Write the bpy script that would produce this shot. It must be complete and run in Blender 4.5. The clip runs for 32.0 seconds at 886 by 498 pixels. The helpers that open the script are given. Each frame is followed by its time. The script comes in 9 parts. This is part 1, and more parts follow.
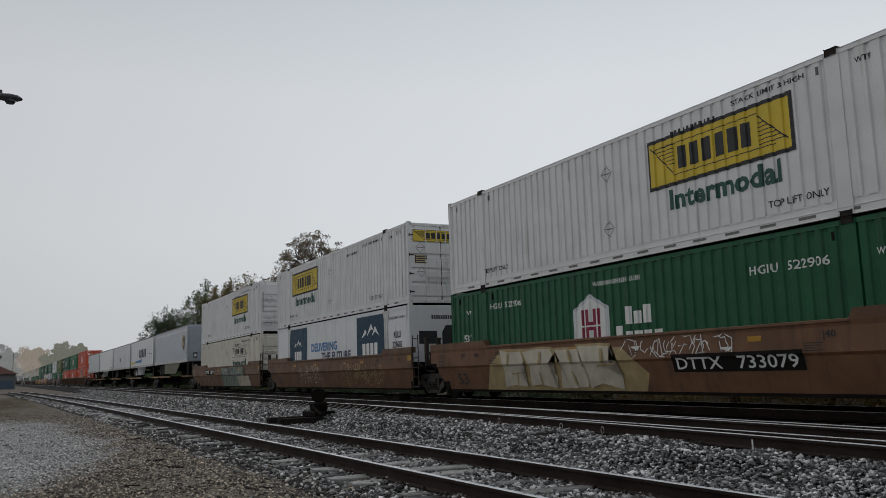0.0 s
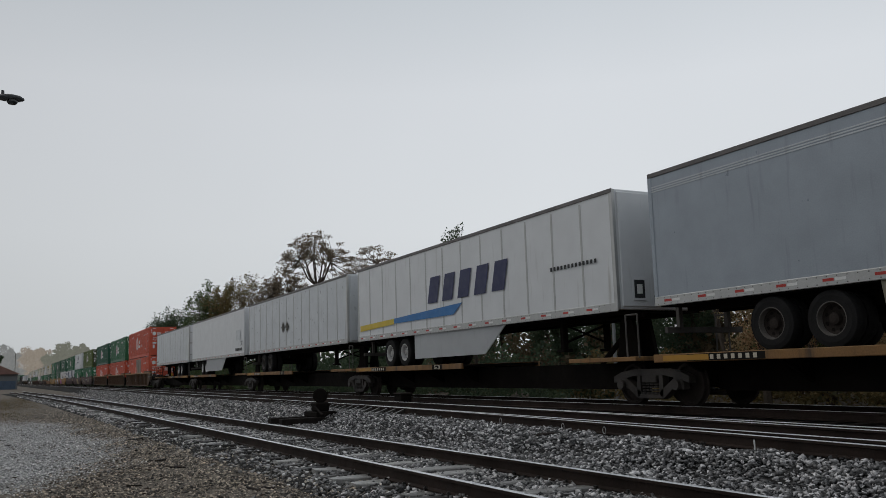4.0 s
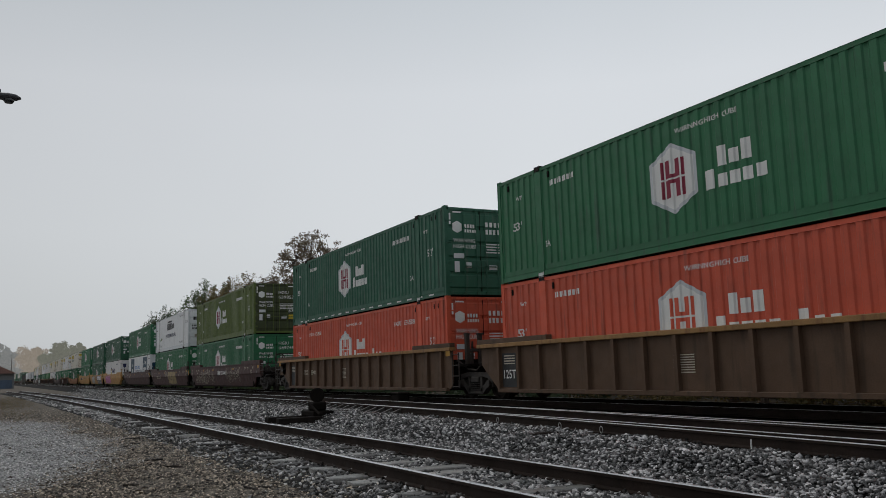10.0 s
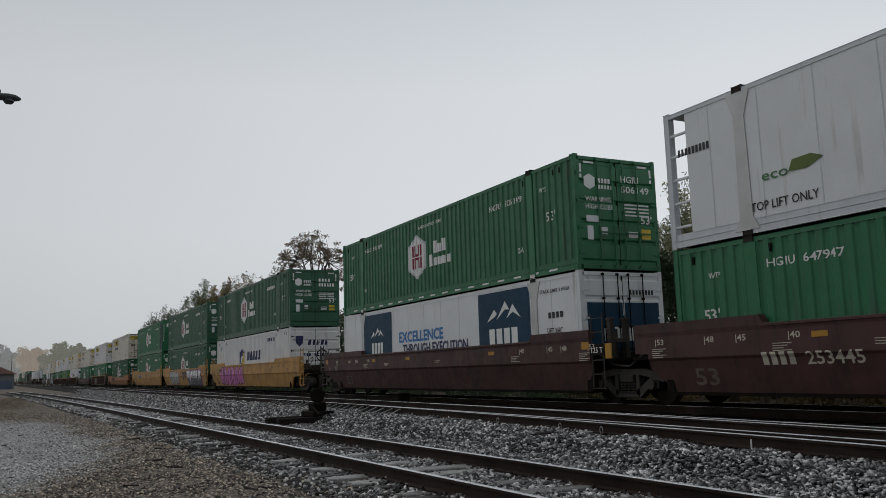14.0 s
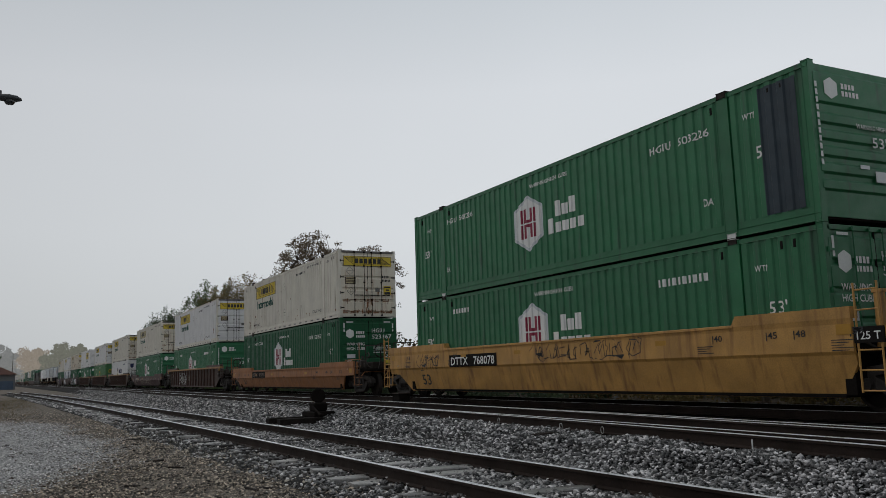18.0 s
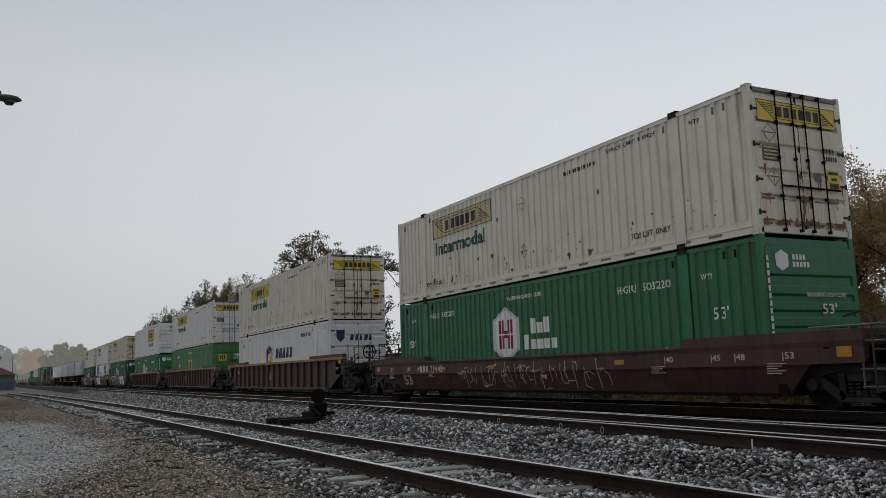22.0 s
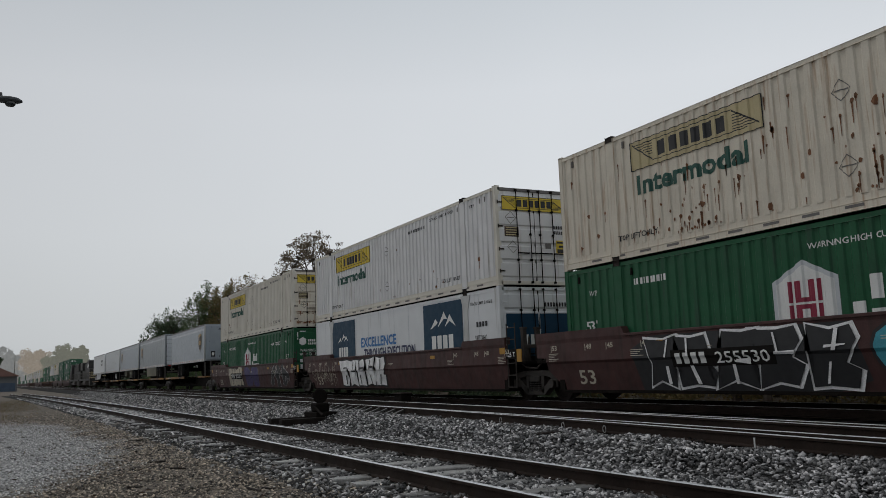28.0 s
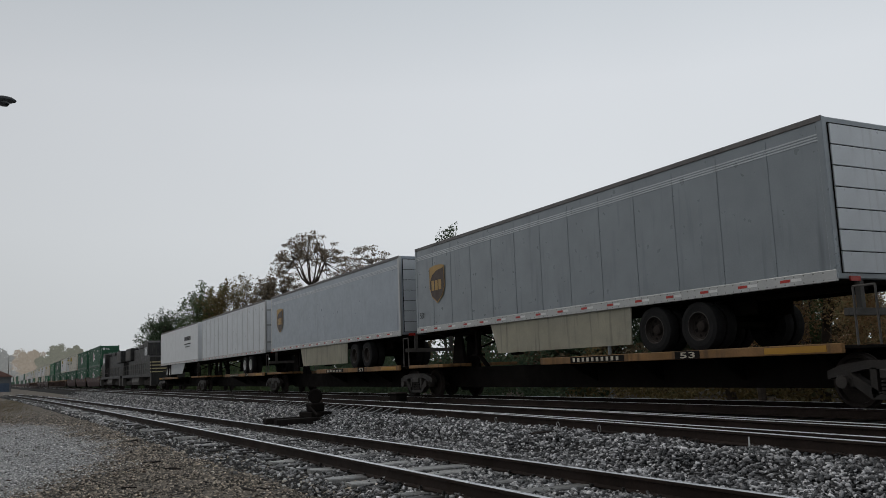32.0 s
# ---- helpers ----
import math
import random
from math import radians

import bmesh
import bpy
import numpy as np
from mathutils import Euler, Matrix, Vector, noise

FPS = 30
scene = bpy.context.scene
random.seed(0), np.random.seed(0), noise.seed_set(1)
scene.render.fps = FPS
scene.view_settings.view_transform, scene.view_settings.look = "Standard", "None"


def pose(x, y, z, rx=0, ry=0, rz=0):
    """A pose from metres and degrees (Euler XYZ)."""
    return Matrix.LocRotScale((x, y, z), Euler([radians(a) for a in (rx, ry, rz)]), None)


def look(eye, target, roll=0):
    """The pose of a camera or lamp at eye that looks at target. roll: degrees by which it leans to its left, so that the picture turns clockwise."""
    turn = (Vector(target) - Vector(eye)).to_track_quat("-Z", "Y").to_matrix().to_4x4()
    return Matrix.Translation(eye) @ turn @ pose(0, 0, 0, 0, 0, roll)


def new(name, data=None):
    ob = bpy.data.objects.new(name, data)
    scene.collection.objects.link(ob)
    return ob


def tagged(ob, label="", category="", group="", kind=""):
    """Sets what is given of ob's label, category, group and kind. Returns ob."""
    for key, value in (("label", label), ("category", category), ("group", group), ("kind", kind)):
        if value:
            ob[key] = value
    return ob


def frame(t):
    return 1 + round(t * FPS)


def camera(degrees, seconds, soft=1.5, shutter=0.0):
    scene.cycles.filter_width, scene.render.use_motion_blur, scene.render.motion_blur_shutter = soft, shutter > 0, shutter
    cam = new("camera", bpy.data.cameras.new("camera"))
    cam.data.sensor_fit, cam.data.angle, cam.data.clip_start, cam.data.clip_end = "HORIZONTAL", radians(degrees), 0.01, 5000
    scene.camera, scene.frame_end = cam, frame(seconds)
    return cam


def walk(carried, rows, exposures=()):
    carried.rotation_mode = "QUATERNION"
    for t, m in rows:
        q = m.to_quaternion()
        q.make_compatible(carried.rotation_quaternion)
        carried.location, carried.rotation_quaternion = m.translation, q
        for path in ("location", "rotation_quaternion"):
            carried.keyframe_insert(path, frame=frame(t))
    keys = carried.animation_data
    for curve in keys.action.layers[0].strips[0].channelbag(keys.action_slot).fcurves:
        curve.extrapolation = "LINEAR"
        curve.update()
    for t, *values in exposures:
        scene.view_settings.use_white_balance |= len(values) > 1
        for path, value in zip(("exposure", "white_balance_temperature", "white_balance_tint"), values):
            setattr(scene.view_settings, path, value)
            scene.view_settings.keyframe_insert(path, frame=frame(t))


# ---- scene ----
# ---------- camera ----------
cam = camera(55.7, 32.0, soft=0.5)
EYE = (0.0, -13.545, 0.916)
TURNS = [
    (0, 98.192, 1.744, 62.898), (1, 98.201, 1.776, 62.896), (2, 98.209, 1.76, 62.931), (3, 98.213, 1.748, 62.999),
    (3.5, 98.212, 1.748, 63.015), (5.5, 98.211, 1.753, 62.977), (6, 98.21, 1.758, 62.97), (7, 98.198, 1.76, 62.931),
    (8, 98.182, 1.746, 62.87), (9, 98.166, 1.727, 62.819), (10, 98.162, 1.732, 62.816), (11, 98.178, 1.741, 62.82),
    (12, 98.173, 1.752, 62.831), (13, 98.167, 1.739, 62.829), (14, 98.182, 1.757, 62.82), (16.5, 98.202, 1.8, 62.863)]
TURNS += [
    (18, 98.203, 1.793, 62.88), (19, 98.2, 1.81, 62.783), (20, 98.198, 1.821, 62.763), (21, 98.203, 1.821, 62.821),
    (22, 98.21, 1.835, 62.871), (23, 98.199, 1.872, 62.869), (24, 98.184, 1.925, 62.866), (25, 98.192, 1.959, 62.905),
    (25.5, 98.193, 1.968, 62.917), (27.5, 98.193, 2.06, 63.01), (28, 98.189, 2.063, 62.995), (29, 98.178, 2.066, 62.92),
    (30, 98.18, 2.076, 62.81), (31, 98.169, 2.117, 62.725), (32, 98.159, 2.145, 62.669)]
walk(cam, [(t, pose(*EYE, rx, ry, rz)) for t, rx, ry, rz in TURNS], exposures=[(0, 0.0), (32, 0.0)])

# ---------- world and light ----------
world = bpy.data.worlds.new("overcast")
scene.world = world
world.use_nodes = True
wn, wl = world.node_tree.nodes, world.node_tree.links
bg = wn["Background"]
sky = wn.new("ShaderNodeTexSky")
sky.sky_type, sky.sun_disc = "NISHITA", False
sky.sun_elevation, sky.sun_rotation = radians(54), radians(234)
sky.air_density, sky.dust_density = 1.0, 6.0
coord = wn.new("ShaderNodeTexCoord")
sep = wn.new("ShaderNodeSeparateXYZ")
wl.new(coord.outputs["Generated"], sep.inputs[0])
ramp = wn.new("ShaderNodeValToRGB")
ramp.color_ramp.elements[0].position, ramp.color_ramp.elements[0].color = 0.0, (0.63, 0.66, 0.68, 1)
ramp.color_ramp.elements[1].position, ramp.color_ramp.elements[1].color = 1.0, (0.26, 0.285, 0.305, 1)
for at, col in ((0.16, (0.70, 0.73, 0.757, 1)), (0.32, (0.695, 0.725, 0.76, 1)), (0.5, (0.525, 0.575, 0.617, 1))):
    el = ramp.color_ramp.elements.new(at)
    el.color = col
wl.new(sep.outputs["Z"], ramp.inputs[0])
# the overcast is brighter beyond the train than over the lot
side = wn.new("ShaderNodeMapRange")
side.inputs["From Min"].default_value, side.inputs["From Max"].default_value = -0.9, 0.55
side.inputs["To Min"].default_value, side.inputs["To Max"].default_value = 0.56, 1.04
wl.new(sep.outputs["Y"], side.inputs[0])
glow = wn.new("ShaderNodeMixRGB")
glow.blend_type, glow.inputs[0].default_value = "MULTIPLY", 1
wl.new(ramp.outputs[0], glow.inputs[1])
wl.new(side.outputs[0], glow.inputs[2])
cloud = wn.new("ShaderNodeTexNoise")
cloud.inputs["Scale"].default_value, cloud.inputs["Detail"].default_value = 1.3, 3
wl.new(coord.outputs["Generated"], cloud.inputs["Vector"])
veil = wn.new("ShaderNodeMapRange")
veil.inputs["To Min"].default_value, veil.inputs["To Max"].default_value = 0.9, 1.1
wl.new(cloud.outputs[0], veil.inputs[0])
sheet = wn.new("ShaderNodeMixRGB")
sheet.blend_type, sheet.inputs[0].default_value = "MULTIPLY", 1
wl.new(glow.outputs[0], sheet.inputs[1])
wl.new(veil.outputs[0], sheet.inputs[2])
dim = wn.new("ShaderNodeMixRGB")
dim.blend_type, dim.inputs[0].default_value, dim.inputs[2].default_value = "MULTIPLY", 1, (0.07, 0.07, 0.07, 1)
wl.new(sky.outputs[0], dim.inputs[1])
both = wn.new("ShaderNodeMixRGB")
both.inputs[0].default_value = 0.92
wl.new(dim.outputs[0], both.inputs[1])
wl.new(sheet.outputs[0], both.inputs[2])
wl.new(both.outputs[0], bg.inputs[0])
bg.inputs[1].default_value = 1.0

sun = new("sun", bpy.data.lights.new("sun", "SUN"))
sun.data.energy, sun.data.angle, sun.data.color = 0.55, radians(30), (1.0, 0.98, 0.95)
sun.matrix_world = look((-30, -22, 52), (0, 0, 0))

# ---------- materials ----------
MATS = {}


def surf(name, col, rough=0.6, metal=0.0, var=0.18, scale=1.5, grain=40.0, bump=0.15, streak=None, amount=0.5, rnd=0.0,
         island=0.0, spots=None, stretch=(4.0, 4.0, 0.35), spec=0.5, skew=1.7):
    """A painted, worn or natural surface: broad patches, fine grain, relief, runs of dirt or rust down the face."""
    if name in MATS:
        return MATS[name]
    m = bpy.data.materials.new(name)
    m.use_nodes = True
    n, l = m.node_tree.nodes, m.node_tree.links
    b = n["Principled BSDF"]
    b.inputs["Roughness"].default_value, b.inputs["Metallic"].default_value = rough, metal
    b.inputs["Specular IOR Level"].default_value = spec
    tc = n.new("ShaderNodeTexCoord")

    def mul(a, fac):
        x = n.new("ShaderNodeMixRGB")
        x.blend_type, x.inputs[0].default_value = "MULTIPLY", 1
        l.new(a, x.inputs[1])
        l.new(fac, x.inputs[2])
        return x.outputs[0]

    def ranged(a, lo, hi, f0=0.25, f1=0.75):
        x = n.new("ShaderNodeMapRange")
        x.inputs["From Min"].default_value, x.inputs["From Max"].default_value = f0, f1
        x.inputs["To Min"].default_value, x.inputs["To Max"].default_value = lo, hi
        l.new(a, x.inputs[0])
        return x.outputs[0]

    def tex(s, vec=None, detail=3):
        x = n.new("ShaderNodeTexNoise")
        x.inputs["Scale"].default_value, x.inputs["Detail"].default_value = s, detail
        l.new(vec or tc.outputs["Object"], x.inputs["Vector"])
        return x.outputs[0]

    rgb = n.new("ShaderNodeRGB")
    rgb.outputs[0].default_value = (*col, 1)
    c = mul(rgb.outputs[0], ranged(tex(scale), 1 - var, 1 + var))
    fine = tex(grain)
    c = mul(c, ranged(fine, 1 - var * 0.6, 1 + var * 0.6))
    if streak:
        mp = n.new("ShaderNodeMapping")
        mp.inputs["Scale"].default_value = stretch
        l.new(tc.outputs["Object"], mp.inputs[0])
        k = ranged(tex(1.6, mp.outputs[0], 5), 0, 1, 0.66 - 0.22 * amount, 0.86 - 0.12 * amount)
        x = n.new("ShaderNodeMixRGB")
        l.new(k, x.inputs[0])
        l.new(c, x.inputs[1])
        x.inputs[2].default_value = (*streak, 1)
        c = x.outputs[0]
    if spots:
        k = ranged(tex(7.0, None, 4), 0, 1, 0.60, 0.68)
        x = n.new("ShaderNodeMixRGB")
        l.new(k, x.inputs[0])
        l.new(c, x.inputs[1])
        x.inputs[2].default_value = (*spots, 1)
        c = x.outputs[0]
    if rnd:
        info = n.new("ShaderNodeObjectInfo")
        c = mul(c, ranged(info.outputs["Random"], 1 - rnd, 1 + rnd, 0, 1))
    if island:
        geo = n.new("ShaderNodeNewGeometry")
        pw = n.new("ShaderNodeMath")
        pw.operation, pw.inputs[1].default_value = "POWER", skew
        l.new(geo.outputs["Random Per Island"], pw.inputs[0])
        c = mul(c, ranged(pw.outputs[0], 1 - island, 1 + island, 0, 1))
    l.new(c, b.inputs["Base Color"])
    l.new(ranged(tex(scale * 3), max(0.04, rough - 0.12), min(1, rough + 0.12)), b.inputs["Roughness"])
    if bump:
        bp = n.new("ShaderNodeBump")
        bp.inputs["Strength"].default_value, bp.inputs["Distance"].default_value = bump, 0.01
        l.new(fine, bp.inputs["Height"])
        l.new(bp.outputs[0], b.inputs["Normal"])
    MATS[name] = m
    return m


def leafy(name, cols, scale=0.6):
    """Leaves: three tones mixed leaf by leaf, slightly see-through."""
    m = bpy.data.materials.new(name)
    m.use_nodes = True
    n, l = m.node_tree.nodes, m.node_tree.links
    b = n["Principled BSDF"]
    b.inputs["Roughness"].default_value = 0.7
    b.inputs["Specular IOR Level"].default_value = 0.25
    geo = n.new("ShaderNodeNewGeometry")
    r = n.new("ShaderNodeValToRGB")
    r.color_ramp.elements[0].color = (*cols[0], 1)
    r.color_ramp.elements[1].color = (*cols[-1], 1)
    for i, c in enumerate(cols[1:-1]):
        r.color_ramp.elements.new((i + 1) / (len(cols) - 1)).color = (*c, 1)
    tc = n.new("ShaderNodeTexCoord")
    ns = n.new("ShaderNodeTexNoise")
    ns.inputs["Scale"].default_value = scale
    l.new(tc.outputs["Object"], ns.inputs["Vector"])
    mx = n.new("ShaderNodeMath")
    mx.operation = "MULTIPLY_ADD"
    l.new(geo.outputs["Random Per Island"], mx.inputs[0])
    mx.inputs[1].default_value = 0.55
    off = n.new("ShaderNodeMapRange")
    off.inputs["From Min"].default_value, off.inputs["From Max"].default_value = 0.3, 0.7
    off.inputs["To Min"].default_value, off.inputs["To Max"].default_value = 0.0, 0.45
    l.new(ns.outputs[0], off.inputs[0])
    l.new(off.outputs[0], mx.inputs[2])
    l.new(mx.outputs[0], r.inputs[0])
    l.new(r.outputs[0], b.inputs["Base Color"])
    tr = n.new("ShaderNodeBsdfTranslucent")
    l.new(r.outputs[0], tr.inputs[0])
    add = n.new("ShaderNodeMixShader")
    add.inputs[0].default_value = 0.36
    l.new(b.outputs[0], add.inputs[1])
    l.new(tr.outputs[0], add.inputs[2])
    l.new(add.outputs[0], n["Material Output"].inputs[0])
    return m


RUST = (0.13, 0.045, 0.018)
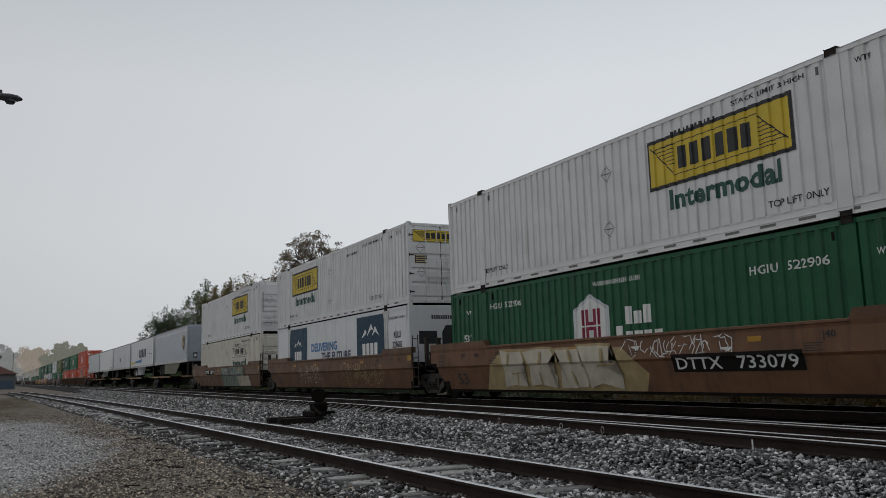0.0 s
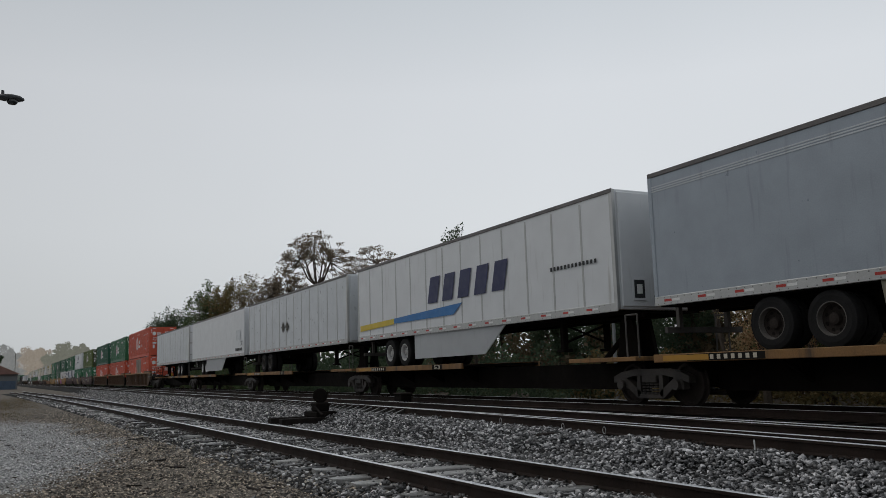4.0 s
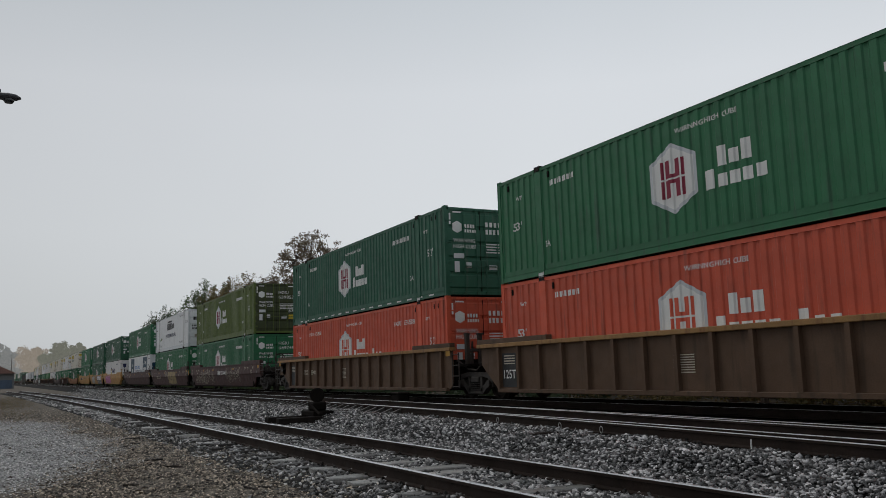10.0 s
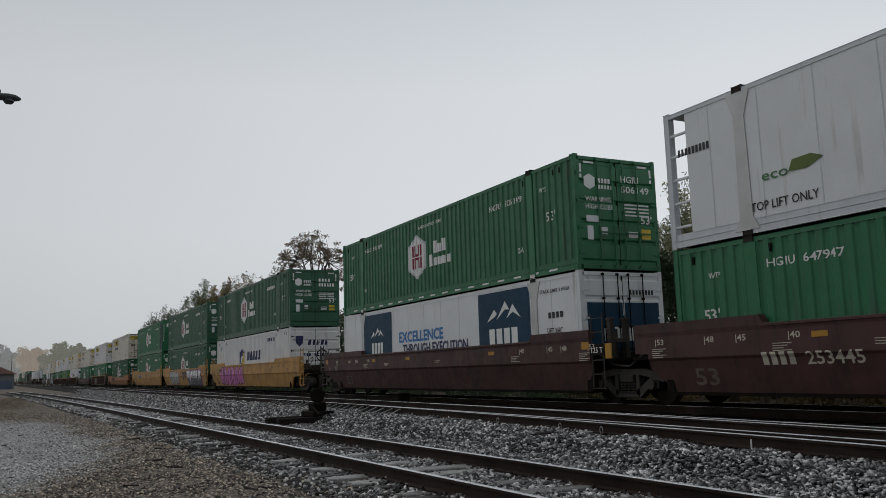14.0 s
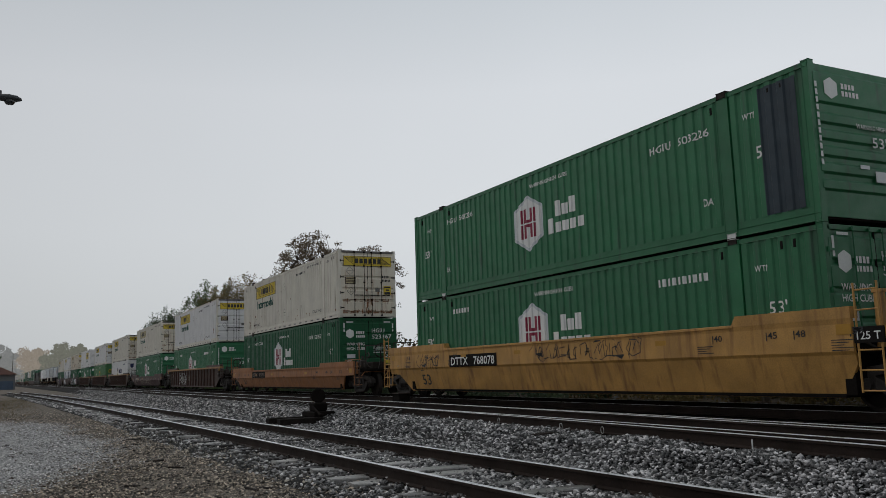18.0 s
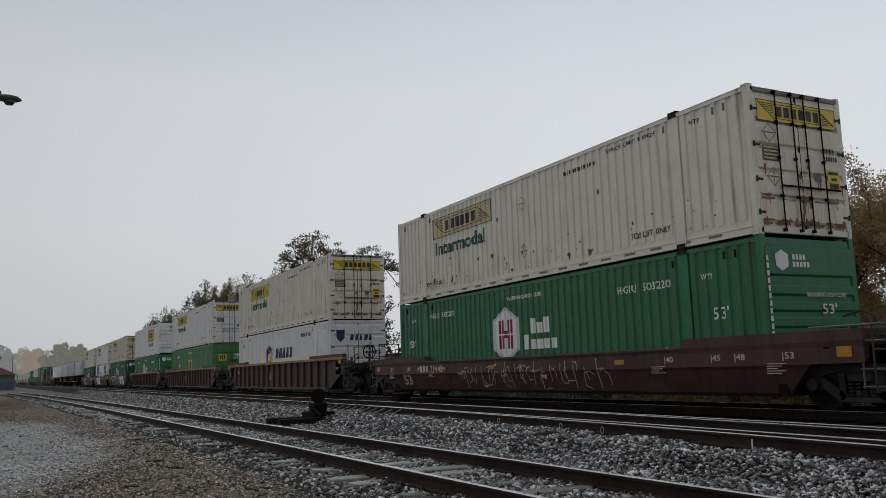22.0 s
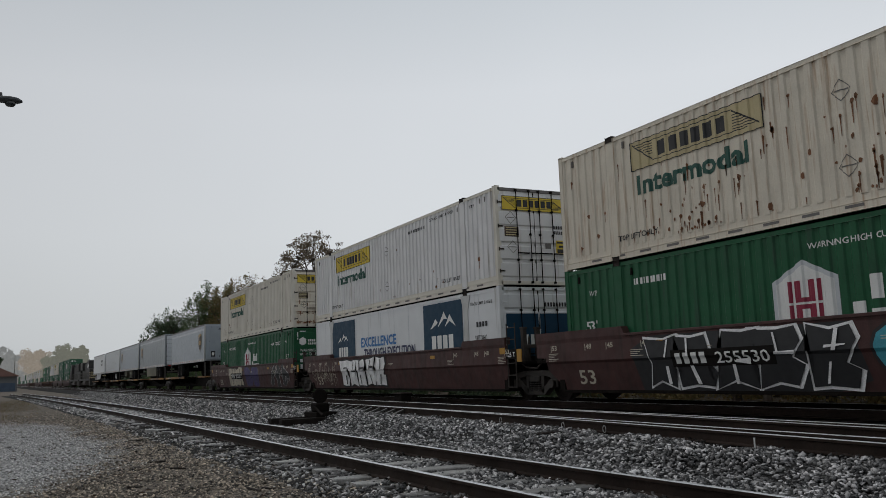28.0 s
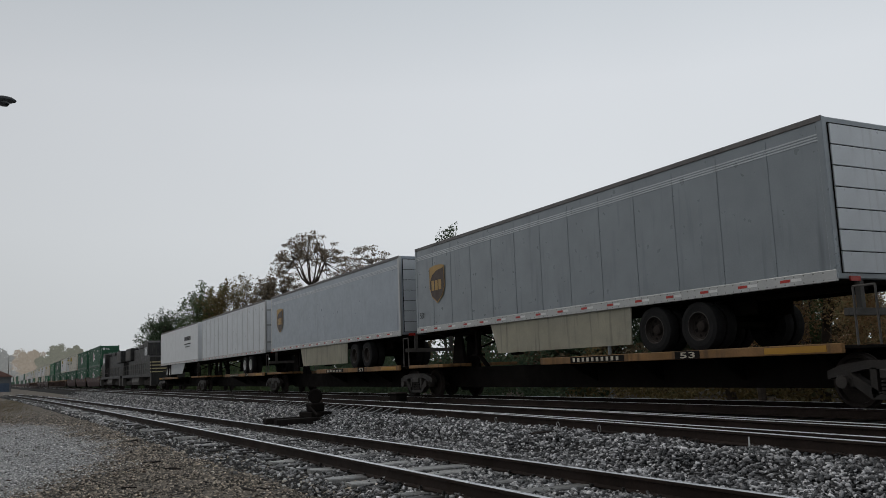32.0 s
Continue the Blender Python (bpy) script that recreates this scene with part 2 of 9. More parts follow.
M = dict(
    white=surf("white_paint", (0.69, 0.68, 0.675), 0.5, var=0.08, streak=(0.42, 0.38, 0.33), amount=0.22),
    cream=surf("aged_white_paint", (0.66, 0.62, 0.54), 0.6, var=0.08, streak=(0.34, 0.28, 0.2), amount=0.3),
    rusty=surf("rusted_white_paint", (0.66, 0.60, 0.50), 0.65, var=0.1, streak=(0.40, 0.25, 0.14), amount=0.5, stretch=(9.0, 9.0, 0.6)),
    green=surf("green_paint", (0.013, 0.130, 0.050), 0.5, var=0.14, streak=(0.03, 0.06, 0.04), amount=0.3, rnd=0.12),
    deepgreen=surf("deep_green_paint", (0.010, 0.088, 0.036), 0.5, var=0.16, streak=(0.02, 0.045, 0.03), amount=0.4, spec=0.3),
    dkgreen=surf("dark_green_paint", (0.017, 0.092, 0.046), 0.5, var=0.16, streak=(0.04, 0.06, 0.05), amount=0.35, rnd=0.1),
    ltgreen=surf("faded_green_paint", (0.020, 0.105, 0.062), 0.6, var=0.12, streak=(0.08, 0.12, 0.09), amount=0.35),
    emgreen=surf("bright_green_paint", (0.048, 0.17, 0.056), 0.5, var=0.1, streak=(0.03, 0.06, 0.03), amount=0.3),
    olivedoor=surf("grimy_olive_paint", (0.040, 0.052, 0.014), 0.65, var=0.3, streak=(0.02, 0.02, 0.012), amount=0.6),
    olive=surf("olive_green_paint", (0.092, 0.132, 0.020), 0.55, var=0.16, streak=(0.05, 0.09, 0.02), amount=0.35),
    red=surf("orange_red_paint", (0.60, 0.092, 0.042), 0.55, var=0.12, streak=(0.16, 0.04, 0.025), amount=0.3, rnd=0.1),
    ply=surf("weathered_plywood", (0.30, 0.26, 0.22), 0.85, var=0.22, streak=(0.12, 0.08, 0.05), amount=0.5),
    slateblue=surf("dark_slate_blue_paint", (0.010, 0.024, 0.036), 0.55, var=0.2),
    navy=surf("navy_film", (0.011, 0.044, 0.082), 0.5, var=0.12, spec=0.15),
    reefer=surf("white_reefer_skin", (0.66, 0.67, 0.68), 0.42, var=0.05, streak=(0.4, 0.38, 0.36), amount=0.15),
    alu=surf("grey_trailer_skin", (0.31, 0.345, 0.385), 0.38, metal=0.25, var=0.08, streak=(0.22, 0.24, 0.27), amount=0.25),
    aludark=surf("dull_grey_trailer_skin", (0.235, 0.258, 0.275), 0.36, metal=0.25, var=0.1, streak=(0.16, 0.175, 0.19), amount=0.4),
    alulight=surf("pale_trailer_skin", (0.52, 0.54, 0.56), 0.36, metal=0.15, var=0.07, streak=(0.35, 0.35, 0.35), amount=0.3),
    toprail=surf("dark_trailer_top_rail", (0.13, 0.12, 0.115), 0.5, metal=0.3, var=0.2),
    dirtycream=surf("dirty_cream_panel", (0.56, 0.53, 0.43), 0.6, var=0.15, streak=(0.2, 0.17, 0.12), amount=0.5),
    trailwhite=surf("white_trailer_skin", (0.68, 0.69, 0.70), 0.4, var=0.05, streak=(0.45, 0.44, 0.42), amount=0.2),
    rail_alu=surf("bare_aluminium", (0.45, 0.45, 0.44), 0.4, metal=0.6, var=0.12),
    tcbrown=surf("brown_car_paint", (0.132, 0.060, 0.026), 0.62, var=0.3, streak=(0.07, 0.034, 0.02), amount=0.65, rnd=0.12),
    orange=surf("orange_brown_car_paint", (0.30, 0.125, 0.045), 0.65, var=0.2, streak=(0.13, 0.06, 0.03), amount=0.45),
    yellowcar=surf("yellow_car_paint", (0.45, 0.24, 0.062), 0.6, var=0.28, streak=(0.19, 0.085, 0.03), amount=0.65),
    ribbrown=surf("dusty_brown_car_paint", (0.057, 0.028, 0.020), 0.65, var=0.36, streak=(0.07, 0.04, 0.025), amount=0.5, rnd=0.1),
    ribolive=surf("olive_brown_car_paint", (0.098, 0.058, 0.036), 0.7, var=0.2, streak=(0.045, 0.03, 0.02), amount=0.5, rnd=0.1, spec=0.3),
    maroon=surf("maroon_car_paint", (0.062, 0.026, 0.024), 0.6, var=0.3, streak=(0.030, 0.017, 0.014), amount=0.7, rnd=0.1, spec=0.35),
    chord=surf("yellow_chord_paint", (0.28, 0.15, 0.05), 0.65, var=0.25, streak=RUST, amount=0.6),
    spine=surf("grimy_yellow_steel", (0.21, 0.108, 0.036), 0.75, var=0.35, streak=(0.06, 0.035, 0.02), amount=0.7, scale=0.8),
    black=surf("grimy_black_steel", (0.0105, 0.0085, 0.0074), 0.9, var=0.4, spec=0.06),
    steel=surf("worn_dark_steel", (0.030, 0.024, 0.021), 0.8, var=0.4, spec=0.12),
    tyre=surf("tyre_rubber", (0.015, 0.0145, 0.0145), 0.9, var=0.3, spec=0.15),
    ruststain=surf("rust_stain", (0.19, 0.085, 0.04), 0.8, var=0.4, scale=6, bump=0),
    dish=surf("dull_wheel_dish", (0.34, 0.335, 0.33), 0.55, metal=0.3, var=0.25),
    rim=surf("steel_wheel_rim", (0.62, 0.61, 0.60), 0.4, metal=0.4, var=0.2),
    ink=surf("black_lettering", (0.018, 0.018, 0.02), 0.6, var=0.1, bump=0),
    chalk=surf("white_lettering", (0.72, 0.72, 0.70), 0.6, var=0.1, bump=0),
    teal=surf("dark_green_lettering", (0.012, 0.075, 0.055), 0.6, var=0.1, bump=0),
    gold=surf("golden_yellow_panel", (0.62, 0.45, 0.028), 0.5, var=0.1, bump=0),
    crestgold=surf("dull_gold_film", (0.40, 0.245, 0.07), 0.5, var=0.15, bump=0),
    faded=surf("faded_yellow_panel", (0.50, 0.42, 0.24), 0.6, var=0.15, bump=0),
    reflect=surf("yellow_reflector", (0.40, 0.20, 0.015), 0.5, var=0.1, bump=0),
    crimson=surf("crimson_bars", (0.24, 0.012, 0.04), 0.6, var=0.1, bump=0),
    blue=surf("blue_lettering", (0.02, 0.16, 0.42), 0.5, var=0.1, bump=0),
    indigo=surf("dark_blue_lettering", (0.013, 0.018, 0.080), 0.5, var=0.1, bump=0),
    shield=surf("dark_brown_shield", (0.045, 0.022, 0.012), 0.5, var=0.1, bump=0),
    tapered=surf("red_reflective_tape", (0.42, 0.03, 0.02), 0.5, var=0.1, bump=0),
    # white spray toned down to its look in shade below a car's bend
    shadespray=surf("shaded_white_spray", (0.17, 0.17, 0.175), 0.6, var=0.25, scale=3, bump=0),
    silver=surf("silver_spray", (0.40, 0.40, 0.41), 0.5, var=0.2, scale=3, bump=0),
    dimbone=surf("worn_lettering", (0.13, 0.10, 0.085), 0.7, var=0.3, scale=5, bump=0),
    bone=surf("pale_spray", (0.50, 0.45, 0.36), 0.6, var=0.2, scale=3, bump=0),
    chalkspray=surf("white_spray", (0.84, 0.83, 0.83), 0.55, var=0.25, scale=3, bump=0),
    tan=surf("tan_spray", (0.36, 0.27, 0.13), 0.6, var=0.25, scale=3, bump=0),
    pink=surf("pink_spray", (0.55, 0.17, 0.42), 0.6, var=0.25, scale=3, bump=0),
    aqua=surf("turquoise_spray", (0.05, 0.30, 0.38), 0.6, var=0.25, scale=3, bump=0),
    violet=surf("violet_spray", (0.045, 0.03, 0.13), 0.6, var=0.25, scale=3, bump=0),
    dimmoss=surf("dark_grey_green_spray", (0.10, 0.12, 0.10), 0.6, var=0.3, scale=3, bump=0),
    moss=surf("grey_green_spray", (0.16, 0.20, 0.16), 0.6, var=0.3, scale=3, bump=0),
    railhead=surf("polished_rail_head", (0.80, 0.81, 0.83), 0.34, metal=0.55, var=0.12),
    railweb=surf("rusted_rail_web", (0.026, 0.0175, 0.0140), 0.8, var=0.4, spec=0.15),
    tie=surf("creosoted_tie_wood", (0.032, 0.028, 0.025), 0.42, var=0.45, scale=3, streak=(0.10, 0.09, 0.08), amount=0.3, rnd=0.5, stretch=(5, 0.4, 5), spec=0.3),
    # pale tone stands in for sky glinting on wet tie tops
    paletie=surf("sky_glint_tie_wood", (0.30, 0.29, 0.275), 0.36, var=0.4, scale=4, streak=(0.05, 0.045, 0.04), amount=0.6, rnd=0.4, stretch=(6, 0.4, 6)),
    blacktie=surf("oily_tie_wood", (0.020, 0.016, 0.014), 0.8, var=0.45, scale=3, rnd=0.4, spec=0.12),
    stone=surf("grey_ballast_stone", (0.44, 0.427, 0.428), 0.36, var=0.4, scale=12, grain=90, island=0.94, skew=3.0),
    darkstone=surf("dark_ballast_stone", (0.40, 0.386, 0.38), 0.38, var=0.4, scale=12, grain=90, island=0.94, skew=2.9),
    shoulder=surf("brown_grey_stone", (0.36, 0.32, 0.27), 0.55, var=0.3, scale=9, grain=90, island=0.95, skew=2.8),
    blackstone=surf("oily_ballast_stone", (0.036, 0.031, 0.029), 0.7, var=0.3, scale=9, grain=90, island=0.9, skew=2.2, spec=0.15),
    # near-black: shade between stones and under the train is in this colour
    bed=surf("shaded_ballast_bed", (0.027, 0.026, 0.0255), 0.95, var=0.5, scale=14, grain=34, bump=1.0, spec=0.08),
    glass=surf("dark_window_glass", (0.012, 0.014, 0.016), 0.08, var=0.05, bump=0),
    lampgrey=surf("grey_lamp_housing", (0.34, 0.35, 0.36), 0.45, metal=0.4, var=0.1),
    lampdark=surf("dark_lamp_housing", (0.05, 0.052, 0.056), 0.5, metal=0.3, var=0.1),
    pole=surf("weathered_pole_wood", (0.075, 0.062, 0.052), 0.9, var=0.3, streak=(0.14, 0.12, 0.10), amount=0.5),
    bark=surf("grey_brown_bark", (0.075, 0.058, 0.045), 0.9, var=0.35, scale=4, bump=0.6),
    loco=surf("black_loco_paint", (0.022, 0.021, 0.020), 0.55, var=0.35, streak=(0.07, 0.06, 0.052), amount=0.6, spec=0.3),
    castframe=surf("dusty_cast_steel", (0.036, 0.030, 0.026), 0.6, var=0.5, spec=0.35),
    plate=surf("dull_black_plate", (0.012, 0.010, 0.009), 0.8, var=0.2, spec=0.1, bump=0),
    slot=surf("rail_slot_shadow", (0.16, 0.15, 0.14), 0.8, var=0.2, bump=0),
    gripsteel=surf("worn_bright_handrail", (0.115, 0.105, 0.10), 0.5, metal=0.3, var=0.35),
    wetsteel=surf("wet_dark_steel", (0.10, 0.095, 0.09), 0.32, metal=0.8, var=0.3),
    ladder=surf("worn_ladder_steel", (0.05, 0.042, 0.037), 0.7, var=0.4, spec=0.2),
    locogrey=surf("dusty_grey_loco_paint", (0.10, 0.092, 0.084), 0.7, var=0.3, spec=0.2),
    roofred=surf("dull_red_roof_shingle", (0.20, 0.11, 0.09), 0.8, var=0.25, scale=6),
    bluepaint=surf("faded_blue_boards", (0.07, 0.10, 0.15), 0.7, var=0.2),
    wallbrown=surf("grey_board_wall", (0.15, 0.155, 0.16), 0.85, var=0.25, scale=8),
)

# ---------- mesh helpers ----------
class Geo:
    """Collects boxes, prisms and tubes into one mesh."""

    def __init__(self):
        self.v, self.f = [], []

    def add(self, verts, faces):
        k = len(self.v)
        self.v += [tuple(p) for p in verts]
        self.f += [tuple(i + k for i in f) for f in faces]
        return self

    def box(self, x0, x1, y0, y1, z0, z1, c=0.0):
        if c <= 0:
            vs = [(x, y, z) for z in (z0, z1) for y in (y0, y1) for x in (x0, x1)]
            return self.add(vs, [(0, 2, 3, 1), (4, 5, 7, 6), (0, 1, 5, 4), (2, 6, 7, 3), (0, 4, 6, 2), (1, 3, 7, 5)])
        bm = bmesh.new()
        bmesh.ops.create_cube(bm, size=1.0)
        for q in bm.verts:
            q.co = Vector(((x0 + x1) / 2 + q.co.x * (x1 - x0), (y0 + y1) / 2 + q.co.y * (y1 - y0), (z0 + z1) / 2 + q.co.z * (z1 - z0)))
        bmesh.ops.bevel(bm, geom=bm.edges[:], offset=c, segments=1, affect="EDGES")
        bm.verts.index_update()
        self.add([q.co[:] for q in bm.verts], [[q.index for q in f.verts] for f in bm.faces])
        bm.free()
        return self

    def prism(self, pts, axis, a, b):
        """The outline pts (two coordinates) drawn out along axis from a to b."""
        n = len(pts)

        def at(p, s):
            return {"x": (s, p[0], p[1]), "y": (p[0], s, p[1]), "z": (p[0], p[1], s)}[axis]
        self.add([at(p, a) for p in pts] + [at(p, b) for p in pts],
                 [tuple(range(n))[::-1], tuple(range(n, 2 * n))] + [(i, (i + 1) % n, n + (i + 1) % n, n + i) for i in range(n)])
        return self

    def tube(self, p, q, r0, r1=None, n=8, caps=True):
        p, q = Vector(p), Vector(q)
        r1 = r0 if r1 is None else r1
        d = (q - p).normalized()
        s = d.orthogonal().normalized()
        t = d.cross(s)
        ring = [(math.cos(2 * math.pi * i / n), math.sin(2 * math.pi * i / n)) for i in range(n)]
        vs = [p + (s * a + t * b) * r0 for a, b in ring] + [q + (s * a + t * b) * r1 for a, b in ring]
        fs = [(i, (i + 1) % n, n + (i + 1) % n, n + i) for i in range(n)]
        if caps:
            fs += [tuple(range(n))[::-1], tuple(range(n, 2 * n))]
        return self.add(vs, fs)

    def lathe(self, prof, centre, axis="y", n=20):
        """A turned form: prof is a list of (radius, distance along the axis)."""
        cx, cy, cz = centre
        vs, fs = [], []
        for r, h in prof:
            for i in range(n):
                a = 2 * math.pi * i / n
                c, s = r * math.cos(a), r * math.sin(a)
                vs.append({"y": (cx + c, cy + h, cz + s), "z": (cx + c, cy + s, cz + h), "x": (cx + h, cy + c, cz + s)}[axis])
        for k in range(len(prof) - 1):
            for i in range(n):
                j = (i + 1) % n
                fs.append((k * n + i, k * n + j, (k + 1) * n + j, (k + 1) * n + i))
        return self.add(vs, fs)

    def mesh(self, name):
        me = bpy.data.meshes.new(name)
        me.from_pydata(self.v, [], self.f)
        bm = bmesh.new()
        bm.from_mesh(me)
        bmesh.ops.recalc_face_normals(bm, faces=bm.faces)
        bm.to_mesh(me)
        bm.free()
        me.materials.append(None)
        return me


KEPT = {}


def kept(key, build):
    """The mesh under this key, built once."""
    if key not in KEPT:
        g = build()
        KEPT[key] = g.mesh(str(key[0]) if isinstance(key, tuple) else key) if isinstance(g, Geo) else g
    return KEPT[key]


# parts made of many marks too small to pick apart
JOINED = ("bars", "lines", "mark", "tape", "patch", "tag", "outline", "shape", "line", "placard", "lettering", "stain", "crossmembers", "hinges", "spikes", "logo_top", "brand_name", "emblem", "number_marking", "door_sign_mark", "end_sign_mark", "stencil_text")


def part(name, me, material, parent, label="", at=None):
    """One mesh object under a thing or a part."""
    if isinstance(me, Geo):
        me = me.mesh(name)
    elif isinstance(me, bmesh.types.BMesh):
        bm, me = me, bpy.data.meshes.new(name)
        bm.to_mesh(me)
        bm.free()
        me.materials.append(None)
    ob = new(name, me)
    if me.materials[0] is None:
        me.materials[0] = material
    elif me.materials[0] != material:
        ob.material_slots[0].link = "OBJECT"
        ob.material_slots[0].material = material
    ob.parent = parent
    if at is not None:
        ob.matrix_basis = at if isinstance(at, Matrix) else Matrix.Translation(at)
    if label:
        ob["label"] = label
    if name.endswith(JOINED):
        ob["kind"] = "stuff"
    return ob


def thing(name, m, label, category, group="", kind=""):
    ob = new(name)
    ob.empty_display_size = 0.3
    ob.matrix_basis = m
    return tagged(ob, label, category, group, kind)


def whole(name, me, material, label, category, group="", kind="", at=None):
    ob = part(name, me, material, None, at=at)
    return tagged(ob, label, category, group, kind)


def fast(name, verts, quads, smooth=False):
    """A big mesh from arrays of points and three- or four-cornered faces."""
    me = bpy.data.meshes.new(name)
    verts, quads = np.asarray(verts, np.float32), np.asarray(quads, np.int32)
    me.vertices.add(len(verts))
    me.vertices.foreach_set("co", verts.ravel())
    me.loops.add(quads.size)
    me.loops.foreach_set("vertex_index", quads.ravel())
    me.polygons.add(len(quads))
    k = quads.shape[1]
    me.polygons.foreach_set("loop_start", np.arange(0, quads.size, k, dtype=np.int32))
    me.polygons.foreach_set("loop_total", np.full(len(quads), k, np.int32))
    if smooth:
        me.polygons.foreach_set("use_smooth", np.ones(len(quads), bool))
    me.update(calc_edges=True)
    me.validate()
    me.materials.append(None)
    return me


# ---------- ground, ballast, tracks ----------
def main_line(x):
    """The middle of the main track: straight past the camera, bending towards its side far off."""
    d = -x
    far = -2e-5 * max(0.0, d - 400) ** 2
    return 0.0 if d < 80 else -7.8e-5 * (d - 80) ** 2 if d < 160 else far - 0.5 - 0.0125 * (d - 160)


def near_line(x):
    """The middle of the near track, which bends away from the main line."""
    return -8.42 + 0.014 * x - 0.00017 * x * x if x < 20 else -8.208 + 0.0072 * (x - 20)


def through_line(x):
    """The middle of the second track."""
    return main_line(x) - 3.72 - 0.00105 * max(0.0, x + 28) ** 2 if x < 0 else -4.543 - 0.0588 * x


def branch_line(x):
    """The turnout's way off the second track, towards the near track."""
    return -3.72 - 0.0021 * max(0.0, x + 27) ** 2 if x < 2 else -5.486 - 0.122 * (x - 2)


def ground_height(x, y):
    return -0.52 + 0.03 * noise.noise((x * 0.15, y * 0.3, 2.0)) + (0.02 * noise.noise((x * 0.9, y * 0.9, 5.0)) if abs(x) < 60 else 0)


gx = sorted({*np.arange(-60, 12, 0.8).round(2), *np.arange(-400, 400, 20.0), -2600, -1400, -800, 800, 1400, 2600})
gy = sorted({*np.arange(-18, -8, 0.5).round(2), *np.arange(-60, 60, 6.0), -2400, -900, -300, -120, 120, 300, 900, 2400})
gv = [(x, y, ground_height(x, y)) for x in gx for y in gy]
ny = len(gy)
gq = [(i * ny + j, (i + 1) * ny + j, (i + 1) * ny + j + 1, i * ny + j + 1) for i in range(len(gx) - 1) for j in range(ny - 1)]


def ground_material():
    m = surf("gravel_lot", (0.135, 0.113, 0.09), 0.85, var=0.6, scale=16, grain=55, bump=1.0, spec=0.25)
    n, l = m.node_tree.nodes, m.node_tree.links
    b = n["Principled BSDF"]
    old = b.inputs["Base Color"].links[0].from_socket
    tc = n.new("ShaderNodeTexCoord")
    se = n.new("ShaderNodeSeparateXYZ")
    l.new(tc.outputs["Object"], se.inputs[0])
    ns = n.new("ShaderNodeTexNoise")
    ns.inputs["Scale"].default_value, ns.inputs["Detail"].default_value = 0.5, 12
    ns.inputs["Roughness"].default_value = 0.72
    l.new(tc.outputs["Object"], ns.inputs["Vector"])

    def band(across, hi, wob, soft):
        a = n.new("ShaderNodeMath")
        a.operation = "MULTIPLY_ADD"
        l.new(ns.outputs[0], a.inputs[0])
        a.inputs[1].default_value = wob
        l.new(across, a.inputs[2])
        u = n.new("ShaderNodeMapRange")
        u.inputs["From Min"].default_value, u.inputs["From Max"].default_value = hi, hi - soft
        l.new(a.outputs[0], u.inputs[0])
        return u.outputs[0]

    pale = n.new("ShaderNodeMixRGB")
    pn = n.new("ShaderNodeTexNoise")
    pn.inputs["Scale"].default_value, pn.inputs["Detail"].default_value = 26, 8
    l.new(tc.outputs["Object"], pn.inputs["Vector"])
    pr = n.new("ShaderNodeValToRGB")
    pr.color_ramp.elements[0].position, pr.color_ramp.elements[0].color = 0.36, (0.09, 0.087, 0.083, 1)
    pr.color_ramp.elements[1].position, pr.color_ramp.elements[1].color = 0.62, (0.47, 0.46, 0.455, 1)
    l.new(pn.outputs[0], pr.inputs[0])
    shore = n.new("ShaderNodeMapRange")
    shore.inputs["From Min"].default_value, shore.inputs["From Max"].default_value = -17, -8
    shore.inputs["To Min"].default_value, shore.inputs["To Max"].default_value = 0, 4.6
    l.new(se.outputs["X"], shore.inputs[0])
    away = n.new("ShaderNodeMapRange")
    away.inputs["From Min"].default_value, away.inputs["From Max"].default_value = -22, -57
    away.inputs["To Min"].default_value, away.inputs["To Max"].default_value = 0, 1.7
    l.new(se.outputs["X"], away.inputs[0])
    swing, bent = n.new("ShaderNodeMath"), n.new("ShaderNodeMath")
    l.new(shore.outputs[0], swing.inputs[0])
    l.new(away.outputs[0], swing.inputs[1])
    l.new(se.outputs["Y"], bent.inputs[0])
    l.new(swing.outputs[0], bent.inputs[1])
    near_end = n.new("ShaderNodeMapRange")
    near_end.inputs["From Min"].default_value, near_end.inputs["From Max"].default_value = -33, -26
    drift = n.new("ShaderNodeMath")
    drift.operation = "MULTIPLY_ADD"
    l.new(ns.outputs[0], drift.inputs[0])
    drift.inputs[1].default_value = 10
    l.new(se.outputs["X"], drift.inputs[2])
    l.new(drift.outputs[0], near_end.inputs[0])
    kept_in = n.new("ShaderNodeMath")
    kept_in.operation = "MULTIPLY"
    l.new(band(bent.outputs[0], -10.05, 2.4, 0.9), kept_in.inputs[0])
    l.new(near_end.outputs[0], kept_in.inputs[1])
    l.new(kept_in.outputs[0], pale.inputs[0])
    l.new(old, pale.inputs[1])
    l.new(pr.outputs[0], pale.inputs[2])
    l.new(pale.outputs[0], b.inputs["Base Color"])
    return m


ground = whole("ground", fast("ground", gv, gq, True), ground_material(),
               "brown and grey gravel lot beside the railway, damp in patches", "ground", kind="structure")


def strip(line, xs, prof, name):
    """A long bed laid along a line: prof is a list of (offset across, height)."""
    k = len(prof)
    vs = [(x, line(x) + o + 0.05 * noise.noise((x * 0.7, o * 2, 1)), z + 0.02 * noise.noise((x * 1.3, o * 3, 7))) for x in xs for o, z in prof]
    qs = [(i * k + j, (i + 1) * k + j, (i + 1) * k + j + 1, i * k + j + 1) for i in range(len(xs) - 1) for j in range(k - 1)]
    return fast(name, vs, qs)


long_xs = [-1500, -900, -600, *range(-400, -60, 10), *np.arange(-60, 10, 0.7), *range(12, 200, 12), 400, 800, 1500]
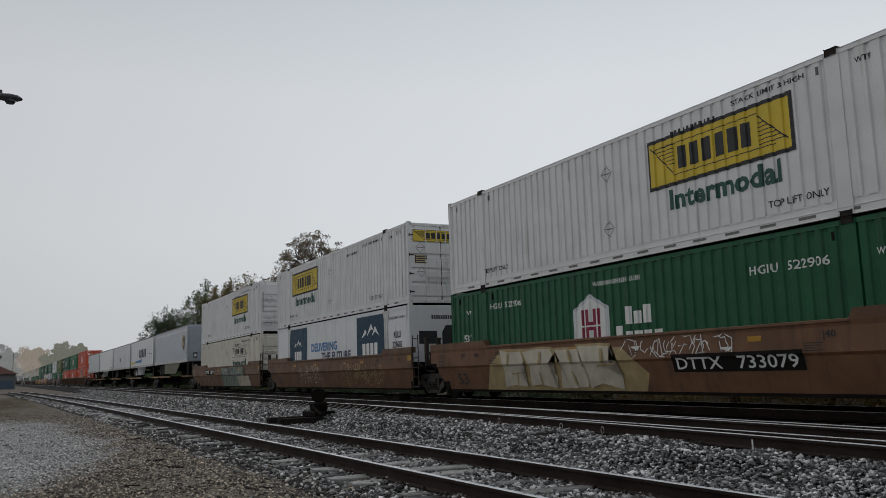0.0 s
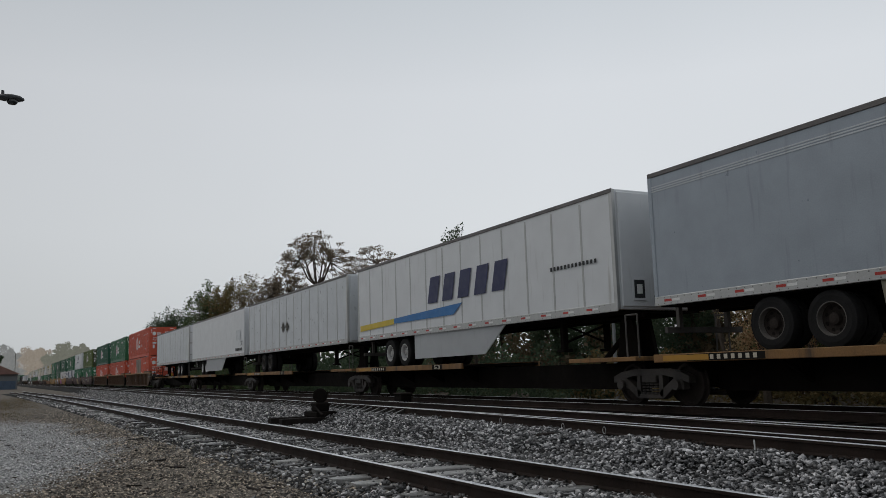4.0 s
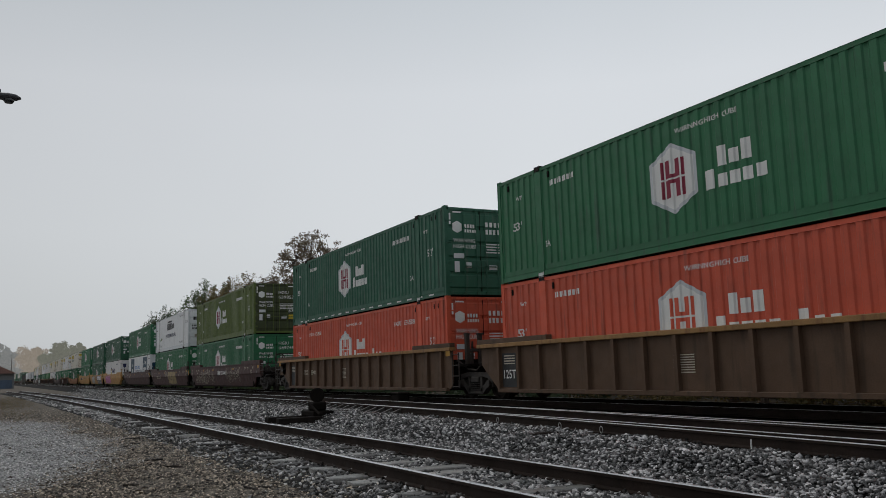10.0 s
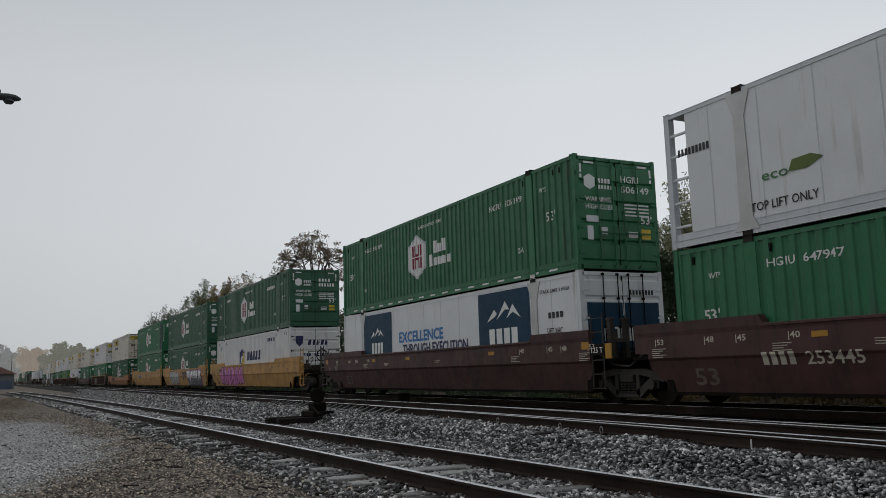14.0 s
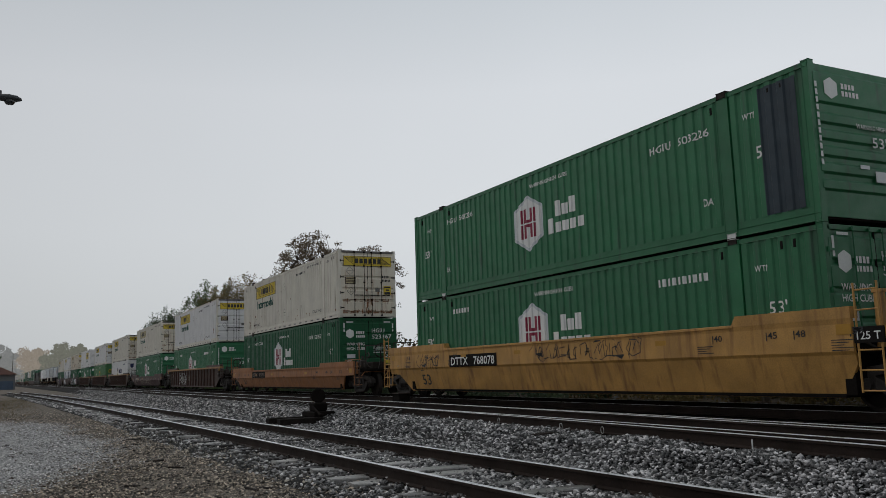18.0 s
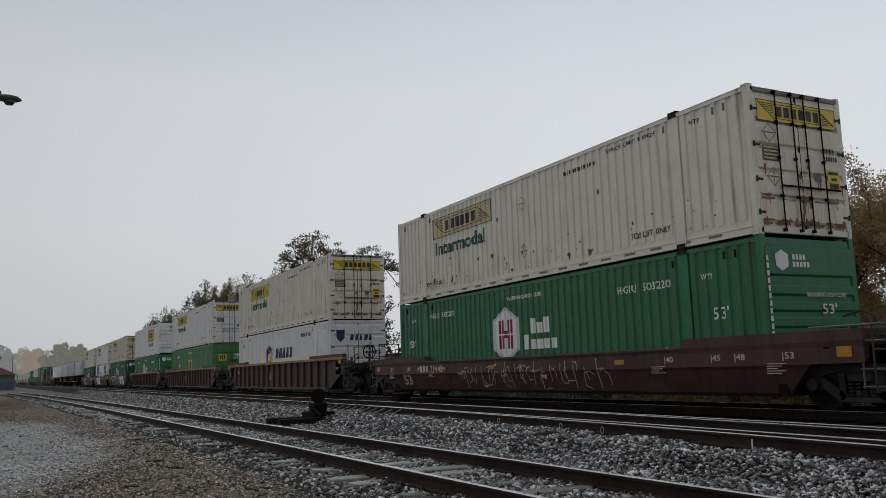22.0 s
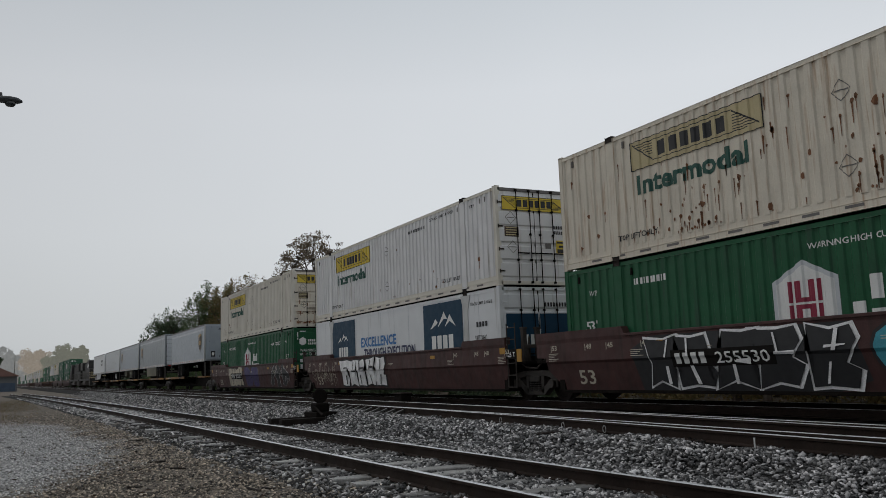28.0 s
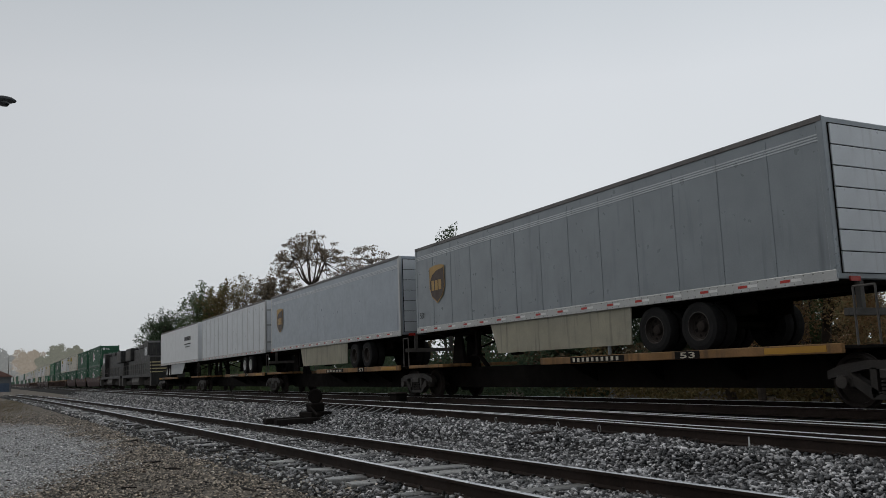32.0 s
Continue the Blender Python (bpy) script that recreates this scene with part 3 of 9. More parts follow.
near_xs = [*range(-126, -60, 6), *np.arange(-60, 12, 0.7), *range(14, 120, 8)]
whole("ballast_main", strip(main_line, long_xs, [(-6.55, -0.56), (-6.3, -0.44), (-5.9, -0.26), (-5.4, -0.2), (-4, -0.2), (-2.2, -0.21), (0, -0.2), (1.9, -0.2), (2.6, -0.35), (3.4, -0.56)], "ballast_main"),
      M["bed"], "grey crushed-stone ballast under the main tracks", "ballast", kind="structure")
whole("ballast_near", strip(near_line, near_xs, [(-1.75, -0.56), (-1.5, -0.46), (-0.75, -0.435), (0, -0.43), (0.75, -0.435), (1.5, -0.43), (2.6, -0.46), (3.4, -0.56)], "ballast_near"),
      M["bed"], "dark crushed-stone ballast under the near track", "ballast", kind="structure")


def sweep(line, xs, off, prof, z):
    """A rail: the closed outline prof (across, up) drawn along a line."""
    g = Geo()
    k = len(prof)
    vs = []
    for x in xs:
        e = 0.01
        d = (line(x + e) - line(x - e)) / (2 * e)
        s = math.hypot(1, d)
        for a, h in prof:
            vs.append((x - (off + a) * d / s, line(x) + (off + a) / s, z + h))
    fs = [(i * k + j, (i + 1) * k + j, (i + 1) * k + (j + 1) % k, i * k + (j + 1) % k) for i in range(len(xs) - 1) for j in range(k)]
    g.add(vs, fs + [tuple(range(k)), tuple(range(len(vs) - k, len(vs)))])
    return g


HEAD = [(-0.030, -0.007), (0.030, -0.007), (0.030, -0.004), (0.022, 0), (-0.022, 0), (-0.030, -0.004)]
WEB = [(-0.07, -0.17), (0.07, -0.17), (0.07, -0.155), (0.012, -0.14), (0.012, -0.044), (0.034, -0.036), (0.034, -0.012), (0.030, -0.007), (-0.030, -0.007), (-0.034, -0.012), (-0.034, -0.036), (-0.012, -0.044), (-0.012, -0.14), (-0.07, -0.155)]


def rail(line, xs, off, z, label):
    r = thing("rail", pose(0, 0, 0), label, "rail", "rails")
    part("rail_head", sweep(line, xs, off, HEAD, z), M["railhead"], r, "polished running band")
    part("rail_web", sweep(line, xs, off, WEB, z), M["railweb"], r, "rust-brown web and foot")


bend_xs = [*range(-125, -60, 5), *np.arange(-60, 0, 1.5), *range(0, 110, 6)]
for s in (-0.752, 0.752):
    rail(main_line, [-1500, -1000, -700, *range(-500, -60, 20), -40, 1500], s, 0.0, "worn steel rail of the main track under the train")
    rail(through_line, [-1500, -1000, -700, *range(-500, -60, 20), *np.arange(-40, 12, 2.0), 30, 60, 120], s, 0.0, "shiny steel rail of the second track")
    rail(near_line, bend_xs, s, -0.235, "worn steel rail of the curving near track")
    rail(branch_line, [*np.arange(-22, 14, 1.5), 20, 28, 36], s + (0.02 if s > 0 else -0.02), -0.003, "steel closure rail of the turnout")

def worn_tie(seed):
    """A tie with split, uneven ends and a slightly dished top."""
    r = random.Random(seed)
    ys = [-1.3 + r.uniform(-0.08, 0.08), -1.05, -0.5, 0.2, 0.8, 1.3 + r.uniform(-0.08, 0.08)]
    vs, fs = [], []
    for y in ys:
        w0, w1, h = 0.115 * r.uniform(0.82, 1.05), 0.115 * r.uniform(0.82, 1.05), r.uniform(-0.016, 0.004)
        vs += [(-w0, y, -0.18), (w1, y, -0.18), (w1, y, h - 0.012), (w1 * 0.84, y, h), (-w0 * 0.84, y, h + r.uniform(-0.01, 0.005)), (-w0, y, h - 0.014)]
    for i in range(len(ys) - 1):
        for k in range(6):
            fs.append((6 * i + k, 6 * i + 6 + k, 6 * i + 6 + (k + 1) % 6, 6 * i + (k + 1) % 6))
    n = len(vs)
    return Geo().add(vs, fs + [tuple(range(6)), tuple(range(n - 6, n))])


tie_meshes = [kept(("tie", i), lambda: worn_tie(i)) for i in range(6)]
far_ties = []
for track, line, top, xs in (("main", main_line, -0.172, np.arange(-150, 60, 0.56)), ("second", through_line, -0.172, np.arange(-110, 40, 0.56)),
                             ("near", near_line, -0.386, np.arange(-120, 40, 0.54))):
    bed = thing(f"ties_{track}", pose(0, 0, 0), f"weathered wooden ties of the {track} track", "ties", kind="structure")
    near = track == "near"
    for i, x in enumerate(xs):
        x = x + random.uniform(-0.07, 0.07)
        d = (line(x + 0.1) - line(x - 0.1)) / 0.2
        m = pose(x, line(x) + random.uniform(-0.12, 0.12), top + (random.uniform(-0.03, 0.006) if near else random.uniform(-0.012, 0.004)), random.uniform(-0.8, 0.8), random.uniform(-4, 4) if near else random.uniform(-1, 1), math.degrees(math.atan(d)) + random.uniform(-3.5, 3.5))
        if -56 < x < 4:
            if track == "second" and -32 < x < -12:
                m = m @ Matrix.Translation((0, -0.2, 0)) @ Matrix.Diagonal((1, 1.12, 1, 1))
            part("tie", random.choice(tie_meshes), M["blacktie"] if not near else M["paletie"] if random.random() < 0.42 else M["tie"], bed, at=m)
        else:
            far_ties.append(m)
g = Geo()
for m in far_ties:
    g.add([m @ Vector((x, y, z)) for z in (-0.18, 0) for y in (-1.3, 1.3) for x in (-0.115, 0.115)],
          [(0, 2, 3, 1), (4, 5, 7, 6), (0, 1, 5, 4), (2, 6, 7, 3), (0, 4, 6, 2), (1, 3, 7, 5)])
whole("ties_far", g, M["tie"], "rows of weathered wooden ties further along the tracks", "ties", kind="stuff")


def stones(name, pts, lo, hi, material, label, category="gravel"):
    """Loose stones: a broken block with uneven corners at every point."""
    n = len(pts)
    base = np.array([(a, b, c) for c in (-1, 1) for b in (-1, 1) for a in (-1, 1)], float)
    v = np.repeat(base[None], n, 0) * np.random.uniform(0.45, 1.0, (n, 8, 3)) * np.repeat(np.random.uniform(0.4, 1.0, (n, 1, 1)), 8, 1) ** (base[None, :, 2:] > 0)

    def about(k, an):
        R = np.zeros((n, 3, 3))
        a, b = (k + 1) % 3, (k + 2) % 3
        R[:, k, k] = 1
        R[:, a, a] = R[:, b, b] = np.cos(an)
        R[:, a, b], R[:, b, a] = -np.sin(an), np.sin(an)
        return R
    R = about(2, np.random.uniform(0, 6.283, n)) @ about(0, np.random.normal(0, 0.5, n)) @ about(1, np.random.normal(0, 0.5, n))
    size = np.random.uniform(lo, hi, (n, 1)) * np.random.uniform((0.95, 0.6, 0.38), (1.75, 1.05, 0.72), (n, 3))
    v = np.einsum("nij,nkj->nki", R, v * size[:, None, :] * 0.6) + np.asarray(pts)[:, None, :]
    q = np.array([(0, 2, 3, 1), (4, 5, 7, 6), (0, 1, 5, 4), (2, 6, 7, 3), (0, 4, 6, 2), (1, 3, 7, 5)])
    quads = (q[None] + 8 * np.arange(n)[:, None, None]).reshape(-1, 4)
    return whole(name, fast(name, v.reshape(-1, 3), quads), material, label, category, kind="stuff")


def main_top(y):
    return np.interp(y, [-6.55, -6.3, -5.9, -5.4, 1.9, 2.6, 3.4], [-0.56, -0.44, -0.26, -0.2, -0.2, -0.35, -0.56])


def near_top(d):
    return np.interp(d, [-1.75, -1.5, -0.75, 0.75, 1.5, 2.6, 3.4], [-0.56, -0.46, -0.435, -0.435, -0.43, -0.46, -0.56])


near_np, through_np, branch_np = np.vectorize(near_line), np.vectorize(through_line), np.vectorize(branch_line)


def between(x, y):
    """Stones outside the second track and its turnout keep the plain tone; the rest is near-black."""
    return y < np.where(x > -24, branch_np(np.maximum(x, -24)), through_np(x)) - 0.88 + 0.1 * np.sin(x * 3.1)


def bank(name, n, x0, reach, curve, lo, hi, label, plain_mat="stone"):
    x = x0 - reach * np.random.beta(1.0, curve, n)
    y = np.random.uniform(-7.5, -1.9, n)
    rough = 0.02 * np.sin(x * 5.1 + y * 2) + 0.02 * np.sin(y * 6.3 - x * 1.7)
    z = np.maximum(main_top(y), near_top(y - near_np(x))) + rough + np.random.uniform(-0.025, 0.045, n)
    plain_toned = between(x, y)
    p = np.stack([x, y, z], 1)
    stones(name, p[plain_toned], lo, hi, M[plain_mat], label, "ballast")
    dark = p[~plain_toned]
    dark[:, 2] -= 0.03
    stones("oily_" + name, dark, lo, hi, M["blackstone"], "black oily stones between the rails", "ballast")


bank("ballast_stones", 118000, -5.2, 24, 1.6, 0.026, 0.064, "loose grey crushed ballast stones between the tracks")
bank("far_ballast_stones", 66000, -22, 100, 2.1, 0.045, 0.09, "loose grey ballast stones further along the tracks", "darkstone")
N2 = 52000
x = -6.2 - 28 * np.random.beta(1.0, 1.8, N2)
d = np.random.uniform(-1.9, 1.4, N2)
outer = (d > -0.85) | (np.random.rand(N2) < 0.3)
x, d = x[outer], d[outer]
N2 = len(x)
y = near_np(x) + d
z = near_top(d) + 0.012 * np.sin(x * 4 + 5 * d) + np.random.uniform(-0.03, 0.028, N2)
stones("near_stones", np.stack([x, y, z], 1), 0.03, 0.066, M["darkstone"], "dark grey ballast stones between the ties of the near track", "ballast")
N4 = 12000
fx = -30 - 70 * np.random.beta(1.0, 1.6, N4)
fd = np.random.uniform(-1.6, 2.2, N4)
stones("far_near_stones", np.stack([fx, near_np(fx) + fd, near_top(fd) + np.random.uniform(-0.03, 0.03, N4)], 1), 0.06, 0.12, M["darkstone"], "dark grey stones along the curving track", "ballast")
N5 = 5000
sx = -3 - 30 * np.random.beta(1.0, 1.8, N5)
sd = np.random.uniform(-2.1, -0.8, N5)
stones("shoulder_stones", np.stack([sx, near_np(sx) + sd, np.maximum(near_top(sd), -0.53) + np.random.uniform(-0.04, 0.012, N5)], 1), 0.022, 0.052, M["shoulder"], "brown-grey stones round the tie ends", "ballast")
sprinkle = np.random.rand(N2) < 0.09
stones("pale_near_stones", np.stack([x, y, z + 0.012], 1)[sprinkle & (d > -1.3)], 0.03, 0.066, M["stone"], "pale grey stones scattered on the near track", "ballast")
N3 = 80000
x = -8 - 50 * np.random.beta(1.0, 3.2, N3)
y = np.random.uniform(-14.6, -9.2, N3)
x, y = x[y < near_np(x) - 0.84], y[y < near_np(x) - 0.84]
N3 = len(x)
edge = -11.4 - 0.4 * np.maximum(0, -33 - x) - 0.5 * np.maximum(0, x + 17) - 0.048 * np.maximum(0, -22 - x) + 0.2 * np.sin(x * 0.8) + 0.25 * np.sin(x * 2.1 + y * 3)
inner = (y > edge + np.random.normal(0, 0.35, N3))
z = np.maximum(np.array([ground_height(a, b) for a, b in zip(x, y)]), near_top(y - near_np(x)) - 0.012) + np.random.uniform(-0.01, 0.006, len(x))
p = np.stack([x, y, z], 1)
pebble = surf("brown_pebble", (0.36, 0.30, 0.235), 0.7, var=0.3, scale=9, island=0.94, skew=2.4)
greypebble = surf("grey_pebble", (0.47, 0.46, 0.45), 0.55, var=0.3, scale=9, island=0.82, skew=1.3)
stones("lot_gravel", p[inner], 0.014, 0.044, pebble, "small brown pebbles on the gravel lot", "gravel")
stones("lane_gravel", p[~inner], 0.012, 0.034, greypebble, "small pale pebbles on the worn lane", "gravel")

# ---------- decals and lettering ----------
CL, CW, CH = 16.154, 2.591, 2.896
PER, DEEP = 0.285, 0.03


# where a sheet turns, along one period: end of the outer flat, start and end of the hollow
PRESS = {True: (0.44, 0.55, 0.89), "groove": (0.62, 0.70, 0.92)}


def wave(x, kind=True):
    """Depth of the pressed corrugation at x (counted from a container's leading end)."""
    a, b, c = PRESS[kind]
    k = (-x / PER) % 1.0
    return DEEP * (0 if k < a else (k - a) / (b - a) if k < b else 1 if k < c else (1 - k) / (1 - c))


BREAKS = {kind: [-(i + f) * PER for i in range(int(CL / PER) + 1) for f in (0.0, *turns)] for kind, turns in PRESS.items()}


def flat(polys):
    """Outlines in (x, z) as flat faces."""
    bm = bmesh.new()
    for p in polys:
        bm.faces.new([bm.verts.new((x, 0, z)) for x, z in p])
    return bm


FONT = {}


def lettering(text, bold):
    """The faces of a word in the built-in font, one unit high, starting at x = 0."""
    if (text, bold) not in FONT:
        cu = bpy.data.curves.new("word", "FONT")
        cu.body, cu.size, cu.resolution_u, cu.offset = text, 1.0, 2, bold
        ob = new("word", cu)
        bpy.context.view_layer.update()
        me = bpy.data.meshes.new_from_object(ob.evaluated_get(bpy.context.evaluated_depsgraph_get()))
        FONT[text, bold] = ([v.co[:] for v in me.vertices], [tuple(p.vertices) for p in me.polygons])
        bpy.data.objects.remove(ob)
        bpy.data.meshes.remove(me)
        bpy.data.curves.remove(cu)
    return FONT[text, bold]


def words(text, x0, z0, width, height, slant=0.0, bold=0.012):
    """A line of lettering that fills a box, as flat faces in the x-z plane."""
    vs, fs = lettering(text, bold)
    w = max(v[0] for v in vs) - min(v[0] for v in vs)
    lo = min(v[0] for v in vs)
    bm = bmesh.new()
    made = [bm.verts.new((x0 + (v[0] - lo) / w * width + slant * v[1] * height / 0.73, 0, z0 + v[1] / 0.73 * height)) for v in vs]
    for f in fs:
        bm.faces.new([made[i] for i in f])
    return bm


def pressed(bm, side, waved):
    """Lays flat faces on a container's side, into its corrugation where it has one."""
    if waved:
        bmesh.ops.triangulate(bm, faces=bm.faces[:])
        lo, hi = min(v.co.x for v in bm.verts), max(v.co.x for v in bm.verts)
        for b in BREAKS[waved]:
            if lo < b < hi:
                bmesh.ops.bisect_plane(bm, geom=bm.verts[:] + bm.edges[:] + bm.faces[:], plane_co=(b, 0, 0), plane_no=(1, 0, 0))
    for v in bm.verts:
        v.co.y += -(side + 0.005) + (wave(v.co.x, waved) if waved else 0)
    return bm


def rect(x0, x1, z0, z1):
    return [(x0, z0), (x1, z0), (x1, z1), (x0, z1)]


def hexagon(cx, cz, rx, rz):
    return [(cx - rx, cz - rz * 0.55), (cx, cz - rz), (cx + rx, cz - rz * 0.55), (cx + rx, cz + rz * 0.55), (cx, cz + rz), (cx - rx, cz + rz * 0.55)]


def bars(x0, x1, z0, z1, n, gap=0.22):
    """A row of plain upright bars that stands in for a brand name."""
    w = (x1 - x0) / n
    return [rect(x0 + i * w, x0 + (i + 1 - gap) * w, z0, z1) for i in range(n)]


def uneven(x0, x1, z, h, tall, gap):
    """Bars of uneven height, as tall and low letters have."""
    w = (x1 - x0) / len(tall)
    return [rect(x0 + i * w, x0 + (i + 1 - gap) * w, z, z + h * k) for i, k in enumerate(tall)]


def decal(name, key, build, material, parent, waved=True, side=CW / 2):
    def made():
        bm = pressed(build(), side, waved)
        me = bpy.data.meshes.new(name)
        bm.to_mesh(me)
        bm.free()
        me.materials.append(None)
        return me
    return part(name, kept(("decal", key, waved, side), made), material, parent)


# ---------- containers ----------
def side_wall(sg, waved, nose=0.0):
    """One side: a pressed sheet, or a smooth one; nose: how far it stops short of the rear posts."""
    g = Geo()
    z0, z1 = 0.29, CH - 0.09
    xs = [b for b in BREAKS[waved] if -CL + 0.1 < b < -0.1] if waved else [-0.1, -CL + 0.1]
    xs = [-0.06, *xs, -CL + 0.06] if not nose else [-0.06, -0.1, -CL + nose]
    vs = []
    for x in xs:
        y = sg * (CW / 2 - 0.003 - (wave(x, waved) if waved else 0.004))
        vs += [(x, y, z0), (x, y, z1)]
    return g.add(vs, [(2 * i, 2 * i + 2, 2 * i + 3, 2 * i + 1) for i in range(len(xs) - 1)])


def ribbed_sheet(sg, y0, y1, zs, rise, z_lo, z_hi):
    """An upright sheet with pressed cross ribs, in one piece: zs are the ribs' lower edges."""
    pts = [(-0.055, z_lo), (-0.03, z_lo)]
    for z, h in zs:
        pts += [(-0.03, z), (rise, z + 0.045), (rise, z + h - 0.045), (-0.03, z + h)]
    pts += [(-0.03, z_hi), (-0.055, z_hi)]
    return Geo().prism(pts, "y", *sorted((sg * y0, sg * y1)))


def blank_end():
    return ribbed_sheet(1, -CW / 2 + 0.1, CW / 2 - 0.1, [(0.55 + i * 0.3, 0.22) for i in range(5)] + [(2.12, 0.6)], 0.008, 0.1, CH - 0.05)


def door_leaf(sg):
    return ribbed_sheet(sg, 0.012, CW / 2 - 0.09, [(0.24 + i * 0.5, 0.44) for i in range(5)], 0.006, 0.14, CH - 0.13)


def lock_rod():
    g = Geo()
    g.tube((0.045, 0, 0.08), (0.045, 0, CH - 0.06), 0.014, n=8)
    for z in (0.1, 0.75, 1.5, 2.2, CH - 0.1):
        g.box(0.0, 0.055, -0.032, 0.032, z - 0.028, z + 0.028)
    g.box(0.05, 0.075, -0.02, 0.38, 0.93, 0.965)
    return g


def slots_of():
    g = Geo()
    for i in range(17):
        x = -0.9 - i * 0.86
        g.box(x - 0.36, x, -CW / 2 - 0.003, -CW / 2 + 0.01, 0.085, 0.135)
    return g


def lashing_lugs():
    """Dark hooks in the hollows under the top rail, near both ends of a corrugated side."""
    g = Geo()
    for x in (-0.62, -0.905, -2.33, -CL + 2.5, -CL + 0.55):
        g.box(x - 0.035, x + 0.035, -CW / 2 - 0.002, -CW / 2 + 0.03, CH - 0.36, CH - 0.2, 0.008).box(x - 0.02, x + 0.02, -CW / 2 - 0.008, -CW / 2, CH - 0.33, CH - 0.25)
    return g


def hinge_set(sg):
    """The four hinge straps at the outer edge of a door leaf."""
    g = Geo()
    for z in (0.42, 1.05, 1.72, 2.42):
        g.box(0.0, 0.022, *sorted((sg * (CW / 2 - 0.22), sg * (CW / 2 - 0.07))), z - 0.022, z + 0.022, 0.006).tube((0.016, sg * (CW / 2 - 0.06), z - 0.05), (0.016, sg * (CW / 2 - 0.06), z + 0.05), 0.02, n=8)
    return g


def rust_marks(seed, spots, runs, low=0.35, high=1.0):
    """Flakes of rust low on a side, and thin runs below them."""
    def made():
        rng = random.Random(seed)
        polys = []
        middles = [rng.uniform(-15.4, -0.8) for _ in range(6)]
        for i in range(spots):
            x = rng.choice(middles) + rng.gauss(0, 0.8) if i % 4 else rng.uniform(-15.8, -0.4)
            z = low + (high - low) * rng.random() ** 1.5 if i % 7 else rng.uniform(low, 2.6)
            r = rng.uniform(0.015, 0.05) * (1.7 if rng.random() < 0.12 else 1)
            x = max(-15.9, min(-0.2, x))
            polys.append([(x + r * rng.uniform(0.5, 1.1) * math.cos(a), z + r * rng.uniform(0.6, 1.5) * math.sin(a)) for a in (0.2, 1.2, 2.3, 3.3, 4.3, 5.4)])
            if i < runs:
                w, ln = rng.uniform(0.008, 0.02), rng.uniform(0.12, 0.42)
                polys.append([(x - w, z), (x - w * 0.4, max(0.31, z - ln)), (x + w * 0.4, max(0.31, z - ln)), (x + w, z)])
        return flat(polys)
    return [("rust_stain", ("rust", seed), made, "ruststain", "side")]


def door_rust(seed, n):
    """Rust blooms low on the doors, running down."""
    def made():
        rng = random.Random(seed)
        polys = []
        for i in range(n):
            x, z = (rng.gauss(0, 0.12) if i % 3 == 0 else rng.uniform(-1.12, 1.12)), (rng.uniform(0.2, 1.6) if i % 4 == 0 else rng.choice((0.3, 0.34, 0.66, 0.8, 1.2)))
            w, ln = rng.uniform(0.008, 0.03), rng.uniform(0.06, 0.3)
            polys.append([(x - w, z), (x - w * 0.5, max(0.16, z - ln)), (x + w * 0.4, max(0.16, z - ln * 0.9)), (x + w, z)])
        for z, h in ((0.2, 0.07), (0.27, 0.03), (0.68, 0.035), (0.76, 0.02)):
            x = -1.15
            while x < 1.05:
                e = x + rng.uniform(0.05, 0.3)
                polys.append([(x, z), (min(1.15, e), z + rng.uniform(-0.01, 0.01)), (min(1.15, e), z + h * rng.uniform(0.3, 1.2)), (x, z + h * rng.uniform(0.3, 1.2))])
                x = e + rng.uniform(0.0, 0.2)
        return shift(flat(polys), 0.0015)
    return [("rust_stain", ("doorrust", seed), made, "ruststain", "end")]


